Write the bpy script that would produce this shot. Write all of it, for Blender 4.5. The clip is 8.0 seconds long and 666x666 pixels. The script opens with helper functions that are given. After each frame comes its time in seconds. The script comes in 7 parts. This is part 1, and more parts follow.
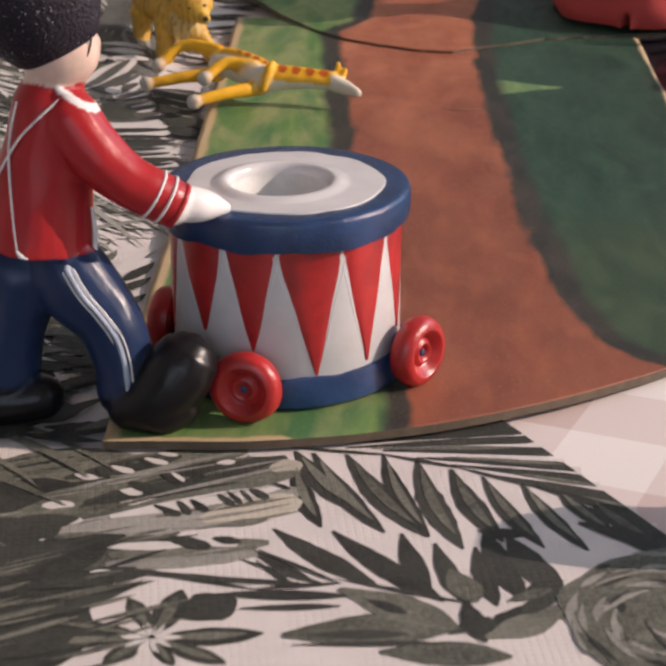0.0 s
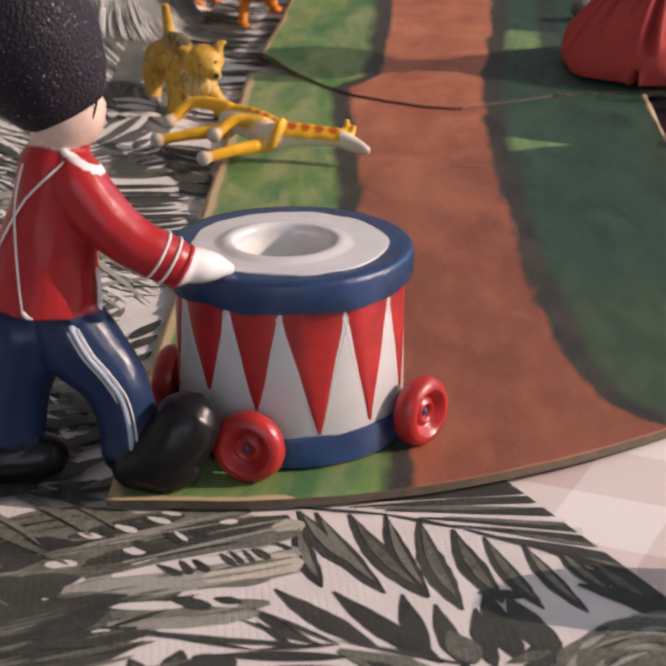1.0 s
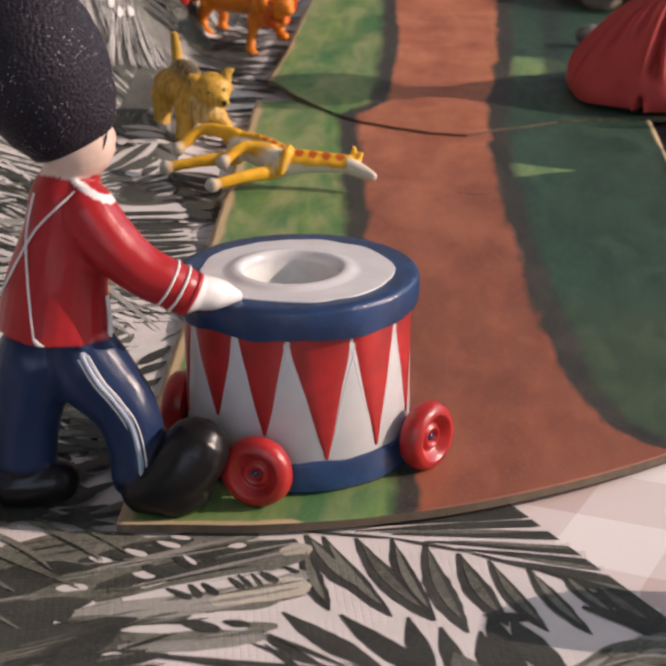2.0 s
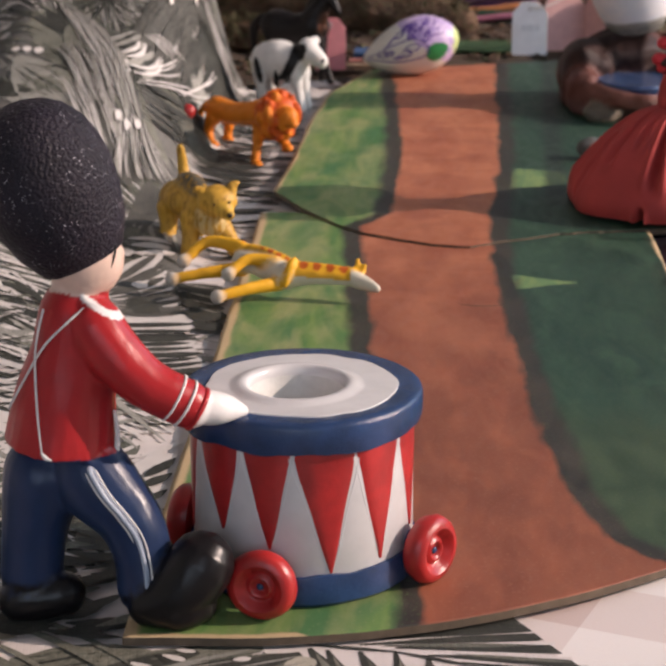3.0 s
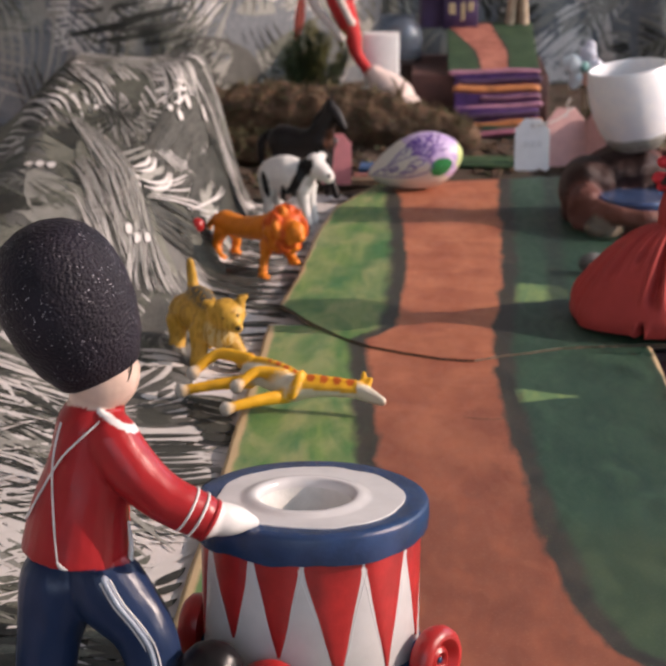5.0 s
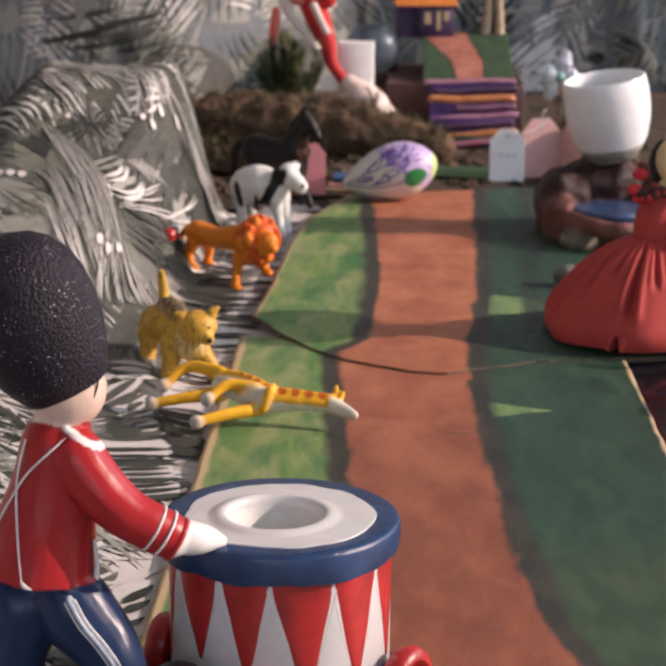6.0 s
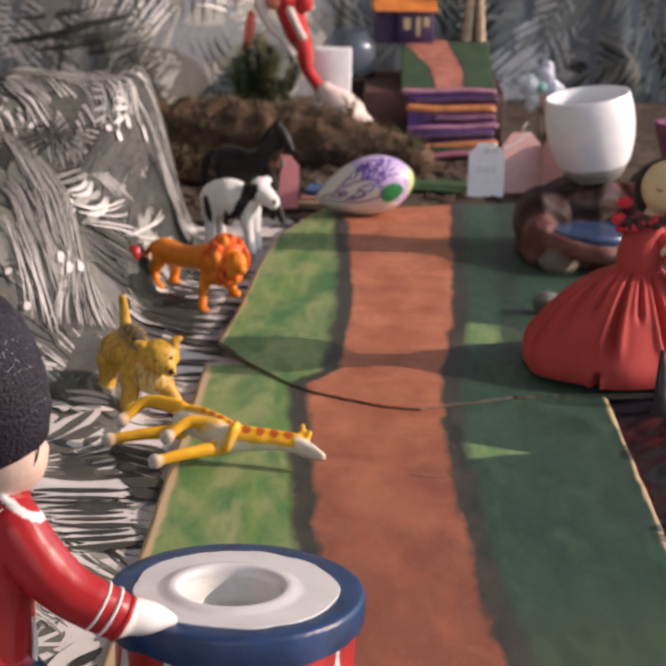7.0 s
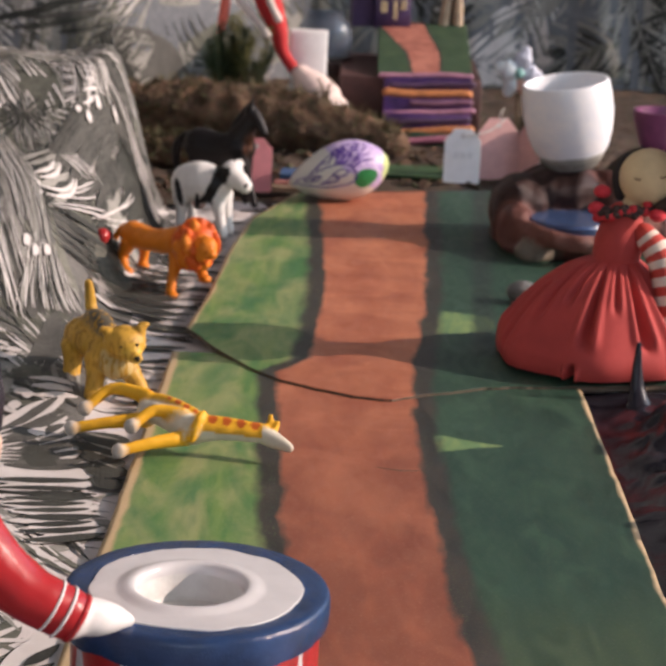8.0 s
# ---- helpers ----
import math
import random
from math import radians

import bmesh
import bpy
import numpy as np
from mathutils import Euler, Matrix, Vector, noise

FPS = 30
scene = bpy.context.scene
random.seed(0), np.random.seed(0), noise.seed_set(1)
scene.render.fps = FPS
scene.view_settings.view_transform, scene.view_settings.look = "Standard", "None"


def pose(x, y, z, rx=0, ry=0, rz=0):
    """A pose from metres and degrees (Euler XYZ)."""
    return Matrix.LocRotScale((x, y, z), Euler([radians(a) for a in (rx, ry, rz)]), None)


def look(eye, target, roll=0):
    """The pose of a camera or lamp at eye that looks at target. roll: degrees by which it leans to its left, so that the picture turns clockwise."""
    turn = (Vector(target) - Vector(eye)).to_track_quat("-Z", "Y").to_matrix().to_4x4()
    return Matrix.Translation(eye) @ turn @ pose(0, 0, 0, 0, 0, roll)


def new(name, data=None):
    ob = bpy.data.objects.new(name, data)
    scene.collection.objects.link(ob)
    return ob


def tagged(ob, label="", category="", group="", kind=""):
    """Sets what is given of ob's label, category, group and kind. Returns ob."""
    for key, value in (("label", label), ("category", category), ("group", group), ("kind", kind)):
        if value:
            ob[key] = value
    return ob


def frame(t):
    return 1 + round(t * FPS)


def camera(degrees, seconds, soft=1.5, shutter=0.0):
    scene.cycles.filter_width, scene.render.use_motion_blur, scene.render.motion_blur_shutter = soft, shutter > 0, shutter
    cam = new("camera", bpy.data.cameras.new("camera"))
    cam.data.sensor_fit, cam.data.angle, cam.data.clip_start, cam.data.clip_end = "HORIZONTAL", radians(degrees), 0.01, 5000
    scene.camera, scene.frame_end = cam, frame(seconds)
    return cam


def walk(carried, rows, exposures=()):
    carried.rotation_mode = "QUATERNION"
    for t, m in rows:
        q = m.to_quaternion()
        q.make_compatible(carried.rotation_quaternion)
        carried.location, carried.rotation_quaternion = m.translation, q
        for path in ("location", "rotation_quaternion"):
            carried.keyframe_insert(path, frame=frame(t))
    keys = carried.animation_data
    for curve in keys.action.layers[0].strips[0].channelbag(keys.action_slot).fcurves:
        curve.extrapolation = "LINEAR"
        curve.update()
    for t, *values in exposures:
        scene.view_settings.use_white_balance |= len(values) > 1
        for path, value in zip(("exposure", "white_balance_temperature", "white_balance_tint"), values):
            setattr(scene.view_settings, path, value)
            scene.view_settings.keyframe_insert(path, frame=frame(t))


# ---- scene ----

CM = 0.01

# ---- camera: seconds, eye in metres, then yaw, pitch and roll in degrees ----
PATH = [
    (0.0, 0.0383, -0.6510, 0.2826, 1.82, -22.52, -0.19),
    (0.5, 0.0393, -0.6548, 0.2869, 2.21, -21.43, -0.26),
    (1.0, 0.0436, -0.6530, 0.2883, 2.39, -21.17, -0.25),
    (1.5, 0.0455, -0.6559, 0.2906, 2.62, -20.77, -0.49),
    (2.8, 0.0429, -0.6676, 0.2979, 2.71, -18.76, -0.35),
    (3.0, 0.0443, -0.6683, 0.2998, 2.71, -17.56, -0.38),
    (3.5, 0.0437, -0.6742, 0.3048, 2.73, -15.66, -0.30),
    (4.0, 0.0438, -0.6795, 0.3062, 2.70, -15.46, -0.22),
    (4.5, 0.0412, -0.6837, 0.3074, 2.75, -15.12, -0.12),
    (4.7, 0.0416, -0.6867, 0.3076, 2.79, -14.71, -0.09),
    (6.0, 0.0435, -0.6751, 0.3078, 2.00, -14.23, 0.34),
    (6.5, 0.0440, -0.6455, 0.3179, 1.48, -14.22, 0.82),
    (7.0, 0.0452, -0.6188, 0.3177, 1.27, -14.50, 1.45),
    (7.5, 0.0468, -0.6034, 0.3146, 1.20, -14.67, 1.70),
    (8.0, 0.0473, -0.5959, 0.3145, 0.51, -14.95, 2.33),
]
cam = camera(19.05, 8.0, soft=2.8)
cam.data.dof.use_dof, cam.data.dof.focus_distance, cam.data.dof.aperture_fstop = True, 0.78, 34.0
walk(cam, [(t, pose(x, y, z, 90 + pitch, 0, yaw) @ pose(0, 0, 0, 0, 0, roll)) for t, x, y, z, yaw, pitch, roll in PATH],
     exposures=((0.0, -0.06), (2.8, -0.04), (4.7, 0.02), (6.5, 0.11), (8.0, 0.09)))

# ---- world, sun, side window light and an added front fill ----
world = bpy.data.worlds.new("sky")
scene.world = world
world.use_nodes = True
sky = world.node_tree.nodes.new("ShaderNodeTexSky")
sky.sky_type, sky.sun_disc = "NISHITA", False
sky.sun_elevation, sky.sun_rotation = radians(26), radians(90)
world.node_tree.links.new(sky.outputs[0], world.node_tree.nodes["Background"].inputs[0])
world.node_tree.nodes["Background"].inputs[1].default_value = 0.15

sun = new("sun", bpy.data.lights.new("sun", "SUN"))
sun.data.energy, sun.data.angle, sun.data.color = 4.5, radians(0.53), (1.0, 0.77, 0.66)
sun.matrix_world = look((0.22, 0.0, 0.107), (0, 0, 0))


def area_light(name, m, width, height, watts, colour):
    lamp = new(name, bpy.data.lights.new(name, "AREA"))
    lamp.data.shape, lamp.data.size, lamp.data.size_y = "RECTANGLE", width, height
    lamp.data.energy, lamp.data.color = watts, colour
    lamp.matrix_world = m
    return lamp


# fill lamp added behind the camera; the window there is assumed
area_light("front_fill_light", look((-0.1, -2.18, 0.75), (0, 0.3, 0.0)), 1.6, 1.0, 8.6, (0.78, 0.83, 0.95))
area_light("window_light_side", look((1.58, 1.1, 1.0), (0, 1.15, 0.0)), 1.9, 0.9, 12.0, (0.64, 0.78, 1.0))


from mathutils import kdtree


# ---- mesh helpers (all sizes in centimetres) ----
def smooth01(x):
    x = min(1.0, max(0.0, x))
    return x * x * (3 - 2 * x)


class Shape:
    """Vertices and faces gathered piece by piece, each with a material slot and a colour."""

    def __init__(self):
        self.v, self.f, self.m, self.c = [], [], [], []

    def add(self, verts, faces, slot=0, colour=(1, 1, 1)):
        n = len(self.v)
        self.v += [tuple(p) for p in verts]
        self.c += [colour] * len(verts)
        self.f += [tuple(i + n for i in f) for f in faces]
        self.m += [slot] * len(faces)
        return self

    def lathe(self, profile, seg=48, at=(0, 0, 0), turn=None, slot=0, colour=(1, 1, 1), squash=1.0, capped=True):
        """A profile of (radius, height) turned round z; ends at radius 0 are closed, others too if capped."""
        verts, faces = [], []
        for r, z in profile:
            for k in range(seg):
                a = 2 * math.pi * k / seg
                verts.append(Vector((r * math.cos(a), r * math.sin(a) * squash, z)))
        for j in range(len(profile) - 1):
            for k in range(seg):
                a, b = j * seg + k, j * seg + (k + 1) % seg
                faces.append((a, b, b + seg, a + seg))
        if profile[0][0] > 0 and capped:
            faces.append(tuple(reversed(range(seg))))
        if profile[-1][0] > 0 and capped:
            faces.append(tuple(range((len(profile) - 1) * seg, len(profile) * seg)))
        m = Matrix.Translation(at) @ (turn.to_4x4() if turn else Matrix())
        return self.add([m @ p for p in verts], faces, slot, colour)

    def tube(self, points, radii, seg=14, slot=0, colour=(1, 1, 1), steps=6, flat=1.0, blunt=False):
        """A smooth tube through points with the radius changing along it, closed by round ends."""
        pts, rad = spline(points, steps), spline([(r, 0, 0) for r in radii], steps)
        rad = [max(0.004, r[0]) for r in rad]
        first, last = (pts[0] - pts[1]).normalized(), (pts[-1] - pts[-2]).normalized()
        head = [(pts[0] + first * rad[0] * math.cos(a), rad[0] * math.sin(a)) for a in (0.15, 0.6, 1.1)]
        tail = [(pts[-1] + last * rad[-1] * math.cos(a), rad[-1] * math.sin(a)) for a in (1.1, 0.6, 0.15)]
        line = (list(zip(pts, rad)) if blunt else head + list(zip(pts, rad))) + tail
        verts, faces, side = [], [], Vector((0, 0, 1))
        for j, (p, r) in enumerate(line):
            ahead = (line[min(j + 1, len(line) - 1)][0] - line[max(j - 1, 0)][0]).normalized()
            across = side.cross(ahead)
            if across.length < 0.05:
                across = Vector((1, 0, 0)).cross(ahead)
            across.normalize()
            up = ahead.cross(across)
            side = up
            for k in range(seg):
                a = 2 * math.pi * k / seg
                verts.append(p + across * r * math.cos(a) + up * r * flat * math.sin(a))
        for j in range(len(line) - 1):
            for k in range(seg):
                a, b = j * seg + k, j * seg + (k + 1) % seg
                faces.append((a, b, b + seg, a + seg))
        faces.append(tuple(reversed(range(seg))))
        faces.append(tuple(range((len(line) - 1) * seg, len(line) * seg)))
        return self.add(verts, faces, slot, colour)

    def ball(self, at, radii, turn=(0, 0, 0), seg=24, slot=0, colour=(1, 1, 1)):
        rings = max(8, seg // 2)
        m = Matrix.Translation(at) @ Euler([radians(a) for a in turn]).to_matrix().to_4x4()
        verts, faces = [], []
        for j in range(rings + 1):
            a = math.pi * (0.02 + 0.96 * j / rings)
            for k in range(seg):
                b = 2 * math.pi * k / seg
                verts.append(m @ Vector((radii[0] * math.sin(a) * math.cos(b), radii[1] * math.sin(a) * math.sin(b), -radii[2] * math.cos(a))))
        for j in range(rings):
            for k in range(seg):
                a, b = j * seg + k, j * seg + (k + 1) % seg
                faces.append((a, b, b + seg, a + seg))
        faces.append(tuple(reversed(range(seg))))
        faces.append(tuple(range(rings * seg, (rings + 1) * seg)))
        return self.add(verts, faces, slot, colour)

    def slab(self, outline, z0, z1, bevel=0.0, m=None, slot=0, colour=(1, 1, 1)):
        """A flat plate with the given (x, y) outline, its upper edge drawn in a little."""
        n = len(outline)
        cx, cy = sum(p[0] for p in outline) / n, sum(p[1] for p in outline) / n
        def ring(d, z):
            out = []
            for x, y in outline:
                far = math.hypot(x - cx, y - cy) or 1
                out.append(Vector((x - (x - cx) / far * d, y - (y - cy) / far * d, z)))
            return out
        levels = [ring(bevel, z0), ring(0, z0 + bevel), ring(0, z1 - bevel), ring(bevel, z1)] if bevel else [ring(0, z0), ring(0, z1)]
        verts = [p for level in levels for p in level]
        faces = [tuple(reversed(range(n)))]
        for j in range(len(levels) - 1):
            for k in range(n):
                a, b = j * n + k, j * n + (k + 1) % n
                faces.append((a, b, b + n, a + n))
        faces.append(tuple(range((len(levels) - 1) * n, len(levels) * n)))
        return self.add([m @ p for p in verts] if m else verts, faces, slot, colour)

    def box(self, low, high, bevel=0.05, m=None, slot=0, colour=(1, 1, 1)):
        (x0, y0, z0), (x1, y1, z1) = low, high
        b = bevel
        outline = [(x0 + b, y0), (x1 - b, y0), (x1, y0 + b), (x1, y1 - b), (x1 - b, y1), (x0 + b, y1), (x0, y1 - b), (x0, y0 + b)]
        return self.slab(outline, z0, z1, bevel, m, slot, colour)

    def sheet(self, f, us, vs, slot=0, colour=(1, 1, 1), keep=None):
        """A grid of points f(u, v)."""
        verts = [f(u, v) for v in vs for u in us]
        nu, faces = len(us), []
        for j in range(len(vs) - 1):
            for i in range(nu - 1):
                if keep is None or keep((us[i] + us[i + 1]) / 2, (vs[j] + vs[j + 1]) / 2):
                    a = j * nu + i
                    faces.append((a, a + 1, a + nu + 1, a + nu))
        return self.add(verts, faces, slot, colour)

    def moved(self, m):
        """All points so far, through the matrix m."""
        self.v = [tuple(m @ Vector(p)) for p in self.v]
        return self

    def mesh(self, name, materials, smooth=True, colours=False):
        me = bpy.data.meshes.new(name)
        me.from_pydata([(x * CM, y * CM, z * CM) for x, y, z in self.v], [], self.f)
        for mat in materials:
            me.materials.append(mat)
        me.polygons.foreach_set("material_index", self.m)
        me.polygons.foreach_set("use_smooth", [smooth] * len(self.f))
        if colours:
            layer = me.color_attributes.new("paint", "FLOAT_COLOR", "POINT")
            layer.data.foreach_set("color", [k for c in self.c for k in (*c, 1.0)])
        me.update()
        return me


def spline(points, steps):
    """Points on a smooth curve through the given ones."""
    p = [Vector(q) for q in points]
    if len(p) < 3:
        return [p[0].lerp(p[-1], k / steps) for k in range(steps + 1)]
    out = []
    for i in range(len(p) - 1):
        a, b, c, d = p[max(i - 1, 0)], p[i], p[i + 1], p[min(i + 2, len(p) - 1)]
        for k in range(steps):
            t = k / steps
            out.append(0.5 * (2 * b + (c - a) * t + (2 * a - 5 * b + 4 * c - d) * t**2 + (3 * b - a - 3 * c + d) * t**3))
    return out + [p[-1]]


def sharp(ob, degrees=40):
    """Keeps edges that are sharper than this crisp under smooth shading."""
    bm = bmesh.new()
    bm.from_mesh(ob.data)
    for e in bm.edges:
        e.smooth = not (len(e.link_faces) == 2 and e.calc_face_angle(0) > radians(degrees))
    bm.to_mesh(ob.data)
    bm.free()
    return ob


def part(name, shape, material, parent=None, label="", smooth=True, angle=40):
    """One mesh object under a thing or a part."""
    mats = material if isinstance(material, (list, tuple)) else [material]
    ob = new(name, shape.mesh(name, mats, smooth))
    if smooth and len(shape.f) < 40000:
        sharp(ob, angle)
    ob.parent = parent
    return tagged(ob, label)


def thing(name, label, category, at=(0, 0, 0), turn=0.0, group="", kind=""):
    """An Empty at the thing's base, in centimetres."""
    ob = new(name)
    ob.empty_display_size = 0.01
    ob.matrix_world = Matrix.Translation(Vector(at) * CM) @ pose(0, 0, 0, 0, 0, turn)
    return tagged(ob, label, category, group, kind)


def moulded(name, shape, materials, voxel, base, relax=4, detail=None, paint=None, parent=None):
    """Pieces melted into one skin, which takes its paint from the nearest piece; base: the thing's own origin."""
    me = shape.mesh(name + "_pieces", [], True, False)
    ob = new(name, me)
    rm = ob.modifiers.new("melt", "REMESH")
    rm.mode, rm.voxel_size, rm.use_smooth_shade = "VOXEL", voxel * CM, True
    sm = ob.modifiers.new("relax", "SMOOTH")
    sm.factor, sm.iterations = 0.5, relax
    bpy.context.view_layer.update()
    skin = bpy.data.meshes.new_from_object(ob.evaluated_get(bpy.context.evaluated_depsgraph_get()))
    ob.modifiers.clear()
    tree = kdtree.KDTree(len(shape.v))
    for i, p in enumerate(shape.v):
        tree.insert(Vector(p) * CM, i)
    tree.balance()
    colours = []
    for vert in skin.vertices:
        near = tree.find_n(vert.co, 3)
        weights = [1.0 / (d + 0.0001) for _, _, d in near]
        total = sum(weights)
        c = [sum(w * shape.c[i][k] for w, (_, i, _) in zip(weights, near)) / total for k in range(3)]
        own = paint(*(vert.co / CM)) if paint else None
        colours += [*(own or c), 1.0]
    layer = skin.color_attributes.new("paint", "FLOAT_COLOR", "POINT")
    layer.data.foreach_set("color", colours)
    skin.name = name
    skin.materials.clear()
    for mat in materials:
        skin.materials.append(mat)
    skin.polygons.foreach_set("use_smooth", [True] * len(skin.polygons))
    if detail:
        bm = bmesh.new()
        bm.from_mesh(skin)
        extra = detail.mesh(name + "_detail", materials, True, True)
        bm.from_mesh(extra)
        bm.to_mesh(skin)
        bm.free()
        bpy.data.meshes.remove(extra)
    skin.transform(Matrix.Translation(-Vector(base) * CM))
    ob.data = skin
    ob.location = Vector(base) * CM
    if parent:
        ob.parent, ob.location = parent, Vector(base) * CM - parent.matrix_world.translation
    bpy.data.meshes.remove(me)
    return ob


def shift(n, seed, size):
    """Soft noise between -1 and 1."""
    return noise.noise(Vector((n[0] / size, n[1] / size, seed * 7.3)))


# ---- materials ----
class Nodes:
    """A node material being built: n(type, **inputs) adds a node, whose inputs are values or sockets."""

    def __init__(self, name):
        self.mat = bpy.data.materials.new(name)
        self.mat.use_nodes = True
        self.tree = self.mat.node_tree
        self.bsdf = self.tree.nodes["Principled BSDF"]

    def put(self, socket, value):
        if isinstance(value, bpy.types.NodeSocket):
            self.tree.links.new(value, socket)
        else:
            socket.default_value = value

    def n(self, kind, ins=(), **props):
        node = self.tree.nodes.new("ShaderNode" + kind)
        for key, value in props.items():
            if key == "operation":
                node.operation = value
            elif key == "data_type":
                node.data_type = value
            elif key == "blend_type":
                node.blend_type = value
            elif key == "attribute_name":
                node.attribute_name = value
            elif key == "wave_type":
                node.wave_type = value
            elif key == "bands_direction":
                node.bands_direction = value
            elif key == "feature":
                node.feature = value
        for key, value in dict(ins).items():
            self.put(node.inputs[key], value)
        return node

    def coords(self):
        return self.n("TexCoord").outputs["Object"]

    def noise(self, scale, detail=4.0, vector=None, rough=0.55, distortion=0.0):
        ins = {"Scale": scale, "Detail": detail, "Roughness": rough, "Distortion": distortion}
        ins["Vector"] = vector or self.coords()
        return self.n("TexNoise", ins).outputs["Fac"]

    def math(self, op, a, b=0.0):
        node = self.n("Math", operation=op)
        self.put(node.inputs[0], a)
        self.put(node.inputs[1], b)
        return node.outputs[0]

    def step(self, value, low, high):
        node = self.n("MapRange", {"Value": value, "From Min": low, "From Max": high})
        return node.outputs["Result"]

    def mix(self, fac, a, b, blend="MIX"):
        node = self.n("Mix", data_type="RGBA", blend_type=blend)
        self.put(node.inputs[0], fac)
        self.put(node.inputs[6], a if isinstance(a, bpy.types.NodeSocket) else (*a, 1.0))
        self.put(node.inputs[7], b if isinstance(b, bpy.types.NodeSocket) else (*b, 1.0))
        return node.outputs[2]

    def bump(self, height, strength=0.3, distance=0.0005):
        node = self.n("Bump", {"Height": height, "Strength": strength, "Distance": distance})
        self.put(self.bsdf.inputs["Normal"], node.outputs["Normal"])

    def done(self, colour, rough=0.5, **more):
        self.put(self.bsdf.inputs["Base Color"], colour if isinstance(colour, bpy.types.NodeSocket) else (*colour, 1.0))
        self.put(self.bsdf.inputs["Roughness"], rough)
        for key, value in more.items():
            self.put(self.bsdf.inputs[key.replace("_", " ")], value)
        return self.mat


def varied(name, colour, rough=0.5, amount=0.25, scale=120.0, grain=1500.0, bump=0.15, depth=0.0003, **more):
    """A plain coat with blotches, fine grain and a slightly uneven skin."""
    k = Nodes(name)
    blot, fine = k.noise(scale, 3.0), k.noise(grain, 2.0)
    dark = tuple(c * (1 - amount) for c in colour)
    light = tuple(min(1.0, c * (1 + amount * 0.6)) for c in colour)
    col = k.mix(k.step(blot, 0.3, 0.7), dark, light)
    col = k.mix(k.math("MULTIPLY", k.step(fine, 0.45, 0.75), amount * 0.5), col, tuple(c * 0.7 for c in colour))
    k.bump(k.math("ADD", blot, k.math("MULTIPLY", fine, 0.25)), bump, depth)
    return k.done(col, k.step(blot, -1.0, 2.0) if rough is None else rough, **more)


def figurine_paint(name, rough=0.32, bump=0.2, depth=0.0004, scale=220.0):
    """Hand-painted resin or plastic: the colour comes with the piece, brush marks and wear on top."""
    k = Nodes(name)
    base = k.n("Attribute", attribute_name="paint").outputs["Color"]
    blot, fine = k.noise(scale, 3.0), k.noise(1800.0, 2.0)
    col = k.mix(k.math("MULTIPLY", k.step(blot, 0.35, 0.75), 0.22), base, k.mix(1.0, base, (0.45, 0.42, 0.42), "MULTIPLY"))
    k.bump(k.math("ADD", k.math("MULTIPLY", k.noise(scale * 0.55, 0.0), 2.4), k.math("ADD", k.math("MULTIPLY", blot, 0.35), k.math("MULTIPLY", fine, 0.06))), bump * 1.3, depth * 1.3)
    return k.done(col, rough, Specular_IOR_Level=0.28)


def glitter_cap(name):
    """Near-black granular fur with small bright flecks."""
    k = Nodes(name)
    fine = k.noise(2300.0, 3.0)
    speck = k.n("TexVoronoi", {"Scale": 1150.0, "Vector": k.coords()})
    shine = k.math("MULTIPLY", k.math("LESS_THAN", speck.outputs["Distance"], 0.24), k.math("GREATER_THAN", speck.outputs["Color"], 0.66))
    shine = k.math("MULTIPLY", shine, k.step(k.noise(75.0, 3.0), 0.40, 0.60))
    col = k.mix(shine, k.mix(k.noise(90.0), (0.010, 0.009, 0.013), (0.024, 0.019, 0.030)), (0.62, 0.60, 0.66))
    bead = k.n("TexVoronoi", {"Scale": 820.0, "Vector": k.coords()}).outputs["Distance"]
    k.bump(k.math("SUBTRACT", k.math("MULTIPLY", fine, 0.5), bead), 0.65, 0.0009)
    return k.done(col, k.math("SUBTRACT", 0.5, k.math("MULTIPLY", shine, 0.4)), Specular_IOR_Level=0.18)


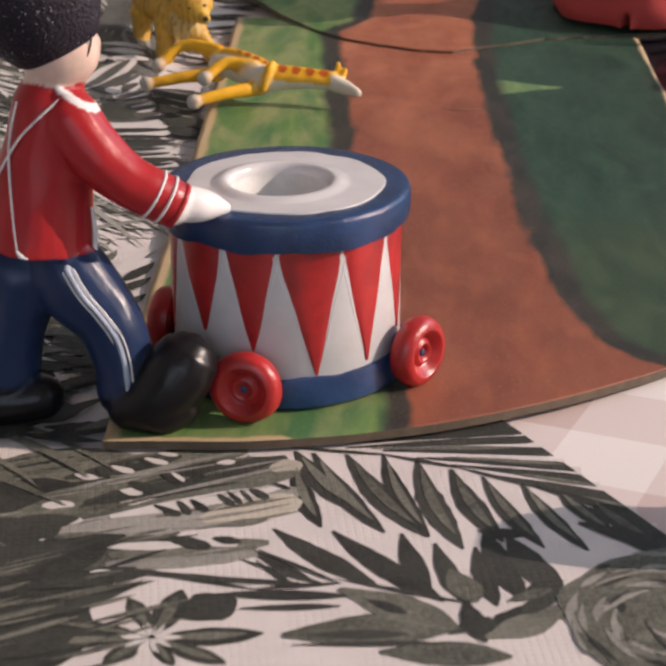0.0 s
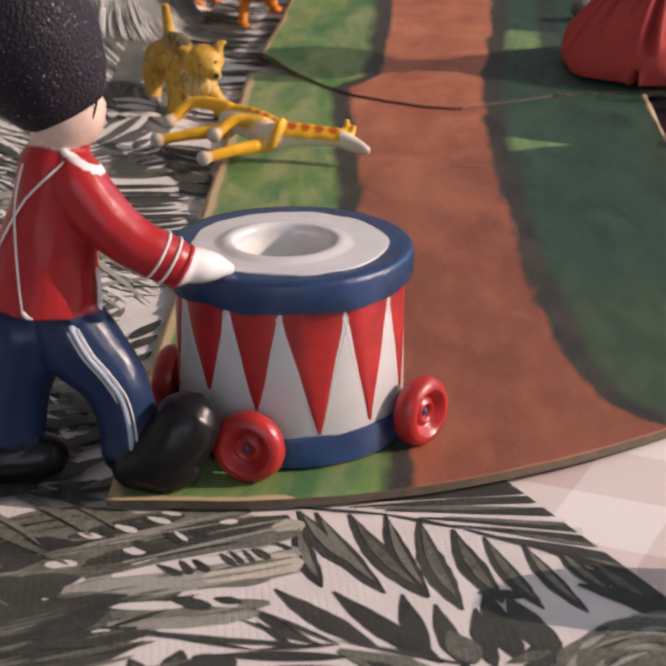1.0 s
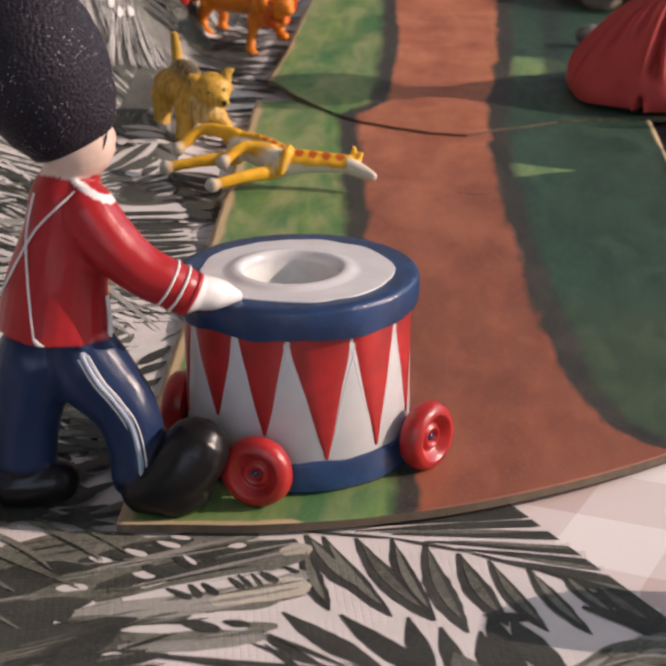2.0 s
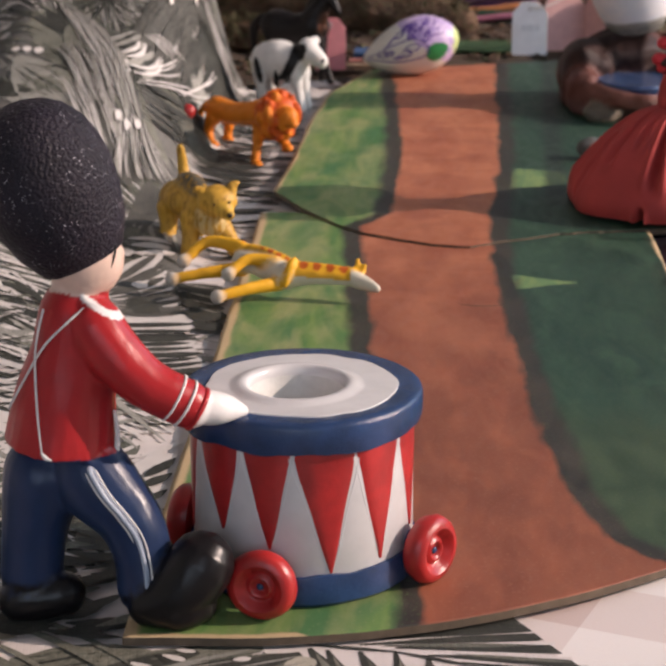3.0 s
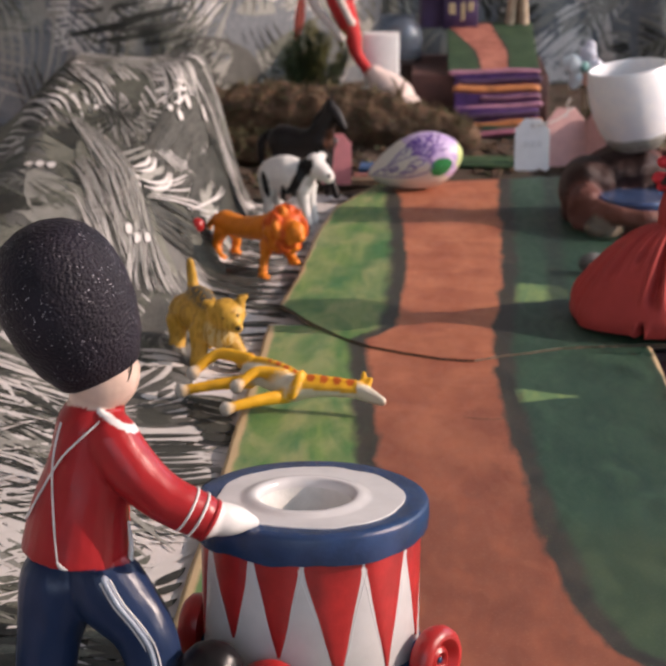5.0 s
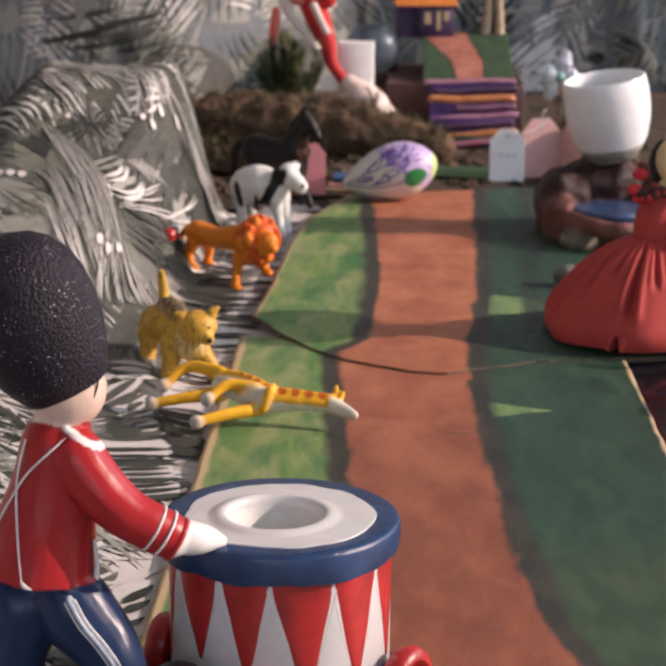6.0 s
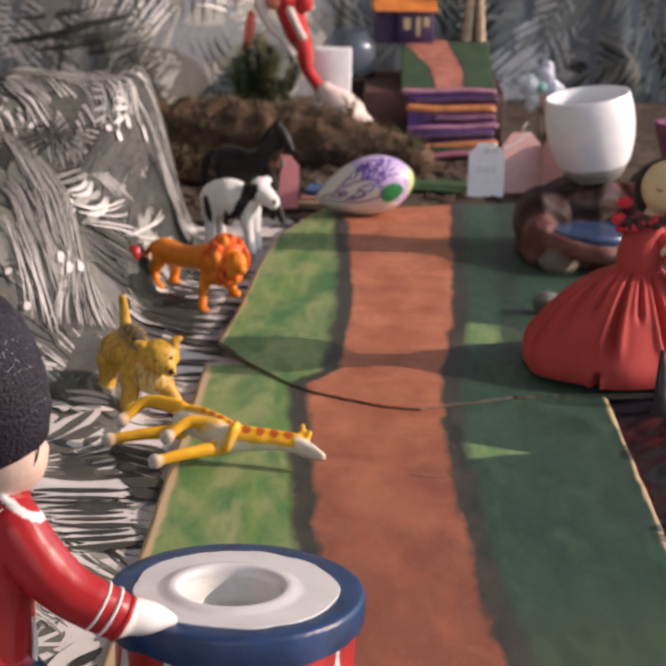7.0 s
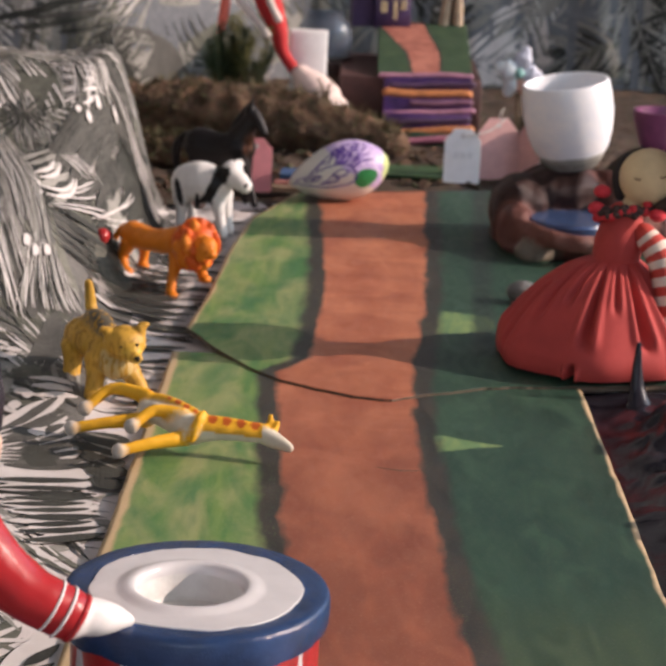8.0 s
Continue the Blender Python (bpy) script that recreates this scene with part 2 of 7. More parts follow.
def painted_board(name):
    """Cardboard painted by hand: a terracotta lane with a dark outline between green fields, tan card showing at the edge."""
    k = Nodes(name)
    left = k.n("Attribute", attribute_name="lane_left").outputs["Fac"]
    right = k.n("Attribute", attribute_name="lane_right").outputs["Fac"]
    rim = k.n("Attribute", attribute_name="card_rim").outputs["Fac"]
    far = k.n("Attribute", attribute_name="along").outputs["Fac"]
    co = k.coords()
    edge_map = k.n("Mapping", {"Vector": co, "Scale": (60.0, 22.0, 1.0)}).outputs["Vector"]
    wob = k.math("MULTIPLY", k.math("SUBTRACT", k.noise(1.0, 3.0, vector=edge_map), 0.5), 1.3)
    wob2 = k.math("MULTIPLY", k.math("SUBTRACT", k.noise(300.0, 3.0), 0.5), 0.12)
    wobble = k.math("ADD", wob, wob2)
    brushed = k.n("Mapping", {"Vector": co, "Scale": (1.0, 0.36, 1.0)}).outputs["Vector"]
    wash, dab, fine = k.noise(30.0, 3.0, brushed, distortion=0.6), k.noise(80.0, 4.0, brushed, distortion=1.2), k.noise(700.0, 3.0)
    stretch = k.n("Mapping", {"Vector": co, "Scale": (130.0, 9.0, 1.0)}).outputs["Vector"]
    streak = k.noise(1.0, 4.0, vector=stretch)
    cross = k.n("Mapping", {"Vector": co, "Scale": (24.0, 34.0, 1.0)}).outputs["Vector"]
    streak_x = k.noise(1.0, 2.0, vector=cross, distortion=0.7)
    # the lane, darker near and lighter far
    soft = k.noise(60.0, 2.0, brushed, distortion=0.3)
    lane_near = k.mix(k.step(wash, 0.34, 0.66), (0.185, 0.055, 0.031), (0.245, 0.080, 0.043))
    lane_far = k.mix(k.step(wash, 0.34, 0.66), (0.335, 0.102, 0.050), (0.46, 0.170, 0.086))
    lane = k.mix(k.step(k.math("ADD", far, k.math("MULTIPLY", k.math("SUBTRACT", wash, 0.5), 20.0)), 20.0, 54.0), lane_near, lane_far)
    lane = k.mix(k.math("MULTIPLY", k.step(soft, 0.48, 0.72), 0.6), lane, (0.36, 0.115, 0.058))
    lane = k.mix(k.math("MULTIPLY", k.step(streak, 0.5, 0.75), 0.22), lane, (0.27, 0.07, 0.04))
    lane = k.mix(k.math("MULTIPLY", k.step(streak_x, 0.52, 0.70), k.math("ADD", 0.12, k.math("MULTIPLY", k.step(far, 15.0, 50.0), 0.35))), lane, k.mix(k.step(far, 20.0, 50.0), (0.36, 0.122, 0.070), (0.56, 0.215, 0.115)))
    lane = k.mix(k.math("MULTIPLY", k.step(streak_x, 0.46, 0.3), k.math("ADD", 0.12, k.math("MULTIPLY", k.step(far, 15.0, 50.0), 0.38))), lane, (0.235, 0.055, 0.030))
    lane = k.mix(k.math("MULTIPLY", k.step(fine, 0.6, 0.8), 0.16), lane, (0.58, 0.26, 0.16))
    # left field: yellow-green washes with emerald dabs
    patch = k.noise(34.0, 4.0, brushed, distortion=1.2)
    field_l = k.mix(k.step(streak, 0.38, 0.62), (0.066, 0.175, 0.046), (0.155, 0.25, 0.066))
    field_l = k.mix(k.step(patch, 0.40, 0.72), field_l, (0.29, 0.305, 0.135))
    field_l = k.mix(k.math("MULTIPLY", k.step(k.math("ADD", wash, k.math("MULTIPLY", k.math("SUBTRACT", streak, 0.5), 0.35)), 0.5, 0.66), 0.85), field_l, (0.032, 0.140, 0.048))
    field_l = k.mix(k.math("MULTIPLY", k.step(fine, 0.58, 0.75), 0.13), field_l, (0.34, 0.36, 0.20))
    # right field: deep blue-green with its shade painted in, lighter at the near end
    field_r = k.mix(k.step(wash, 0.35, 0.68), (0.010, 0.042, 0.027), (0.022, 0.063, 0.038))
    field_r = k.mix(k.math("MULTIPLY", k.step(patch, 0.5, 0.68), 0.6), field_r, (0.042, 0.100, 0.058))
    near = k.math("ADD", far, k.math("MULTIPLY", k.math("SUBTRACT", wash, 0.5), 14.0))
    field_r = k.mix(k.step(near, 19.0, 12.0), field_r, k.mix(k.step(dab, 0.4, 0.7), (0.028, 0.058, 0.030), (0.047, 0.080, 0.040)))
    # two sunlit wedges beside the lane, put into the colour as lighter green
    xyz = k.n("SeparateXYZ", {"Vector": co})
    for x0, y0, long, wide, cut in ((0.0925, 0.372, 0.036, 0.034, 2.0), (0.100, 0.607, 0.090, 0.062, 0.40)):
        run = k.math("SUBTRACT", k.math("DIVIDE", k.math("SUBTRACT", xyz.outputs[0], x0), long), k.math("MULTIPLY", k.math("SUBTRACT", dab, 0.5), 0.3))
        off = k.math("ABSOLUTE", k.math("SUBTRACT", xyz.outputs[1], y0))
        lit_wedge = k.math("SUBTRACT", k.math("MULTIPLY", k.math("SUBTRACT", 1.0, run), wide / 2), off)
        mask = k.math("MULTIPLY", k.math("MULTIPLY", k.step(lit_wedge, 0.0, 0.003), k.step(run, -0.35, -0.1)), k.step(run, cut, cut - 0.04))
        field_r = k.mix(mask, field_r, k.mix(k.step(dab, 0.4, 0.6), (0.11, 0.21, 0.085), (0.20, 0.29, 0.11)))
    # a broad dark strip along the far card
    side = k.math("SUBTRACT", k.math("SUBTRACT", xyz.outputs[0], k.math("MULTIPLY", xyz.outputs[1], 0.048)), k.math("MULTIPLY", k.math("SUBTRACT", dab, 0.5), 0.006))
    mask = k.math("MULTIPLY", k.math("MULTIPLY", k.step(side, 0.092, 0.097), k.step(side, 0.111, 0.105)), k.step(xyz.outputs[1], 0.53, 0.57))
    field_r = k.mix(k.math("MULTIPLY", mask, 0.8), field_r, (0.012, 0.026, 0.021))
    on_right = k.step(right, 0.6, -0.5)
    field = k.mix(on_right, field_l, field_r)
    l2, r2 = k.math("ADD", left, wobble), k.math("ADD", right, wobble)
    inside = k.math("MULTIPLY", k.step(l2, 0.25, 0.6), k.step(r2, 0.25, 0.6))
    band = k.math("MULTIPLY", k.step(l2, -0.95, -0.4), k.step(r2, -1.0, -0.45))
    outline = k.mix(k.step(dab, 0.35, 0.7), (0.017, 0.018, 0.018), (0.048, 0.040, 0.032))
    col = k.mix(k.math("MULTIPLY", band, k.step(fine, 0.15, 0.42)), field, outline)
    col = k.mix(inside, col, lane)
    bare = k.math("ADD", rim, k.math("MULTIPLY", wob, 0.55))
    col = k.mix(k.step(bare, 0.62, 0.42), col, k.mix(fine, (0.40, 0.28, 0.15), (0.55, 0.42, 0.25)))
    col = k.mix(k.math("MULTIPLY", k.step(fine, 0.55, 0.8), 0.09), col, (0.6, 0.52, 0.34))
    k.bump(k.math("ADD", k.math("MULTIPLY", dab, 0.4), k.math("MULTIPLY", fine, 0.35)), 0.22, 0.0005)
    return k.done(col, k.step(dab, -0.9, 1.6))


def emboss(k):
    """Rows of small pressed dots, as on soft printed paper."""
    turned = k.n("Mapping", {"Vector": k.coords(), "Rotation": (0, 0, radians(38))}).outputs["Vector"]
    xyz = k.n("SeparateXYZ", {"Vector": turned})
    waves = [k.math("SINE", k.math("MULTIPLY", xyz.outputs[i], 2 * math.pi / 0.0034)) for i in (0, 1)]
    return k.math("MULTIPLY", k.step(k.math("MULTIPLY", waves[0], waves[1]), 0.55, 0.95), k.step(k.noise(45.0, 2.0), 0.42, 0.6))


def print_ink(name, dark, light, seed_scale=60.0):
    """Printed leaf ink; every leaf has its own tone and a washed-out gradient."""
    k = Nodes(name)
    tone = k.n("NewGeometry").outputs["Random Per Island"]
    wash, fine = k.noise(seed_scale, 3.0), k.noise(900.0, 2.0)
    brush = k.noise(seed_scale * 6, 5.0, rough=0.65, distortion=1.6)
    f = k.math("ADD", k.math("MULTIPLY", tone, 0.5), k.math("MULTIPLY", k.step(wash, 0.3, 0.75), 0.4))
    f = k.math("ADD", f, k.math("MULTIPLY", k.step(brush, 0.42, 0.68), 0.55))
    col = k.mix(f, dark, light)
    k.bump(k.math("SUBTRACT", k.math("MULTIPLY", fine, 0.5), emboss(k)), 0.5, 0.0004)
    return k.done(col, 0.66, Specular_IOR_Level=0.25)


CARD = varied("raw cardboard", (0.115, 0.085, 0.058), 0.85, 0.25, 200.0)
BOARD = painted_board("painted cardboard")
def paper_ground(name):
    """Off-white soft paper, faintly stained and pressed with dots."""
    k = Nodes(name)
    blot, fine = k.noise(60.0, 3.0), k.noise(1400.0, 2.0)
    col = k.mix(k.step(blot, 0.3, 0.7), (0.60, 0.555, 0.535), (0.67, 0.62, 0.60))
    k.bump(k.math("SUBTRACT", k.math("MULTIPLY", k.math("ADD", blot, fine), 0.4), emboss(k)), 0.5, 0.0004)
    return k.done(col, 0.62)


CLOTH = paper_ground("printed paper ground")
INK_DARK = print_ink("dark leaf ink", (0.018, 0.019, 0.018), (0.060, 0.062, 0.053))
INK_MID = print_ink("grey leaf ink", (0.040, 0.044, 0.036), (0.20, 0.20, 0.165))
INK_PALE = print_ink("pale leaf ink", (0.17, 0.17, 0.150), (0.34, 0.33, 0.30))
INK_CREAM = print_ink("cream leaf ink", (0.33, 0.31, 0.25), (0.52, 0.48, 0.40))
INK_WHITE = varied("unprinted leaf streak", (0.62, 0.585, 0.56), 0.6, 0.06)
INK_OLIVE = print_ink("olive grey leaf ink", (0.042, 0.043, 0.039), (0.122, 0.118, 0.106))
# the backdrop's print, tinted blue-grey in the colour for the shade it hangs in
CURTAIN_SHADE_WASH = print_ink("blue-grey shaded print wash", (0.075, 0.082, 0.092), (0.20, 0.21, 0.225), 35.0)
WASH = print_ink("grey printed wash", (0.062, 0.063, 0.059), (0.175, 0.170, 0.158), 35.0)
WHITE_GLAZE = varied("white ceramic paint", (0.61, 0.60, 0.605), 0.25, 0.08, 70.0, 900.0, 0.25, 0.0006)
BLUE = varied("royal blue figurine paint", (0.018, 0.045, 0.125), 0.27, 0.35, 75.0, 1500.0, 0.5, 0.0014)
RED = varied("red figurine paint", (0.39, 0.021, 0.021), 0.3, 0.3, 80.0, 1500.0, 0.4, 0.0011)
FIGURE = figurine_paint("hand-painted resin", 0.30, 0.4, 0.0008, 150.0)
PLASTIC = figurine_paint("moulded toy plastic", 0.48, 0.35, 0.0006, 260.0)
FUR_CAP = glitter_cap("black fur cap")
WALL_PAINT = varied("room wall paint", (0.80, 0.80, 0.81), 0.8, 0.05, 3.0, 200.0, 0.1)
FLOOR_WOOD = varied("room floor wood", (0.30, 0.19, 0.11), 0.5, 0.3, 8.0, 200.0, 0.1)


# ---- room, closed round the table ----
def room():
    x0, x1, y0, y1, z0, z1, t = -190, 160, -220, 270, -76, 170, 8
    def wall(name, low, high, label):
        s = Shape()
        s.box(low, high, 0.5)
        tagged(part(name, s, WALL_PAINT, None, label), category="wall", kind="structure")
    wall("wall_west", (x0 - t, y0, z0), (x0, y1, z1), "plain painted wall of the room")
    wall("wall_north", (x0, y1, z0), (x1, y1 + t, z1), "plain painted wall of the room")
    # east wall with a window opening
    s = Shape()
    s.box((x1, y0, z0), (x1 + t, y1, 20), 0.5).box((x1, y0, 150), (x1 + t, y1, z1), 0.5)
    s.box((x1, y0, 20), (x1 + t, -130, 150), 0.5).box((x1, 250, 20), (x1 + t, y1, 150), 0.5)
    tagged(part("wall_east", s, WALL_PAINT, None, "unseen painted wall with a wide window opening"), category="wall", kind="structure")
    # south wall with an opening assumed for the fill lamp
    s = Shape()
    s.box((x0, y0 - t, z0), (x1, y0, 20), 0.5).box((x0, y0 - t, 130), (x1, y0, z1), 0.5)
    s.box((x0, y0 - t, 20), (-95, y0, 130), 0.5).box((75, y0 - t, 20), (x1, y0, 130), 0.5)
    tagged(part("wall_south", s, WALL_PAINT, None, "unseen painted wall with a wide window opening"), category="wall", kind="structure")
    s = Shape()
    s.box((x0 - t, y0 - t, z0 - 6), (x1 + t, y1 + t, z0), 0.5)
    tagged(part("floor", s, FLOOR_WOOD, None, "brown wooden room floor"), category="floor", kind="structure")
    s = Shape()
    s.box((x0 - t, y0 - t, z1), (x1 + t, y1 + t, z1 + 6), 0.5)
    tagged(part("ceiling", s, WALL_PAINT, None, "plain pale room ceiling"), category="ceiling", kind="structure")


room()


# ---- table with its pale checked cloth ----
def checked_cloth(name):
    k = Nodes(name)
    co = k.coords()
    turned = k.n("Mapping", {"Vector": co, "Rotation": (0, 0, radians(22))}).outputs["Vector"]
    xyz = k.n("SeparateXYZ", {"Vector": turned})
    a = k.math("LESS_THAN", k.math("FRACT", k.math("MULTIPLY", xyz.outputs[0], 14.0)), 0.5)
    b = k.math("LESS_THAN", k.math("FRACT", k.math("MULTIPLY", xyz.outputs[1], 14.0)), 0.5)
    f = k.math("MULTIPLY", k.math("ADD", a, b), 0.5)
    col = k.mix(f, (0.80, 0.76, 0.74), (0.58, 0.46, 0.43))
    col = k.mix(k.math("MULTIPLY", k.noise(900.0), 0.25), col, (0.6, 0.52, 0.5))
    k.bump(k.noise(1200.0), 0.3, 0.0003)
    return k.done(col, 0.75)


def table():
    top = thing("table", "low wooden table under a pale checked cloth", "table", (0, 60, -76))
    s = Shape()
    s.box((-85, -95, 71.2), (75, 130, 74.8), 0.6)
    part("tabletop", s, FLOOR_WOOD, top)
    for x in (-78, 68):
        for y in (-88, 123):
            s = Shape()
            s.box((x - 3, y - 3, 0), (x + 3, y + 3, 71.2), 0.4)
            part("leg", s, FLOOR_WOOD, top)
    s = Shape()
    s.box((-86, -96, -1.2), (76, 131, -0.55), 0.3, Matrix.Translation((0, 60, 0)))
    tagged(part("tablecloth", s, checked_cloth("pale checked tablecloth"), None, "pale pink and white checked tablecloth on the table"), category="tablecloth")


table()


# ---- leaf-printed sheets ----
def hill(x, y):
    """Height of the printed sheet that lies under the boards and is heaped up beside them."""
    rise = smooth01((-10.0 - x) / (11.0 - 6.2 * smooth01((y - 40) / 45.0))) * smooth01((y - 42) / 50.0)
    far_left = smooth01((-16 - x) / 30.0) * smooth01((y + 5) / 60.0)
    z = -0.42 + 12.9 * rise * (1 - 0.5 * smooth01((-23.0 - x) / 8.0)) + 5.0 * far_left * (1 - rise)
    if x < -7:
        k = smooth01((-7 - x) / 5.0) * smooth01((y - 5) / 25.0)
        z += k * (0.7 * shift((x, y), 1, 9.0) + 0.35 * shift((x, y), 2, 3.5) + 0.5)
    return z


def edge_x(y):
    """The sheet's slanting side near the table's corner."""
    return 5.7 - 0.56 * y if y < -2 else 6.8


def on_hill(u, v, lift=0.0):
    """A point of the sheet, or just above it; steeper places lift more, so that the print stays clear of the sheet."""
    z = hill(u, v)
    if lift:
        lift *= min(4.0, math.hypot(1.0, (hill(u - 0.2, v) - z) / 0.2, (hill(u, v + 0.2) - z) / 0.2))
    return (u, v, z + lift)


def curtain(u, v, lift=0.0):
    """The printed sheet hung up behind everything: u across, v up."""
    bend = 26 * smooth01((2 - u) / 26.0) + 22 * smooth01((u - 42) / 30)
    fold = 1.8 * shift((u, v * 0.25), 3, 7.0) + 1.0 * shift((u, v * 0.4), 4, 3.0)
    return (u, 166 - bend + fold - lift, v)


def leaflet(s, place, slot, root, angle, length, width, bend, lift, keep, n=7, taper=0.85, stagger=0.0012):
    """One slim printed leaf: a strip with a slightly uneven outline that swells and ends in a point; a low taper leaves it blunt."""
    verts, x, y, a = [], root[0], root[1], angle
    own = lift + stagger * ((len(s.v) // 2) % 31)
    for i in range(n + 1):
        t = i / n
        w = width * (math.sin(math.pi * min(1, t ** 1.2 * 0.95 + 0.03)) ** taper) * 0.5
        w *= 1 + 0.16 * shift((x * 3, y * 3), slot + 2, 1.0)
        nx, ny = -math.sin(a), math.cos(a)
        for d in (w, -w):
            if not keep(x + nx * d, y + ny * d):
                return
            verts.append(place(x + nx * d, y + ny * d, own))
        x, y, a = x + math.cos(a) * length / n, y + math.sin(a) * length / n, a + bend / n
    s.add(verts, [(2 * i + 1, 2 * i + 3, 2 * i + 2, 2 * i) for i in range(n)], slot)


def frond(s, place, rng, root, angle, length, slot, keep, lift, leaf=0.5, pairs=14, spread=1.0, width=1.0):
    """A palm branch: a bent stalk with slim leaves on both sides."""
    bend, x, y, a = rng.uniform(-0.5, 0.5), root[0], root[1], angle
    leaflet(s, place, slot, root, angle, length, 0.16 * width, bend, lift + 0.004, keep, 12)
    for i in range(pairs):
        t = (i + 0.6) / pairs
        x, y, a = x + math.cos(a) * length / pairs, y + math.sin(a) * length / pairs, a + bend / pairs
        reach = leaf * length * (1.15 - 0.75 * abs(t - 0.35)) * rng.uniform(0.85, 1.1)
        for side in (1, -1):
            leaflet(s, place, slot, (x, y), a + side * spread * (1.15 - 0.55 * t), reach, rng.uniform(0.05, 0.085) * length * width, -side * rng.uniform(0.2, 0.6), lift + rng.uniform(0, 0.003), keep)


def split_leaf(s, place, rng, root, angle, length, keep, lift, slots):
    """A broad banana leaf: long ribs, pale and dark, with short white slits across them."""
    for k in range(5):
        off = (k - 2) * length * 0.055
        p = (root[0] - math.sin(angle) * off, root[1] + math.cos(angle) * off)
        leaflet(s, place, slots[k % 2], p, angle + (k - 2) * 0.045, length * rng.uniform(0.85, 1.0), length * 0.105, (k - 2) * 0.05, lift + 0.002 * k, keep, 9)
    for i in range(26):
        t, o = rng.uniform(0.15, 0.95), rng.uniform(-0.13, 0.13) * length
        p = (root[0] + math.cos(angle) * t * length - math.sin(angle) * o, root[1] + math.sin(angle) * t * length + math.cos(angle) * o)
        leaflet(s, place, 3 if rng.random() < 0.7 else 0, p, angle + rng.choice((1, -1)) * rng.uniform(0.6, 1.3), length * rng.uniform(0.03, 0.09), length * 0.02, 0.2, lift + 0.013, keep, 4)


def star_flower(s, place, rng, at, size, keep, lift):
    n = rng.randint(9, 12)
    for k in range(n):
        a = 2 * math.pi * (k + rng.uniform(-0.2, 0.2)) / n
        leaflet(s, place, rng.choice((0, 0, 1)), (at[0] + math.cos(a) * size * 0.14, at[1] + math.sin(a) * size * 0.14), a, size * rng.uniform(0.7, 1.15), size * 0.19, rng.uniform(-0.3, 0.3), lift + 0.002 * k, keep, 7)


def leaf_print(name, place, keep, seed, u_range, v_range, count, size, parent, tones, heading=lambda rng: rng.uniform(0, 6.283)):
    """Scattered leaves; tones(u, v) weighs dark, grey, pale and white ink."""
    rng, s = random.Random(seed), Shape()
    for i in range(count):
        p = (rng.uniform(*u_range), rng.uniform(*v_range))
        if not keep(*p):
            continue
        a, long, lift = heading(rng), size * rng.uniform(0.7, 1.35), 0.012 + 0.022 * rng.random()
        pick, slot = rng.random(), rng.choices((0, 1, 2, 3), tones(*p))[0]
        if pick < 0.24:
            split_leaf(s, place, rng, p, a, long, keep, lift, (1, 2) if slot else (0, 1))
        elif pick < 0.62:
            frond(s, place, rng, p, a, long, slot, keep, lift + 0.01, 0.42, 13)
        elif pick < 0.72:
            star_flower(s, place, rng, p, long * 0.32, keep, lift + 0.02)
        elif pick < 0.92:
            # a fan of long brush strokes
            n = rng.randint(6, 11)
            for k in range(n):
                b = a + (k - n / 2) * 0.13
                leaflet(s, place, slot, (p[0] + 0.25 * k * math.sin(a), p[1] - 0.25 * k * math.cos(a)), b, long * rng.uniform(0.8, 1.3), rng.uniform(0.18, 0.5), rng.uniform(-0.5, 0.1), lift + 0.012 + 0.001 * k, keep, 9)
        else:
            for k in range(rng.randint(2, 4)):
                q = (p[0] + rng.uniform(-1.4, 1.4), p[1] + rng.uniform(-2, 2))
                leaflet(s, place, 3, q, a, rng.uniform(0.8, 1.3), rng.uniform(0.6, 0.9), 0.0, lift + 0.03, keep, 6)
    ob = part(name, s, [INK_DARK, INK_MID, INK_PALE, INK_WHITE], parent, "grey palm and banana leaf print", smooth=True)
    tagged(ob, kind="stuff")
    return ob


def palm(s, place, rng, root, angle, length, slot, keep, lift, pairs, leaf, width):
    """A long palm branch with many slim leaves that sweep forward."""
    bend, x, y, a = rng.uniform(-0.45, 0.45), root[0], root[1], angle
    leaflet(s, place, slot, root, angle, length, 0.22, bend, lift + 0.004, keep, 14)
    for i in range(pairs):
        t = (i + 0.5) / pairs
        x, y, a = x + math.cos(a) * length / pairs, y + math.sin(a) * length / pairs, a + bend / pairs
        reach = leaf * (0.55 + 0.75 * math.sin(math.pi * min(1, 0.12 + 0.83 * t)))
        for side in (1, -1):
            leaflet(s, place, slot, (x, y), a + side * (1.0 - 0.5 * t) + rng.uniform(-0.06, 0.06), reach * rng.uniform(0.85, 1.1), width * rng.uniform(0.8, 1.15), -side * rng.uniform(0.25, 0.5), lift + rng.uniform(0, 0.003), keep, 8)


def banana(s, place, rng, root, angle, length, width, slot, keep, lift):
    """A broad grey leaf: one blade, its rib, and light slits that run out from the rib to the edge."""
    bend = rng.uniform(-0.5, 0.5)
    leaflet(s, place, slot, root, angle, length, width, bend, lift, keep, 18, 0.6)
    leaflet(s, place, 3 if slot < 2 else 1, root, angle, length, 0.3, bend, lift + 0.006, keep, 18)
    n, (x, y), a = int(length / 0.6), root, angle
    for i in range(n):
        x, y, a = x + math.cos(a) * length / n, y + math.sin(a) * length / n, a + bend / n
        for side in (1, -1):
            if rng.random() < 0.85:
                leaflet(s, place, rng.choice((3, 3, 2, 2, 0, 1)), (x - side * math.sin(a) * width * 0.16, y + side * math.cos(a) * width * 0.16), a + side * rng.uniform(0.5, 0.8), width * rng.uniform(0.35, 0.8), rng.uniform(0.16, 0.36), -side * 0.3, lift + 0.01, keep, 7)


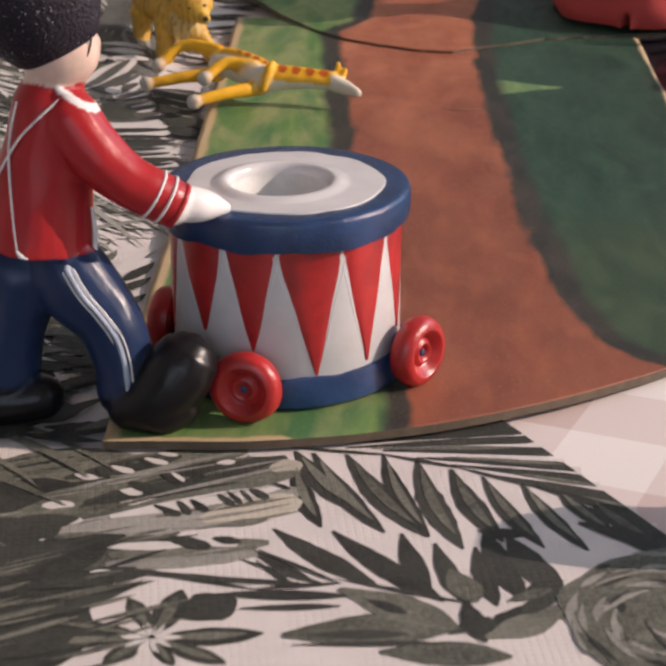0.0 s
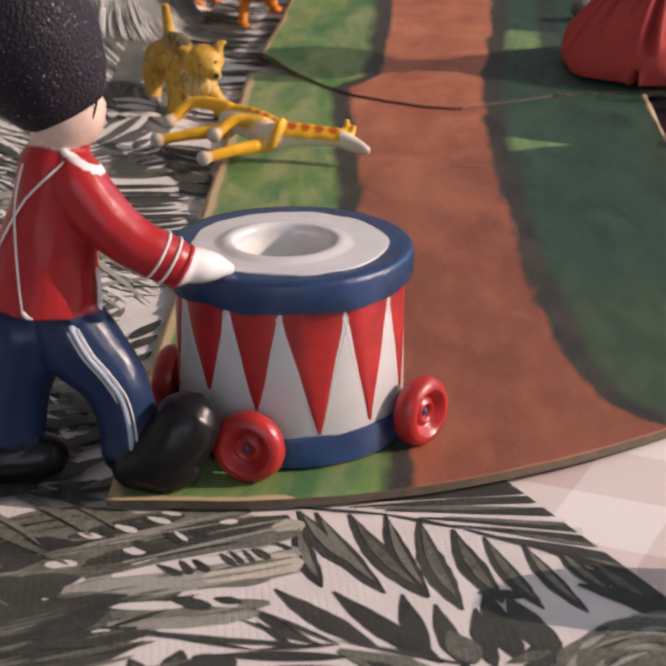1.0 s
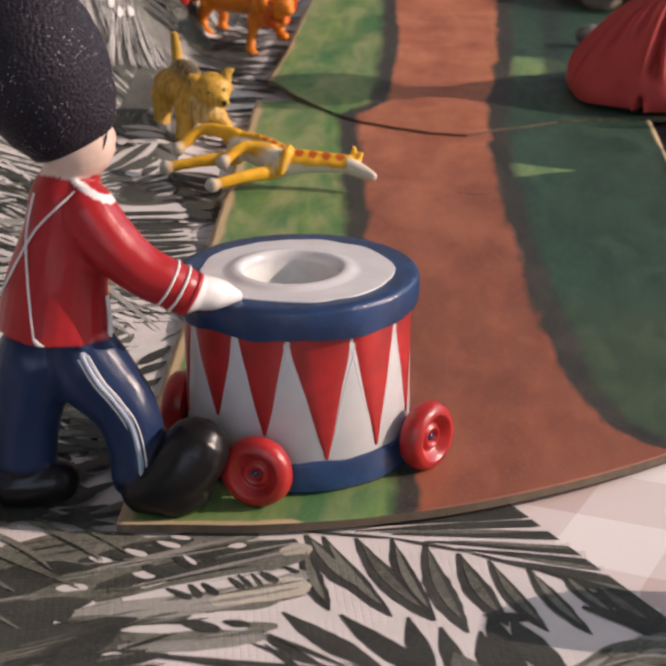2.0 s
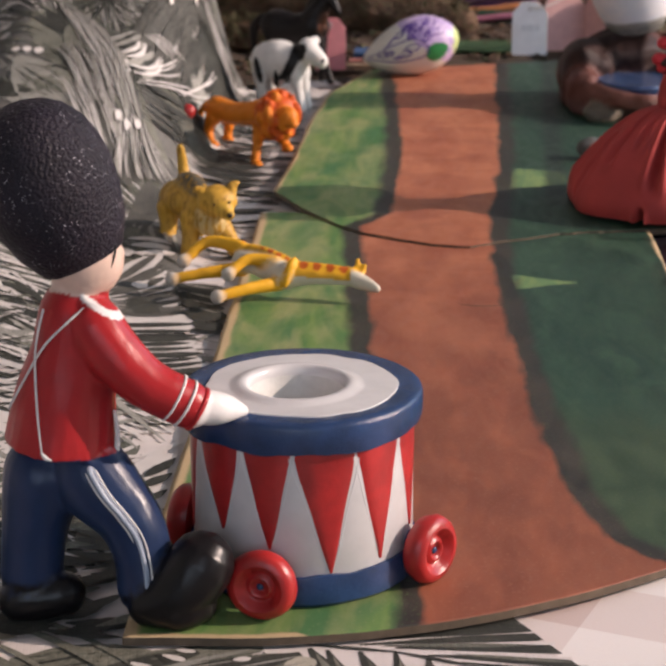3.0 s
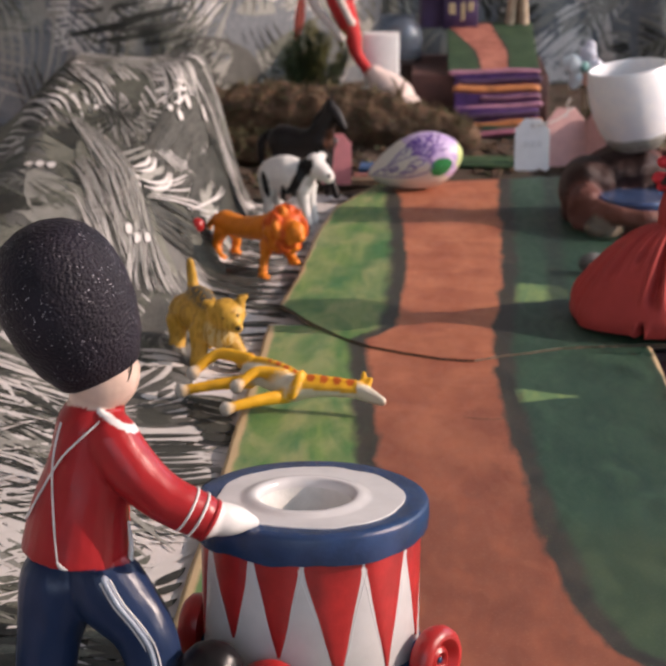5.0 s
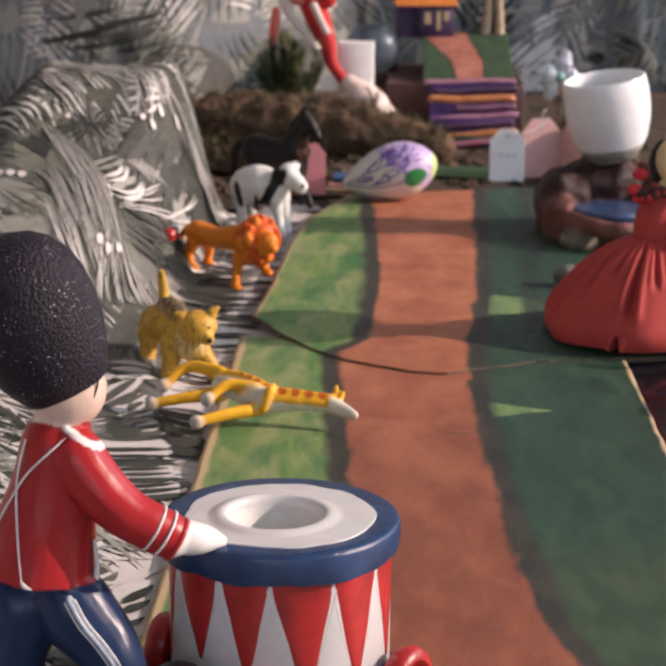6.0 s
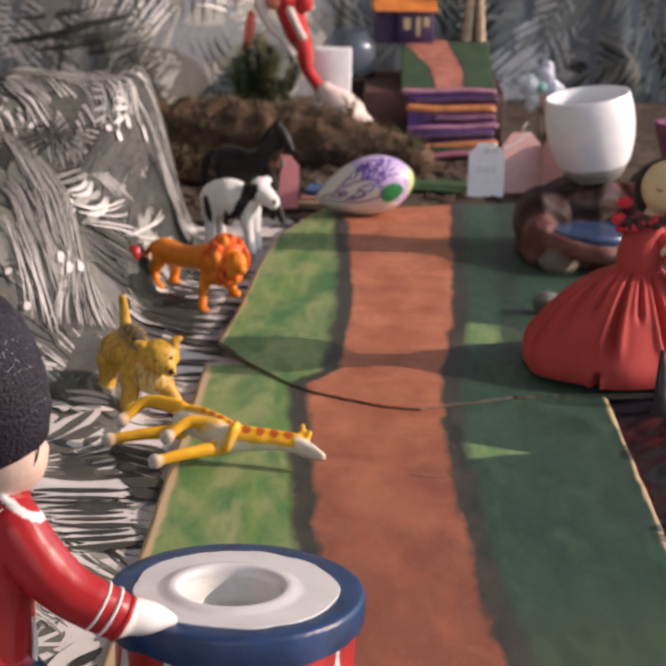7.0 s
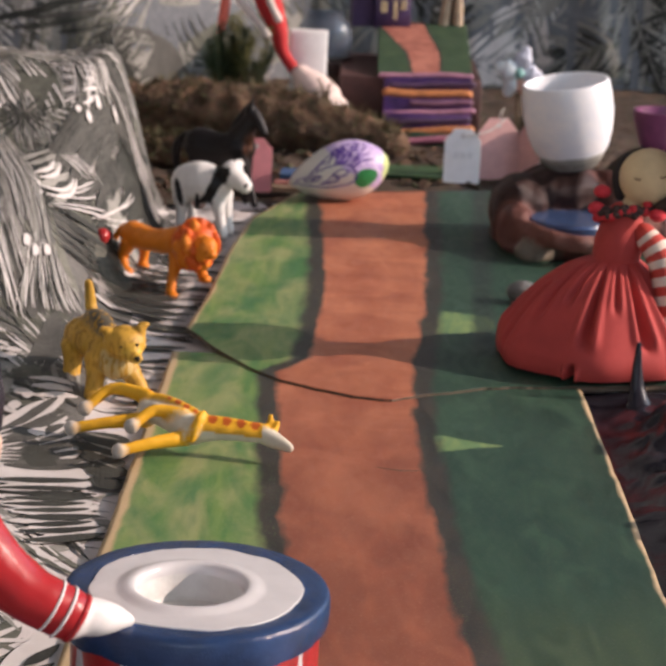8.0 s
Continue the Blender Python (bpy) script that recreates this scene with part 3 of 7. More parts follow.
def palm_print(place, keep, seed, u_range, v_range, count, size, parent, tones, heading, leaf, width, dots=0, blades=0):
    rng, s = random.Random(seed), Shape()
    for i in range(blades):
        p = (rng.uniform(*u_range), rng.uniform(*v_range))
        if keep(*p):
            banana(s, place, rng, p, heading(rng), size * rng.uniform(0.6, 1.0), size * rng.uniform(0.22, 0.34), rng.choices((0, 1, 2), (1, 5, 4))[0], keep, 0.012 + 0.03 * i / blades)
    for i in range(count):
        p = (rng.uniform(*u_range), rng.uniform(*v_range))
        if keep(*p):
            long = size * rng.uniform(0.75, 1.3)
            palm(s, place, rng, p, heading(rng), long, rng.choices((0, 1, 2, 3), tones(*p))[0], keep, (0.03 if blades else 0.014) + 0.03 * i / count, max(8, int(long / (width * 1.9))), leaf * rng.uniform(0.8, 1.2), width)
    for i in range(dots):
        p = (rng.uniform(*u_range), rng.uniform(*v_range))
        for k in range(3):
            leaflet(s, place, 3, (p[0] + rng.uniform(-1, 1), p[1] + rng.uniform(-1.6, 1.6)), 1.7, rng.uniform(0.8, 1.2), rng.uniform(0.55, 0.8), 0, 0.075, keep, 6, 0.5)
    tagged(part("leaf_print", s, [INK_DARK, INK_MID, INK_PALE, INK_WHITE], parent, "grey and white palm leaf print"), kind="stuff")


def comb_print(place, keep, seed, u_range, v_range, parent, blades=60, bundles=150, heading=lambda rng: rng.gauss(2.25, 0.42), weights=(1.5, 1.2, 1.8, 4.6), grow=1.0, tone=(1.4, 4, 4)):
    """Broad soft leaves overlaid by bundles of long parallel strokes that sweep the same way."""
    rng, s = random.Random(seed), Shape()
    for i in range(blades):
        p = (rng.uniform(*u_range), rng.uniform(*v_range))
        leaflet(s, place, rng.choices((0, 1, 2), tone)[0], p, heading(rng), rng.uniform(8, 16), rng.uniform(2.5, 5.0), rng.uniform(-0.4, 0.4), 0.012 + 0.0006 * i, keep, 16, 0.7)
    for i in range(bundles):
        p, a, bend = (rng.uniform(*u_range), rng.uniform(*v_range)), heading(rng), rng.uniform(-0.7, 0.7)
        n, gap, long, slot = rng.randint(8, 17), grow * rng.uniform(0.42, 0.75), grow * rng.uniform(4.5, 10.0), rng.choices((0, 1, 2, 3), weights)[0]
        for k in range(n):
            o, f = (k - n / 2) * gap, 1 - 0.55 * abs(2 * k / n - 1)
            q = (p[0] - o * math.sin(a) + rng.uniform(0, 0.8) * math.cos(a), p[1] + o * math.cos(a) + rng.uniform(0, 0.8) * math.sin(a))
            leaflet(s, place, slot, q, a + 0.035 * (k - n / 2), long * f * rng.uniform(0.7, 1.05), gap * rng.uniform(0.26, 0.52), bend, 0.052 + 0.0002 * i, keep, 10)
    tagged(part("leaf_print", s, [INK_DARK, INK_MID, INK_PALE, INK_WHITE], parent, "grey banana leaf print with long white strokes"), kind="stuff")


def front_print(parent):
    """The large leaves printed on the sheet's front corner: root, heading, length and width of each, group by group."""
    s, rng = Shape(), random.Random(3)

    def P(x, y, lift):
        return on_hill(min(x, edge_x(y) - 0.06), y, 0.004 + 0.3 * lift)

    keep = lambda u, v: u < edge_x(v) + 9

    def strokes(rows, slot, lift, bend=0.0, core=None, taper=0.85):
        for k, (x, y, a, long, wide) in enumerate(rows):
            leaflet(s, P, slot, (x, y), a - bend / 2, long, wide, bend, lift + 0.0015 * k, keep, 14, taper, 0.0)
            if core is not None:
                leaflet(s, P, core, (x + 0.1 * long * math.cos(a), y + 0.1 * long * math.sin(a)), a - bend / 2, long * 0.75, wide * 0.4, bend, lift + 0.0015 * k + 0.05, keep, 10, 0.85, 0.0)

    dark, mid, pale, white, cream = 0, 1, 2, 3, 4
    # broad banana leaf: grey ground, long bands, and its cream end
    strokes([(-12.5, -15.0, 0.2, 8.6, 8.0), (-12.5, -19.5, 0.3, 8.4, 6.0), (-12.5, -10.5, 0.15, 6.4, 4.5)], dark, 0.003, 0.0, None, 0.5)
    strokes([(-11.5, -12.6, 0.1, 9.0, 5.2), (-11.5, -9.0, 0.1, 9.0, 3.6), (-9.0, -10.4, 0.28, 4.6, 4.4), (-9.3, -7.4, 0.12, 5.0, 2.0)], mid, 0.012)
    strokes([(-7.8, -10.0, 0.34, 8.9, 2.2), (-8.6, -9.0, 0.36, 8.2, 1.7)], mid, 0.03, 0.0, None, 0.4)
    strokes([(-6.7, -12.1, 0.27, 8.0, 1.8), (-4.5, -14.0, 0.19, 4.5, 1.0), (-2.2, -10.6, 0.47, 3.6, 1.2)], pale, 0.05, 0.0, None, 0.45)
    strokes([(-1.9, -11.2, 0.52, 3.3, 1.5), (0.0, -7.2, -0.30, 1.0, 1.1)], cream, 0.062, 0.1, None, 0.35)
    strokes([(-4.7, -10.8, 0.50, 6.4, 0.9), (-4.5, -13.4, 0.19, 4.8, 0.9)], mid, 0.074, 0.0, None, 0.4)
    strokes([(-6.6, -8.4, 0.45, 4.0, 1.0), (-6.0, -10.3, 0.52, 7.4, 1.1), (-4.2, -14.3, -0.14, 4.7, 0.34), (-6.8, -12.0, -0.45, 2.5, 0.4)], dark, 0.086, 0.0, None, 0.6)
    strokes([(-7.4, -9.8, 0.51, 7.5, 0.36), (-4.6, -10.1, 0.50, 6.0, 0.22), (-6.2, -12.6, 0.26, 6.6, 0.2)], pale, 0.1)
    strokes([(-1.5, -11.5, 0.28, 1.7, 0.44), (-8.1, -11.4, 0.53, 2.7, 1.29), (-7.7, -13.4, 0.40, 3.3, 1.11)], mid, 0.108)
    # light gaps between the bands, the slits in them, and dark ribs across
    strokes([(-4.8, -11.0, 0.39, 5.6, 0.75), (-4.6, -12.9, 0.06, 2.3, 0.56), (-2.1, -12.5, -0.13, 1.4, 0.44), (-7.0, -10.3, 0.07, 1.0, 0.57), (-7.0, -11.4, 0.12, 1.4, 0.59), (-6.7, -12.5, -0.56, 0.6, 0.26), (-4.9, -14.5, 0.12, 0.6, 0.38)], white, 0.12, 0.0, None, 0.5)
    strokes([(-6.3, -8.1, -0.42, 0.9, 0.38), (-5.2, -7.5, -0.53, 0.9, 0.37), (-4.2, -6.9, -0.46, 0.9, 0.34), (-3.8, -6.5, -0.24, 0.7, 0.28), (-4.7, -9.1, -0.45, 0.8, 0.52), (-3.2, -7.9, -0.93, 0.8, 0.19), (-1.8, -7.2, 0.20, 0.6, 0.37), (-0.8, -6.6, 0.17, 0.5, 0.34)], white, 0.13, 0.0, None, 0.55)
    strokes([(-5.7, -7.7, -0.83, 0.8, 0.28), (-4.8, -7.2, -0.75, 0.8, 0.31), (-4.4, -6.9, -0.85, 0.8, 0.25), (-4.4, -8.6, -0.81, 1.0, 0.52), (-3.5, -8.0, -0.85, 1.0, 0.33), (-2.7, -7.8, -0.81, 0.8, 0.47), (-2.8, -12.3, -0.44, 1.4, 0.66), (-1.5, -12.3, -0.28, 0.9, 0.47)], dark, 0.14, 0.0, None, 0.5)
    strokes([(-3.5, -10.2, -0.66, 1.1, 0.36), (-2.8, -9.9, -1.08, 1.0, 0.30), (-2.4, -9.8, -0.95, 1.0, 0.34), (-1.6, -9.4, -0.92, 1.0, 0.28), (-1.3, -9.2, -1.02, 1.0, 0.22), (-0.9, -9.1, -1.06, 0.9, 0.2), (-0.6, -9.0, -0.82, 0.9, 0.36), (0.1, -8.6, -0.63, 0.7, 0.25)], dark, 0.15, 0.0, None, 0.5)
    # long dark leaves along the shaded side
    strokes([(-7.6, -16.5, 0.89, 4.9, 1.24), (-7.4, -17.5, 0.55, 4.8, 0.99), (-7.8, -15.2, 0.69, 4.0, 0.93), (-7.3, -15.6, 0.38, 4.0, 0.73), (-8.3, -12.9, 0.5, 2.4, 1.5), (-7.1, -19.2, 0.54, 2.7, 1.27), (-10.5, -15.6, 0.55, 5.5, 1.6), (-11.0, -13.2, 0.4, 5.0, 1.6), (-10.6, -18.2, 0.5, 5.0, 1.4), (-9.2, -14.6, 0.45, 5.6, 1.5), (-8.6, -12.0, 0.3, 3.0, 1.2), (-9.4, -9.4, 0.2, 3.2, 1.2), (-6.4, -15.4, 0.3, 3.6, 0.8)], dark, 0.12)
    # palm branch with broad leaves below its stem and slim ones above
    strokes([(0.7, -7.0, -1.33, 4.6, 0.75), (0.7, -6.2, -1.06, 5.1, 1.05), (1.3, -6.3, -1.15, 6.0, 0.85), (2.4, -6.4, -1.13, 6.2, 0.95), (3.6, -6.4, -1.31, 5.8, 0.75), (4.7, -6.8, -1.34, 6.1, 0.92), (5.8, -7.4, -1.27, 5.1, 0.9), (6.8, -7.9, -1.22, 5.0, 0.7), (8.0, -8.3, -1.18, 4.8, 0.66), (9.1, -8.7, -1.07, 3.3, 0.66), (10.1, -9.4, -1.0, 3.2, 0.82)], dark, 0.03, 0.28, mid)
    strokes([(0.8, -5.6, 0.23, 9.5, 0.8), (1.0, -5.8, 0.16, 11.0, 0.55), (2.4, -5.9, 0.1, 10.5, 0.6), (3.6, -6.1, -0.02, 10.5, 0.65), (4.7, -6.6, -0.14, 9.5, 0.62), (5.8, -7.1, -0.25, 8.8, 0.62), (7.0, -7.8, -0.4, 7.5, 0.62), (8.3, -8.5, -0.59, 6.5, 0.66), (9.4, -9.9, -0.51, 6.0, 1.2), (9.6, -11.0, -0.56, 5.6, 1.3), (3.0, -5.2, 0.12, 9.0, 0.7)], dark, 0.06, -0.12)
    strokes([(3.2, -5.95, 0.04, 5.2, 0.3), (5.6, -6.5, -0.12, 4.0, 0.26), (7.6, -7.6, -0.3, 3.2, 0.24), (9.2, -9.0, -0.42, 2.4, 0.24)], mid, 0.075)
    strokes([(0.5, -5.95, -0.14, 3.3, 0.22), (3.4, -6.3, -0.36, 3.0, 0.22), (5.9, -7.2, -0.51, 3.0, 0.2), (8.2, -8.4, -0.52, 3.6, 0.2), (-0.3, -12.8, -0.66, 3.5, 0.19), (2.2, -14.6, -0.33, 4.2, 0.2), (-4.2, -14.1, -0.28, 4.4, 0.22), (-0.1, -15.3, 0.16, 2.6, 0.22)], dark, 0.09)
    # second branch, thick leaves and the dark cluster beside it
    strokes([(0.3, -11.6, -0.81, 4.7, 0.9), (2.1, -11.7, -0.89, 5.3, 0.95), (4.2, -11.8, -1.34, 3.7, 0.75), (5.2, -12.4, -1.32, 3.8, 0.75), (-0.4, -12.8, -0.76, 2.9, 0.43), (-0.6, -13.5, -0.5, 3.0, 0.31), (-0.1, -13.6, -0.87, 2.0, 0.25), (-0.8, -14.6, -0.16, 2.7, 0.29)], dark, 0.03, 0.2)
    strokes([(6.7, -11.5, -1.34, 4.3, 0.95), (7.4, -11.9, -1.19, 3.9, 1.12), (6.5, -11.6, -0.12, 1.6, 0.6), (6.4, -12.6, -1.42, 3.5, 0.7), (7.6, -15.5, 0.67, 1.6, 0.77), (7.7, -16.0, -2.08, 2.1, 0.85), (8.8, -15.0, -2.19, 2.1, 0.71), (5.5, -17.6, 0.66, 1.5, 0.67), (6.0, -15.8, -1.35, 2.3, 0.78)], dark, 0.05, 0.15)
    strokes([(5.6, -14.0, -1.2, 2.0, 1.0), (7.2, -15.8, 0.5, 1.5, 0.5), (6.5, -17.8, 0.53, 2.4, 1.1), (7.6, -16.8, 0.4, 2.6, 0.8)], mid, 0.08)
    strokes([(-11.5, -16.0, 0.5, 6.6, 2.6), (-11.0, -18.6, 0.45, 6.0, 2.2), (-11.5, -13.4, 0.35, 5.4, 2.0), (-11.5, -20.5, 0.4, 6.4, 2.0), (-11.5, -11.0, 0.25, 4.6, 1.6)], dark, 0.16)
    # blossom, its dark bud, and long grey leaves
    strokes([(-2.7, -18.0, 1.37, 2.7, 0.9), (-2.7, -18.0, 0.11, 3.1, 1.0), (-2.8, -17.7, 1.99, 2.0, 0.6), (-2.8, -18.1, -3.04, 3.7, 0.9), (-2.7, -18.0, 2.9, 3.3, 0.6), (-2.8, -18.2, -2.27, 1.6, 0.7), (-2.6, -18.2, -1.06, 1.4, 0.5), (-2.5, -18.1, -0.53, 2.3, 0.74)], dark, 0.04, 0.2, mid)
    strokes([(-2.1, -16.9, 0.6, 1.9, 1.6), (-1.2, -15.6, 0.0, 3.9, 0.6), (-0.4, -16.4, 0.08, 2.9, 0.37)], dark, 0.065)
    strokes([(0.9, -17.8, 0.11, 4.9, 1.7), (2.4, -15.2, -0.57, 4.0, 1.4), (3.6, -18.6, -0.05, 3.6, 1.3)], mid, 0.085, -0.1)
    strokes([(1.6, -17.8, 0.05, 2.8, 0.5), (3.2, -15.8, -0.6, 1.4, 0.45), (1.2, -18.3, 0.05, 4.2, 0.25)], dark, 0.105)
    for k in range(10):
        a = 0.63 * k
        leaflet(s, P, white, (-2.7 + 0.1 * math.cos(a), -18.0 + 0.1 * math.sin(a)), a, 0.75, 0.26, 0, 0.07 + 0.004 * (k % 2), keep, 5)
    # mottled round bloom
    def bloom(r, a):
        k = r * (1 + 0.04 * math.sin(5 * a) + 0.03 * math.sin(9 * a + 1))
        return P(11.9 + 3.2 * k * math.cos(a), -16.5 + 3.7 * k * math.sin(a), 0.14)
    s.sheet(bloom, [0.02, 0.3, 0.6, 0.8, 1.0], span(0, 2 * math.pi, math.pi / 24), slot=mid)
    for k in range(46):
        a, r = rng.uniform(0.4, 4.4), rng.uniform(0.3, 0.98)
        leaflet(s, P, rng.choice((dark, dark, pale, pale, mid)), (11.9 + 3.1 * r * math.cos(a), -16.5 + 3.6 * r * math.sin(a)), a + 1.57, rng.uniform(0.5, 2.2), rng.uniform(0.12, 0.3), rng.uniform(0.2, 0.6), 0.17, keep, 7)
    # brush streaks along the broad leaf and the long leaves beside it
    for k in range(70):
        x, y = rng.uniform(-10, -1.5), rng.uniform(-13.8, -6.9)
        leaflet(s, P, rng.choice((mid, mid, pale, dark)), (x, y), 0.38 + rng.uniform(-0.06, 0.06), rng.uniform(1.0, 3.0), rng.uniform(0.06, 0.18), 0.03, 0.105, keep, 8)
    for k in range(40):
        x, y = rng.uniform(-10, -4.5), rng.uniform(-20, -13.5)
        leaflet(s, P, rng.choice((mid, dark, dark, mid)), (x, y), 0.5 + rng.uniform(-0.12, 0.12), rng.uniform(1.2, 3.6), rng.uniform(0.08, 0.24), 0.03, 0.16, keep, 8)
    tagged(part("leaf_print", s, [INK_DARK, INK_MID, INK_PALE, INK_WHITE, INK_CREAM], parent, "bold palm leaf print with pale banana leaf"), kind="stuff")


def span(a, b, step):
    n = max(1, round((b - a) / step))
    return [a + (b - a) * i / n for i in range(n + 1)]


def sweep(s, rng, row, keep, lift):
    """Blades side by side between two lines: root line, tip line, how many, how closely they fill it, bend and ink."""
    a0, a1, b0, b1, n, fill, bend, slot = row
    a0, a1, b0, b1 = (Vector(p) for p in (a0, a1, b0, b1))
    for k in range(n):
        t = (k + 0.5 + rng.uniform(-0.12, 0.12)) / n
        p, q = a0.lerp(a1, t), b0.lerp(b1, t)
        run = (q - p).normalized()
        gap = max(abs(run.cross(a1 - a0)), abs(run.cross(b1 - b0))) / n
        p, q = p.lerp(q, rng.uniform(-0.06, 0.08)), q.lerp(p, rng.uniform(-0.08, 0.12))
        leaflet(s, on_hill, slot, p, math.atan2(q.y - p.y, q.x - p.x) - bend / 2 + rng.uniform(-0.05, 0.05), (q - p).length, fill * gap * rng.uniform(0.8, 1.2), bend, lift + 0.0012 * k, keep, 14, 0.6, 0.0)


def slope_print(parent, keep):
    """The large leaves printed on the heaped slope and beside the lane, each a sweep of blades."""
    s, rng = Shape(), random.Random(29)
    broad = (
        ((-24.1, 85.8), (-21.0, 84.4), (-17.5, 70.3), (-15.7, 72.1), 6, 1.30, -0.3, 1),
        ((-21.0, 92.1), (-15.2, 88.3), (-15.3, 75.5), (-13.3, 83.2), 6, 1.30, -0.4, 1),
        ((-22.3, 76.1), (-18.7, 72.5), (-16.2, 62.4), (-14.5, 63.8), 7, 1.20, -0.2, 2),
        ((-20.8, 67.8), (-20.0, 69.8), (-15.9, 55.8), (-15.0, 59.6), 6, 1.30, -0.2, 1),
        ((-15.8, 63.0), (-14.2, 63.5), (-15.1, 53.5), (-11.3, 58.3), 6, 1.30, 0.1, 1),
        ((-24.8, 88.8), (-24.5, 87.8), (-19.0, 91.6), (-16.3, 87.0), 3, 1.30, 0.3, 2),
        ((-18.0, 70.1), (-14.8, 66.0), (-16.0, 71.9), (-13.9, 71.2), 5, 1.30, 0.3, 0),
        ((-12.6, 68.0), (-11.4, 62.5), (-6.4, 76.0), (-5.6, 61.0), 9, 1.20, 0.2, 3),
        ((-16.2, 82.5), (-12.0, 84.0), (-16.4, 92.0), (-10.6, 91.5), 14, 1.50, 0.1, 1),
        ((-16.4, 70.5), (-12.8, 70.8), (-14.0, 80.8), (-11.5, 86.0), 12, 1.80, -0.1, 1),
        ((-13.0, 70.3), (-11.2, 72.0), (-12.2, 84.0), (-10.5, 90.5), 9, 1.60, 0.0, 0),
        ((-12.4, 79.0), (-9.8, 78.0), (-12.0, 91.8), (-9.6, 91.5), 8, 1.60, 0.0, 0),
    )
    light = (
        ((-18.0, 87.3), (-15.2, 88.3), (-15.3, 76.0), (-13.4, 85.6), 5, 0.22, -0.5, 3),
        ((-17.4, 86.7), (-15.9, 77.1), (-16.3, 84.5), (-15.2, 78.6), 5, 0.30, 0.2, 3),
        ((-15.6, 84.7), (-14.5, 77.8), (-14.6, 83.4), (-13.9, 80.4), 5, 0.30, 0.2, 3),
        ((-13.2, 86.0), (-12.8, 89.5), (-10.4, 88.0), (-9.7, 90.5), 5, 0.34, 0.1, 3),
        ((-23.8, 83.8), (-22.0, 84.6), (-19.4, 75.6), (-18.1, 77.9), 7, 0.42, -0.3, 3),
        ((-20.4, 84.4), (-19.7, 85.7), (-16.6, 75.9), (-16.3, 77.9), 3, 0.55, -0.3, 3),
        ((-22.1, 75.2), (-18.8, 71.4), (-16.7, 62.0), (-16.0, 64.4), 8, 0.22, -0.2, 3),
    )
    light += (
        ((-14.2, 84.0), (-11.6, 90.5), (-13.4, 84.6), (-10.9, 90.9), 12, 0.45, 0.4, 3),
        ((-16.0, 88.0), (-12.6, 91.0), (-15.2, 90.0), (-12.2, 91.8), 7, 0.40, 0.3, 3),
        ((-16.6, 68.3), (-15.2, 66.6), (-15.6, 70.9), (-13.8, 71.8), 4, 0.45, 0.8, 3),
        ((-15.0, 68.2), (-14.8, 66.4), (-13.3, 73.2), (-12.2, 74.1), 5, 0.50, 0.2, 3),
        ((-15.2, 71.5), (-14.7, 72.7), (-13.7, 72.2), (-12.7, 75.5), 4, 0.20, 0.2, 3),
        ((-12.9, 70.7), (-12.0, 72.9), (-11.3, 82.0), (-10.8, 80.9), 4, 0.38, 0.2, 3),
        ((-20.1, 64.4), (-18.2, 63.0), (-16.7, 54.3), (-14.3, 53.3), 7, 0.35, -0.2, 3),
    )
    dark = (
        ((-22.0, 74.3), (-18.7, 70.7), (-16.4, 61.9), (-15.7, 64.4), 9, 0.14, -0.2, 0),
        ((-23.6, 83.2), (-22.0, 84.3), (-19.2, 75.2), (-18.0, 77.2), 6, 0.30, -0.3, 0),
        ((-12.9, 81.2), (-12.8, 82.7), (-11.1, 88.4), (-11.0, 90.9), 2, 0.60, 0.1, 0),
        ((-15.4, 66.7), (-14.4, 64.0), (-11.1, 73.4), (-12.0, 66.0), 9, 0.50, 0.3, 0),
        ((-12.9, 68.2), (-12.0, 63.2), (-6.5, 74.0), (-5.9, 61.0), 12, 0.50, 0.3, 0),
        ((-10.3, 76.3), (-10.7, 60.0), (-6.0, 77.6), (-5.2, 57.0), 11, 0.40, 0.2, 0),
        ((-9.9, 77.5), (-9.2, 91.5), (-5.0, 76.5), (-4.4, 91.0), 12, 0.60, 0.2, 0),
        ((-20.1, 63.9), (-18.2, 62.5), (-16.6, 53.8), (-14.1, 52.7), 7, 0.30, -0.2, 0),
        ((-15.1, 62.1), (-14.4, 62.7), (-14.4, 54.0), (-11.9, 56.7), 5, 0.12, 0.1, 0),
    )
    near = (
        ((-13.2, 57.7), (-11.7, 53.9), (-13.8, 46.3), (-12.3, 44.9), 4, 1.50, 0.0, 1),
        ((-13.0, 45.1), (-11.6, 40.5), (-10.4, 44.1), (-9.6, 41.6), 3, 0.55, 0.1, 3),
        ((-13.7, 36.5), (-12.1, 29.9), (-10.7, 41.8), (-6.9, 30.2), 8, 1.20, 0.1, 3),
        ((-13.0, 36.1), (-11.8, 30.7), (-10.7, 41.6), (-7.1, 32.0), 10, 0.85, 0.1, 1),
        ((-12.5, 30.0), (-8.7, 20.6), (-7.3, 30.1), (-5.7, 23.2), 8, 1.25, 0.1, 3),
        ((-12.2, 29.6), (-8.8, 21.1), (-7.3, 30.1), (-5.8, 22.6), 10, 0.80, 0.15, 0),
        ((-9.3, 38.0), (-7.2, 29.5), (-6.0, 36.6), (-5.8, 27.9), 5, 1.20, 0.1, 0),
        ((-8.8, 37.6), (-7.3, 32.0), (-6.6, 36.6), (-6.2, 30.8), 4, 0.18, 0.1, 2),
        ((-15.3, 52.0), (-13.8, 46.3), (-17.5, 52.7), (-15.6, 47.2), 4, 0.50, 0.1, 3),
    )
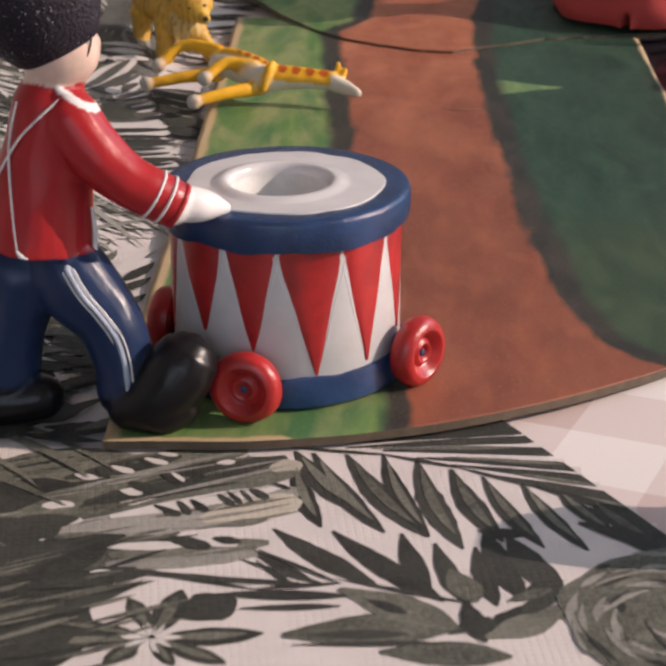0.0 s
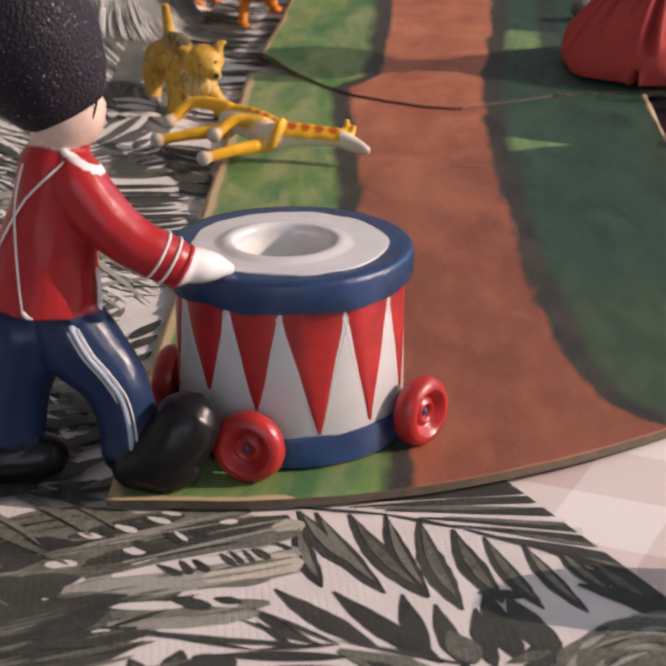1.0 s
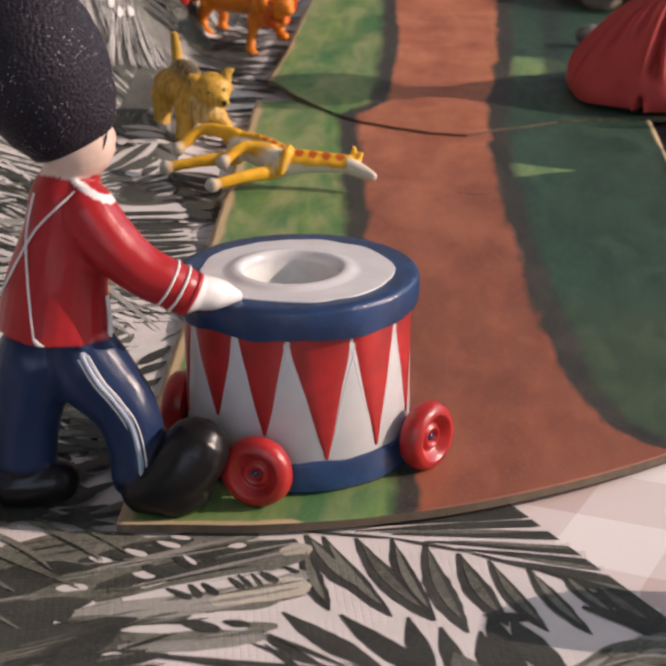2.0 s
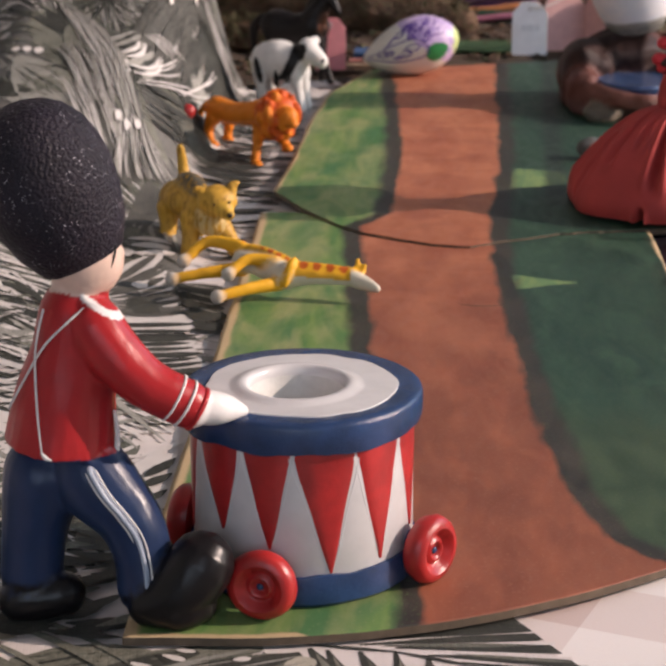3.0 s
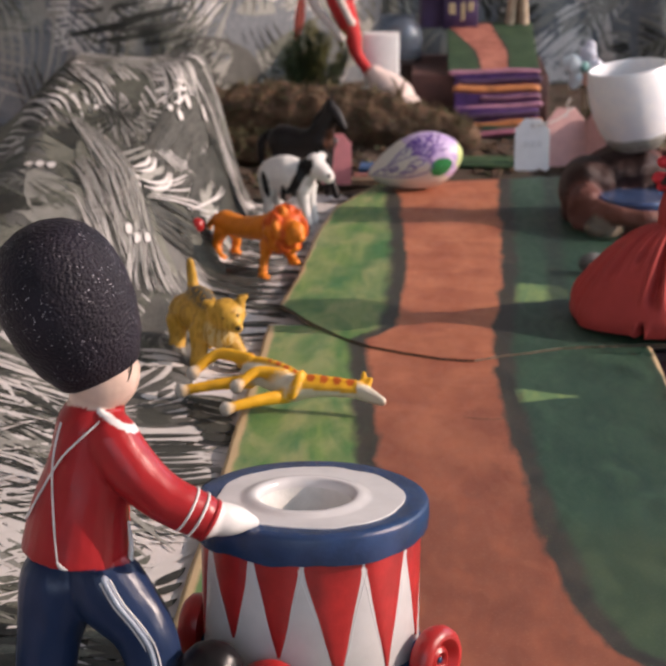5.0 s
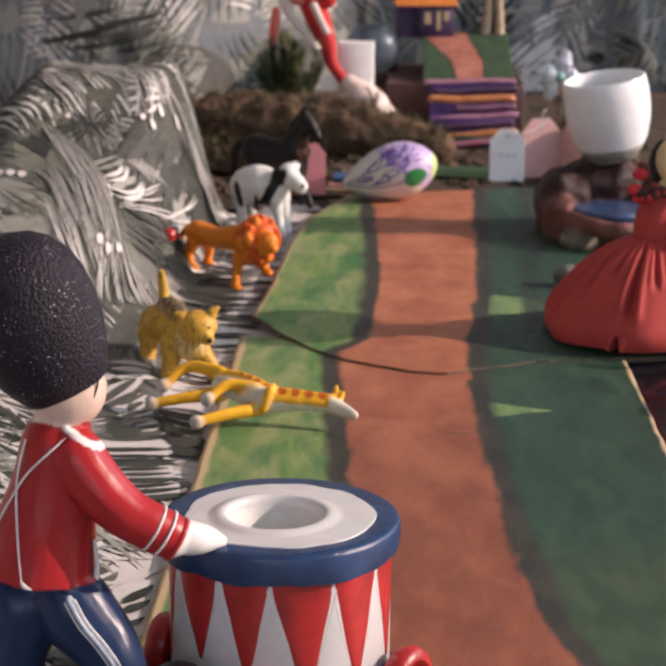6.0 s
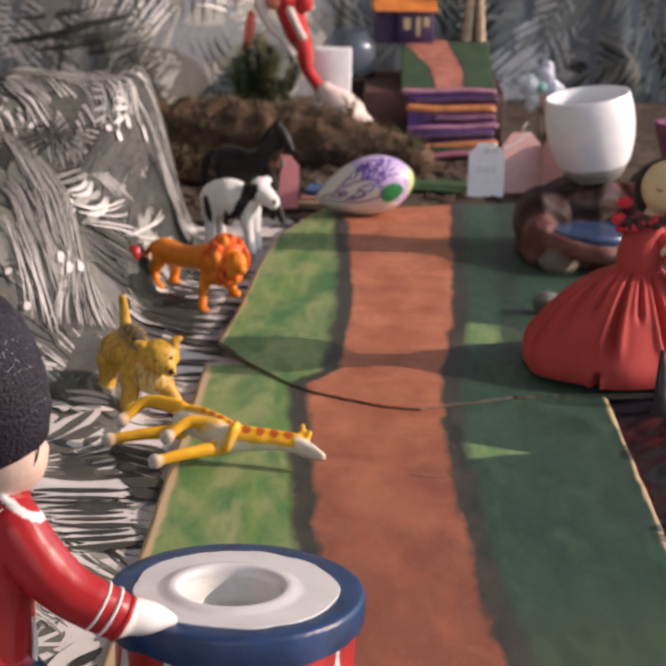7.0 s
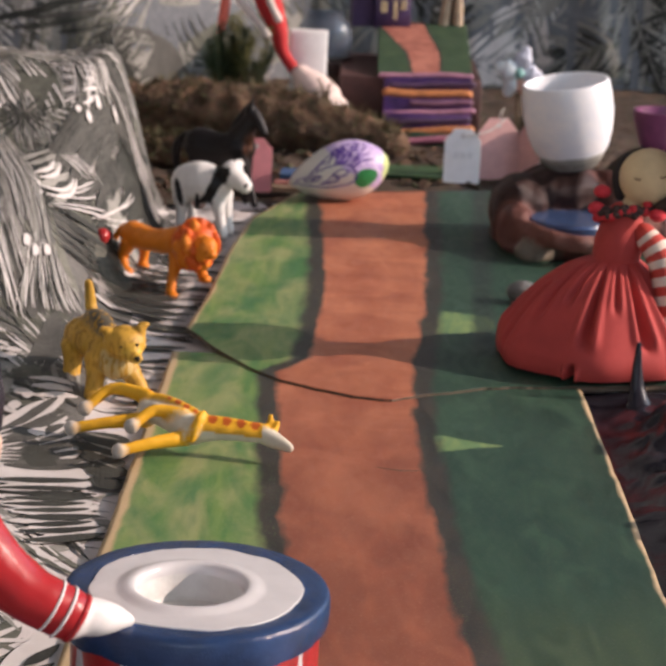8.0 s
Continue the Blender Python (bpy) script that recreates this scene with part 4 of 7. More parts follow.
    for rows, lift in ((broad, 0.09), (light, 0.20), (dark, 0.24)):
        for i, row in enumerate(rows):
            sweep(s, rng, row, keep, lift + 0.008 * i)
    # fine brush lines along the broad leaves
    for i, (a0, a1, b0, b1, n, fill, bend, slot) in enumerate(broad):
        smooth_leaf = i >= 8
        for k, (ink, many, thin) in enumerate(((0, 2, 0.14), (2, 1, 0.50), (3, 2, 0.20), (0, 2, 0.12))):
            if slot != 3 and not (smooth_leaf and k in (1, 2)) and not (slot == 0 and k != 1):
                for part_way in (0.0, 0.35):
                    c0, c1 = Vector(a0).lerp(Vector(b0), part_way), Vector(a1).lerp(Vector(b1), part_way)
                    d0, d1 = Vector(a0).lerp(Vector(b0), part_way + 0.6), Vector(a1).lerp(Vector(b1), part_way + 0.6)
                    sweep(s, rng, (c0, c1, d0, d1, n * many, thin, bend, ink), keep, 0.17 + 0.006 * k)
    for i, row in enumerate(near):
        sweep(s, rng, row, keep, 0.10 + 0.018 * i)
    # a dark star of slim leaves, and white dots in clusters
    for k in range(18):
        leaflet(s, on_hill, 0, (-18.4, 75.7), 0.35 * k, rng.uniform(1.6, 2.3) * (1 + 0.7 * abs(math.sin(0.35 * k))), 0.22, rng.uniform(-0.2, 0.2), 0.3 + 0.001 * k, keep, 8)
    for x, y in ((-14.8, 77.3), (-14.1, 77.7), (-13.8, 80.1), (-15.8, 62.0), (-15.2, 61.7), (-14.6, 62.5), (-20.2, 76.6), (-12.9, 82.8), (-18.5, 58.4), (-16.8, 55.4)):
        leaflet(s, on_hill, 3, (x, y - 0.45), 1.57, 0.9, 0.42, 0, 0.34, keep, 8, 0.5, 0.0)
    tagged(part("leaf_print", s, [INK_DARK, INK_OLIVE, INK_PALE, INK_WHITE], parent, "sweeping grey, black and white palm leaf print"), kind="stuff")


def on_sheet(x, y):
    return -62 < x < edge_x(y) - 0.05 and -34 < y < (92 + 2.5 * math.sin(x * 0.4) if x < -9 else 100)


def printed_sheet():
    s = Shape()
    s.sheet(on_hill, span(-62, 14, 0.5), span(-34, 100, 0.55), keep=lambda u, v: on_sheet(u, v))
    for i, f in enumerate(s.f):
        x, y, _ = s.v[f[0]]
        if x < -9 and y > 34 and shift((x, y), 71, 7.0) + 0.5 * shift((x, y), 72, 2.5) > -0.62:
            s.m[i] = 1
    base = tagged(part("printed_paper_sheet", s, [CLOTH, WASH], None, "white sheet printed with grey palm leaves, heaped into a slope"), category="printed sheet", kind="structure")
    front_print(base)
    leaf_print("leaf_print", on_hill, lambda u, v: on_sheet(u, v) and (u < -9.5 or v < -20.5 or u < -6.2 and v > -5), 11, (-34, 14), (-32, 10), 110, 8.5, base, lambda u, v: (5, 4, 2, 1))
    beside = lambda u, v: on_sheet(u, v) and (u < -4.5 or v > 53 and u < -3.0)
    def tones(u, v):
        k = smooth01((-8 - u) / 5.0) * smooth01((v - 30) / 30)
        return (5 - 3.0 * k, 3 - 0.3 * k, 1.0 + 2.0 * k, 2.4 + 1.4 * k)
    palm_print(on_hill, lambda u, v: beside(u, v) and v > 30, 12, (-40, -9), (30, 94), 0, 20.0, base, tones, lambda rng: rng.gauss(2.0, 0.45), 5.2, 0.6, 30, 0)
    comb_print(on_hill, lambda u, v: beside(u, v) and v > 36, 15, (-42, -9), (36, 94), base, 90, 60, lambda rng: rng.gauss(2.35, 0.28), (1.2, 2.4, 2.8, 1.0), 1.2, (0.8, 5, 2))
    slope_print(base, beside)
    comb_print(on_hill, lambda u, v: beside(u, v) and v < 46, 14, (-28, -4), (-2, 42), base, 44, 62, lambda rng: rng.choice((0.5, 0.8, 2.3, 2.6, 5.5, 5.8)) + rng.uniform(-0.25, 0.25), (2.6, 2.2, 1.6, 3.8), 1.9, (1.6, 3.5, 2.6))
    # small dark and white strokes round the animals' feet
    s, rng = Shape(), random.Random(8)
    for i in range(150):
        y = rng.uniform(40, 92)
        leaflet(s, on_hill, rng.choice((0, 0, 0, 0, 1, 3)), (rng.uniform(-9.5, -5.6), y), rng.uniform(-0.55, 0.15), rng.uniform(1.4, 3.6), rng.uniform(0.3, 0.7), 0.2, 0.06 + 0.01 * rng.random(), beside, 8)
    # dark leaf print between the figure's boots, thickened to stand for its shadow
    for i in range(46):
        leaflet(s, on_hill, rng.choice((0, 0, 0, 1)), (rng.uniform(-14.5, -6.5), rng.uniform(-6.2, 4.0)), rng.uniform(-0.5, 0.7), rng.uniform(2.0, 4.5), rng.uniform(0.5, 1.2), 0.2, 0.16 + 0.001 * i, beside, 9)
    # broad leaves on a light ground beside the drum
    near = lambda u, v: u < -3.9
    leaflet(s, on_hill, 3, (-6.1, -1.5), 1.6, 13.0, 3.2, 0.0, 0.17, near, 12, 0.4)
    for k in range(7):
        x, y = -5.9 + 0.06 * k + rng.uniform(-0.15, 0.15), -0.6 + 1.75 * k
        leaflet(s, on_hill, 0 if k % 3 else 1, (x, y + 0.6), -0.95 + rng.uniform(-0.15, 0.15), rng.uniform(1.6, 2.2), rng.uniform(0.6, 0.85), 0.25, 0.24, near, 8)
        leaflet(s, on_hill, 0, (x - 0.25, y + 0.9), -2.1 + rng.uniform(-0.2, 0.2), rng.uniform(1.7, 2.4), rng.uniform(0.55, 0.8), -0.25, 0.24, near, 8)
    tagged(part("leaf_print", s, [INK_DARK, INK_MID, INK_PALE, INK_WHITE], base, "dark striped leaf print, with leaves standing in for the figurine's shadow"), kind="stuff")
    c = Shape()
    c.sheet(curtain, span(-95, 47, 1.5), span(-1, 46, 1.5), slot=0)
    back = tagged(part("backdrop", c, CURTAIN_SHADE_WASH, None, "leaf-printed sheet hanging in folds behind the toys"), category="backdrop", kind="structure")
    on_cloth = lambda u, v: -94 < u < 46.5 and -0.5 < v < 45
    any_way = lambda rng: rng.uniform(0, 6.28)
    comb_print(curtain, lambda u, v: on_cloth(u, v) and u < 4, 13, (-60, 4), (0, 34), back, 50, 110, any_way, (1.0, 2.4, 2.4, 1.8), 1.35, (0.3, 2, 5))
    s = Shape()
    for u, v, a, long, wide, slot in ((-20.5, 8.6, -0.75, 8.4, 4.2, 1), (-21.6, 8.2, -1.1, 6.6, 1.2, 0), (-31.0, 8.4, 0.1, 9.0, 0.7, 0), (-29.5, 9.6, 0.05, 8.0, 0.6, 1), (-34.0, 9.0, 0.15, 9.0, 0.8, 0), (-28.0, 10.8, 0.12, 7.0, 0.7, 0), (-27.0, 8.0, 0.1, 6.0, 0.5, 0), (-33.0, 11.4, 0.1, 8.0, 0.6, 1)):
        leaflet(s, curtain, slot, (u, v), a, long, wide, 0.15, 0.14, on_cloth, 14, 0.6)
    tagged(part("leaf_print", s, [INK_DARK, INK_OLIVE], back, "smooth dark leaves"), kind="stuff")
    palm_print(curtain, lambda u, v: on_cloth(u, v) and u > -2, 18, (0, 45), (-2, 36), 44, 15.0, back, lambda u, v: (1.8, 1.6, 3, 1.5), any_way, 5.0, 0.62)


printed_sheet()


# ---- painted boards ----
def lane_edges(y):
    """Where the lane's sides run."""
    ys = (-7, -3.5, 0, 1, 2.6, 6, 9.6, 13.3, 18.3, 25, 34, 41, 48.5, 51, 58, 69, 82, 96, 104)
    xl = (4.0, 4.3, 3.9, 3.8, 3.6, 3.2, 2.9, 2.6, 2.2, 1.6, 1.1, 0.7, 0.2, 2.1, 2.25, 2.4, 2.05, 1.5, 1.2)
    xr = (18.8, 17.1, 14.2, 13.0, 11.75, 10.9, 10.4, 10.05, 9.7, 9.25, 8.95, 8.75, 8.8, 8.95, 9.45, 10.05, 10.45, 10.65, 10.9)
    return float(np.interp(y, ys, xl)), float(np.interp(y, ys, xr))


def painted_card(name, side_l, side_r, front, back, height, label, rim, nu, nv):
    """A thick painted card whose grid follows its cut edges."""
    s = Shape()
    def place(u, v):
        y = front(0.0) + (back(0.0) - front(0.0)) * v
        x = side_l(y) + (side_r(y) - side_l(y)) * u
        y = front(x) + (back(x) - front(x)) * v
        x = side_l(y) + (side_r(y) - side_l(y)) * u
        return (x, y, height(x, y))
    s.sheet(place, span(0, 1, 1 / nu), span(0, 1, 1 / nv))
    top = s.mesh(name, [BOARD, CARD])
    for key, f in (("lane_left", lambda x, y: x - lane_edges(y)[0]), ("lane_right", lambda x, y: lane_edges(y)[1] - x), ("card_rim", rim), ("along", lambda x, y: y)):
        layer = top.attributes.new(key, "FLOAT", "POINT")
        layer.data.foreach_set("value", [f(x, y) for x, y, _ in s.v])
    bm = bmesh.new()
    bm.from_mesh(top)
    out = bmesh.ops.extrude_face_region(bm, geom=bm.faces[:])
    lower = [g for g in out["geom"] if isinstance(g, bmesh.types.BMVert)]
    bmesh.ops.translate(bm, verts=lower, vec=(0, 0, -0.3 * CM))
    bmesh.ops.recalc_face_normals(bm, faces=bm.faces[:])
    for f in bm.faces:
        f.smooth = f.normal.z > 0.5
        f.material_index = 0 if f.normal.z > 0.5 else 1
    bm.to_mesh(top)
    bm.free()
    return tagged(new(name, top), label, "painted board", "painted boards of the lane")


def near_left(y):
    return -5.65 + 0.07 * shift((y, 1), 6, 3.0)


def near_right(y):
    return 18.15 - 0.014 * (y - 30) + 0.10 * shift((y, 0), 5, 3.0)


def near_front(x):
    return -6.42 + 0.0244 * max(0.0, x + 2.5) ** 2 + 0.05 * shift((x, 0), 6, 2.0)


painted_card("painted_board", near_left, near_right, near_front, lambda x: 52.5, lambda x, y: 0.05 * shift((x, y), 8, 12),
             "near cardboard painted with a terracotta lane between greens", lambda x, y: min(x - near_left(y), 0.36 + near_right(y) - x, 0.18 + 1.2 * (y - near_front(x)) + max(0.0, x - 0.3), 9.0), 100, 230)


def seam(x):
    """The torn near edge of the far board."""
    return float(np.interp(x, (-6, -3.3, -0.5, 0.8, 2.9, 5.3, 7.1, 8.8, 10.8, 12.5, 14.9, 17.6, 31), (57.4, 52.6, 48.8, 47.2, 45.8, 44.5, 44.1, 45.3, 46.2, 47.2, 47.7, 48.2, 51.0))) + 0.16 * shift((x, 2), 7, 1.5) + 0.10 * shift((x, 5), 8, 0.4)


def far_left(y):
    return float(np.interp(y, (50, 57, 64, 80, 91, 95.5, 112), (-5.5, -5.15, -4.7, -4.05, -3.1, -1.7, 3.0))) + 0.07 * shift((y, 4), 6, 3.0)


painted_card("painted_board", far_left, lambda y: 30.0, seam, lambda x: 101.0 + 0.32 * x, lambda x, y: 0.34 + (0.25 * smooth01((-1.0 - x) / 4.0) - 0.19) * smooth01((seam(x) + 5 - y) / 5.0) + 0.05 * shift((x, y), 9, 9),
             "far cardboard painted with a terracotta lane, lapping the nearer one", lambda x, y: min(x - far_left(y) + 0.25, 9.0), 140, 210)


crease = Shape()
crease.tube([(6.3, 33.0, 0.0), (7.5, 32.6, 0.01), (9.2, 32.9, 0.0)], [0.03, 0.06, 0.03], 6, flat=0.5)
part("crease", crease, CARD, bpy.data.objects["painted_board"], "thin crease torn into the card")


# ---- unseen arched card, added to cast the shade on the sheet's corner ----
s = Shape()
s.slab([(-2.1, 0), (2.2, 0), (2.3, 4.4), (2.0, 5.6), (1.3, 6.4), (0.3, 6.9), (-0.5, 7.0), (-1.3, 6.6), (-1.9, 5.4), (-2.1, 4.0)], -0.15, 0.15, 0.05, pose(0, 0, 0, 90, 0, 90))
arch = part("shade_card", s, varied("brown card board", (0.34, 0.24, 0.15), 0.8, 0.2, 60.0), None, "unseen arched card added beside the sheet to shade its corner")
arch.location = Vector((20.6, -11.9, -0.55)) * CM
tagged(arch, category="card")


# ---- drum on wheels ----
def drum():
    d = thing("toy_drum", "round red, white and blue drum candle holder on red wheels", "toy drum", (0.14, 0, 0))
    R = 3.99
    s = Shape()
    s.lathe([(0, 0.12), (R - 0.15, 0.12), (R, 0.3), (R, 6.0), (R - 0.3, 6.0), (R - 0.3, 4.9), (0, 4.9)], 96)
    body = part("body", s, WHITE_GLAZE, d, "white glazed drum wall")
    # lower blue hoop
    s = Shape()
    s.lathe([(R - 0.3, 0.06), (R - 0.02, 0.04), (R + 0.14, 0.2), (R + 0.17, 1.0), (R + 0.12, 1.22), (R - 0.3, 1.26)], 96, capped=False)
    hoop = part("lower_hoop", s, BLUE, d, "royal blue lower hoop")
    for v in hoop.data.vertices:
        a = math.atan2(v.co.y, v.co.x)
        p = (math.cos(a) * 4, math.sin(a) * 4)
        k = 1 + 0.008 * shift(p, 12, 1.3)
        v.co.x, v.co.y = v.co.x * k, v.co.y * k
        if v.co.z > 0.009:
            v.co.z += 0.0014 * shift(p, 13, 1.8) + 0.0005 * shift(p, 14, 0.5)
    # red triangles, slightly proud, pointing down: where their upper corners meet, and where the tips lean and end
    n = 12
    TOPS = (-91.6, -59.2, -29.9, 1, 31, 61, 91, 121, 151, 181, 207, 241.8)
    LEAN = (2.8, 0.3, -0.6, 1, -1, 0, 1, -1, 0, 1, 5, 1.5)
    for k in range(n):
        left, right = TOPS[k], TOPS[(k + 1) % n] + (360 if k == n - 1 else 0)
        a0, half = radians((left + right) / 2), radians((right - left) / 2) * 1.13
        s, rows = Shape(), 18
        tip = (1.3, 1.45, 2.0, 1.9, 1.5, 1.6, 1.8, 1.5, 1.7, 1.9, 2.6, 2.2)[k]
        lean = radians(LEAN[k])
        verts = []
        for j in range(rows + 1):
            t = j / rows
            w = half * (1 - t) ** 0.95 * (1 + 0.05 * math.sin(4 * t + k) + 0.04 * math.sin(9 * t + 2.3 * k)) + 0.014
            for i in range(7):
                a = a0 + lean * t + w * (i / 3 - 1)
                r = R + 0.055 * (1 - abs(i / 3 - 1) ** 4) - (0.03 if i in (0, 6) else 0)
                verts.append((r * math.cos(a), r * math.sin(a), 6.0 - t * (6.0 - tip)))
        faces = [(j * 7 + i, j * 7 + i + 7, j * 7 + i + 8, j * 7 + i + 1) for j in range(rows) for i in range(6)]
        s.add(verts, faces)
        # raised beads of glaze along both slanting edges
        for i in (0, 6):
            edge = [Vector(verts[j * 7 + i]) for j in range(1, rows + 1, 2)]
            s.tube([p + Vector((p.x, p.y, 0)).normalized() * 0.015 for p in edge], [0.028 + 0.012 * shift((k, j), i, 1.0) for j in range(len(edge))], 6, slot=1, steps=2)
        part("painted_triangle", s, [RED, WHITE_GLAZE], body)
    # blue rim, white head and candle hole
    s = Shape()
    s.lathe([(R - 0.1, 5.72), (R + 0.12, 5.68), (R + 0.26, 5.74), (R + 0.31, 5.9), (R + 0.34, 6.3), (R + 0.33, 6.68), (R + 0.28, 6.82), (R + 0.18, 6.88), (R - 0.1, 6.9), (3.45, 6.9), (3.3, 6.7)], 96, capped=False)
    rim = part("rim", s, BLUE, d, "royal blue upper rim")
    for v in rim.data.vertices:
        a = math.atan2(v.co.y, v.co.x)
        k = 1 + 0.007 * shift((math.cos(a) * 4, math.sin(a) * 4), 9, 1.6)
        v.co.x, v.co.y = v.co.x * k, v.co.y * k
        if v.co.z < 0.0605:
            v.co.z += 0.0021 * shift((math.cos(a) * 4, math.sin(a) * 4), 3, 2.2) + 0.0007 * shift((math.cos(a) * 4, math.sin(a) * 4), 6, 0.6)
    s = Shape()
    s.lathe([(3.46, 6.84), (3.42, 6.94), (3.25, 6.96), (2.5, 6.93), (2.34, 6.95), (2.2, 7.01), (2.05, 7.05), (1.92, 7.06), (1.81, 7.02), (1.74, 6.93), (1.71, 6.8), (1.70, 6.7)], 96, capped=False)
    head = part("drum_head", s, WHITE_GLAZE, d, "white head with a round candle hole")
    for v in head.data.vertices:
        r = math.hypot(v.co.x, v.co.y)
        if r > 0.032:
            a = math.atan2(v.co.y, v.co.x)
            k = 1 + 0.035 * shift((math.cos(a) * 9, math.sin(a) * 9), 4, 2.6) + 0.012 * shift((math.cos(a) * 9, math.sin(a) * 9), 5, 0.7)
            v.co.x, v.co.y = v.co.x * k, v.co.y * k - 0.0012
        # the raised ring round the hole sits a little off the middle
        else:
            v.co.x, v.co.y = v.co.x - 0.0018 * smooth01((0.032 - r) / 0.006), v.co.y - 0.0014
    # the candle hole: a straight, thinly glazed wall and a floor
    s = Shape()
    s.lathe([(1.72, 6.74), (1.70, 6.7), (1.68, 6.0), (1.55, 5.84), (0, 5.8)], 72, (-0.18, -0.14, 0), capped=False)
    part("candle_hole", s, varied("thin grey glaze", (0.60, 0.60, 0.58), 0.4, 0.16, 90.0, 700.0, 0.3, 0.001), d, "greyish hollow for the candle")
    for a, r, face in ((-103.4, 4.93, -103), (-19.0, 4.86, -36), (77, 4.6, 77), (166, 4.5, 166)):
        wheel(d, a, r, face)


def wheel(d, a, r, face):
    """A turned red wheel whose axle points away from the drum."""
    s = Shape()
    s.lathe([(0.0, -0.42), (0.85, -0.44), (1.15, -0.32), (1.27, 0.0), (1.2, 0.28), (1.04, 0.45), (0.86, 0.48), (0.7, 0.38), (0.6, 0.22), (0.52, 0.18), (0.43, 0.27), (0.35, 0.31), (0.27, 0.28), (0.2, 0.18), (0.0, 0.16)], 40)
    w = part("wheel", s, RED, d, "glossy red wheel")
    t = radians(a)
    w.matrix_local = Matrix.Translation((r * CM * math.cos(t), r * CM * math.sin(t), 1.27 * CM)) @ pose(0, 0, 0, 0, 0, face) @ pose(0, 0, 0, 0, 90, 0)
    s = Shape()
    s.lathe([(0.5, -0.9), (0.5, -0.3)], 20)
    part("axle", s, BLUE, w, "short blue axle")
    s = Shape()
    s.ball((0, 0, 0.22), (0.13, 0.13, 0.06), seg=12)
    h = part("hub", s, BLUE, w, "small blue hub pin")


drum()


# ---- guardsman figure that pushes the drum ----
RED_C, BLUE_C, WHITE_C = (0.37, 0.019, 0.023), (0.017, 0.033, 0.088), (0.74, 0.72, 0.71)
SKIN_C, BLACK_C = (0.66, 0.48, 0.40), (0.009, 0.008, 0.009)


def ring(s, at, ahead, radius, thick, colour):
    """A thin painted band round a sleeve."""
    q = Vector((0, 0, 1)).rotation_difference(Vector(ahead)).to_matrix()
    s.lathe([(radius - thick, -thick), (radius + thick * 0.4, -thick), (radius + thick * 0.7, 0), (radius + thick * 0.4, thick), (radius - thick, thick)], 28, at, q, 0, colour)


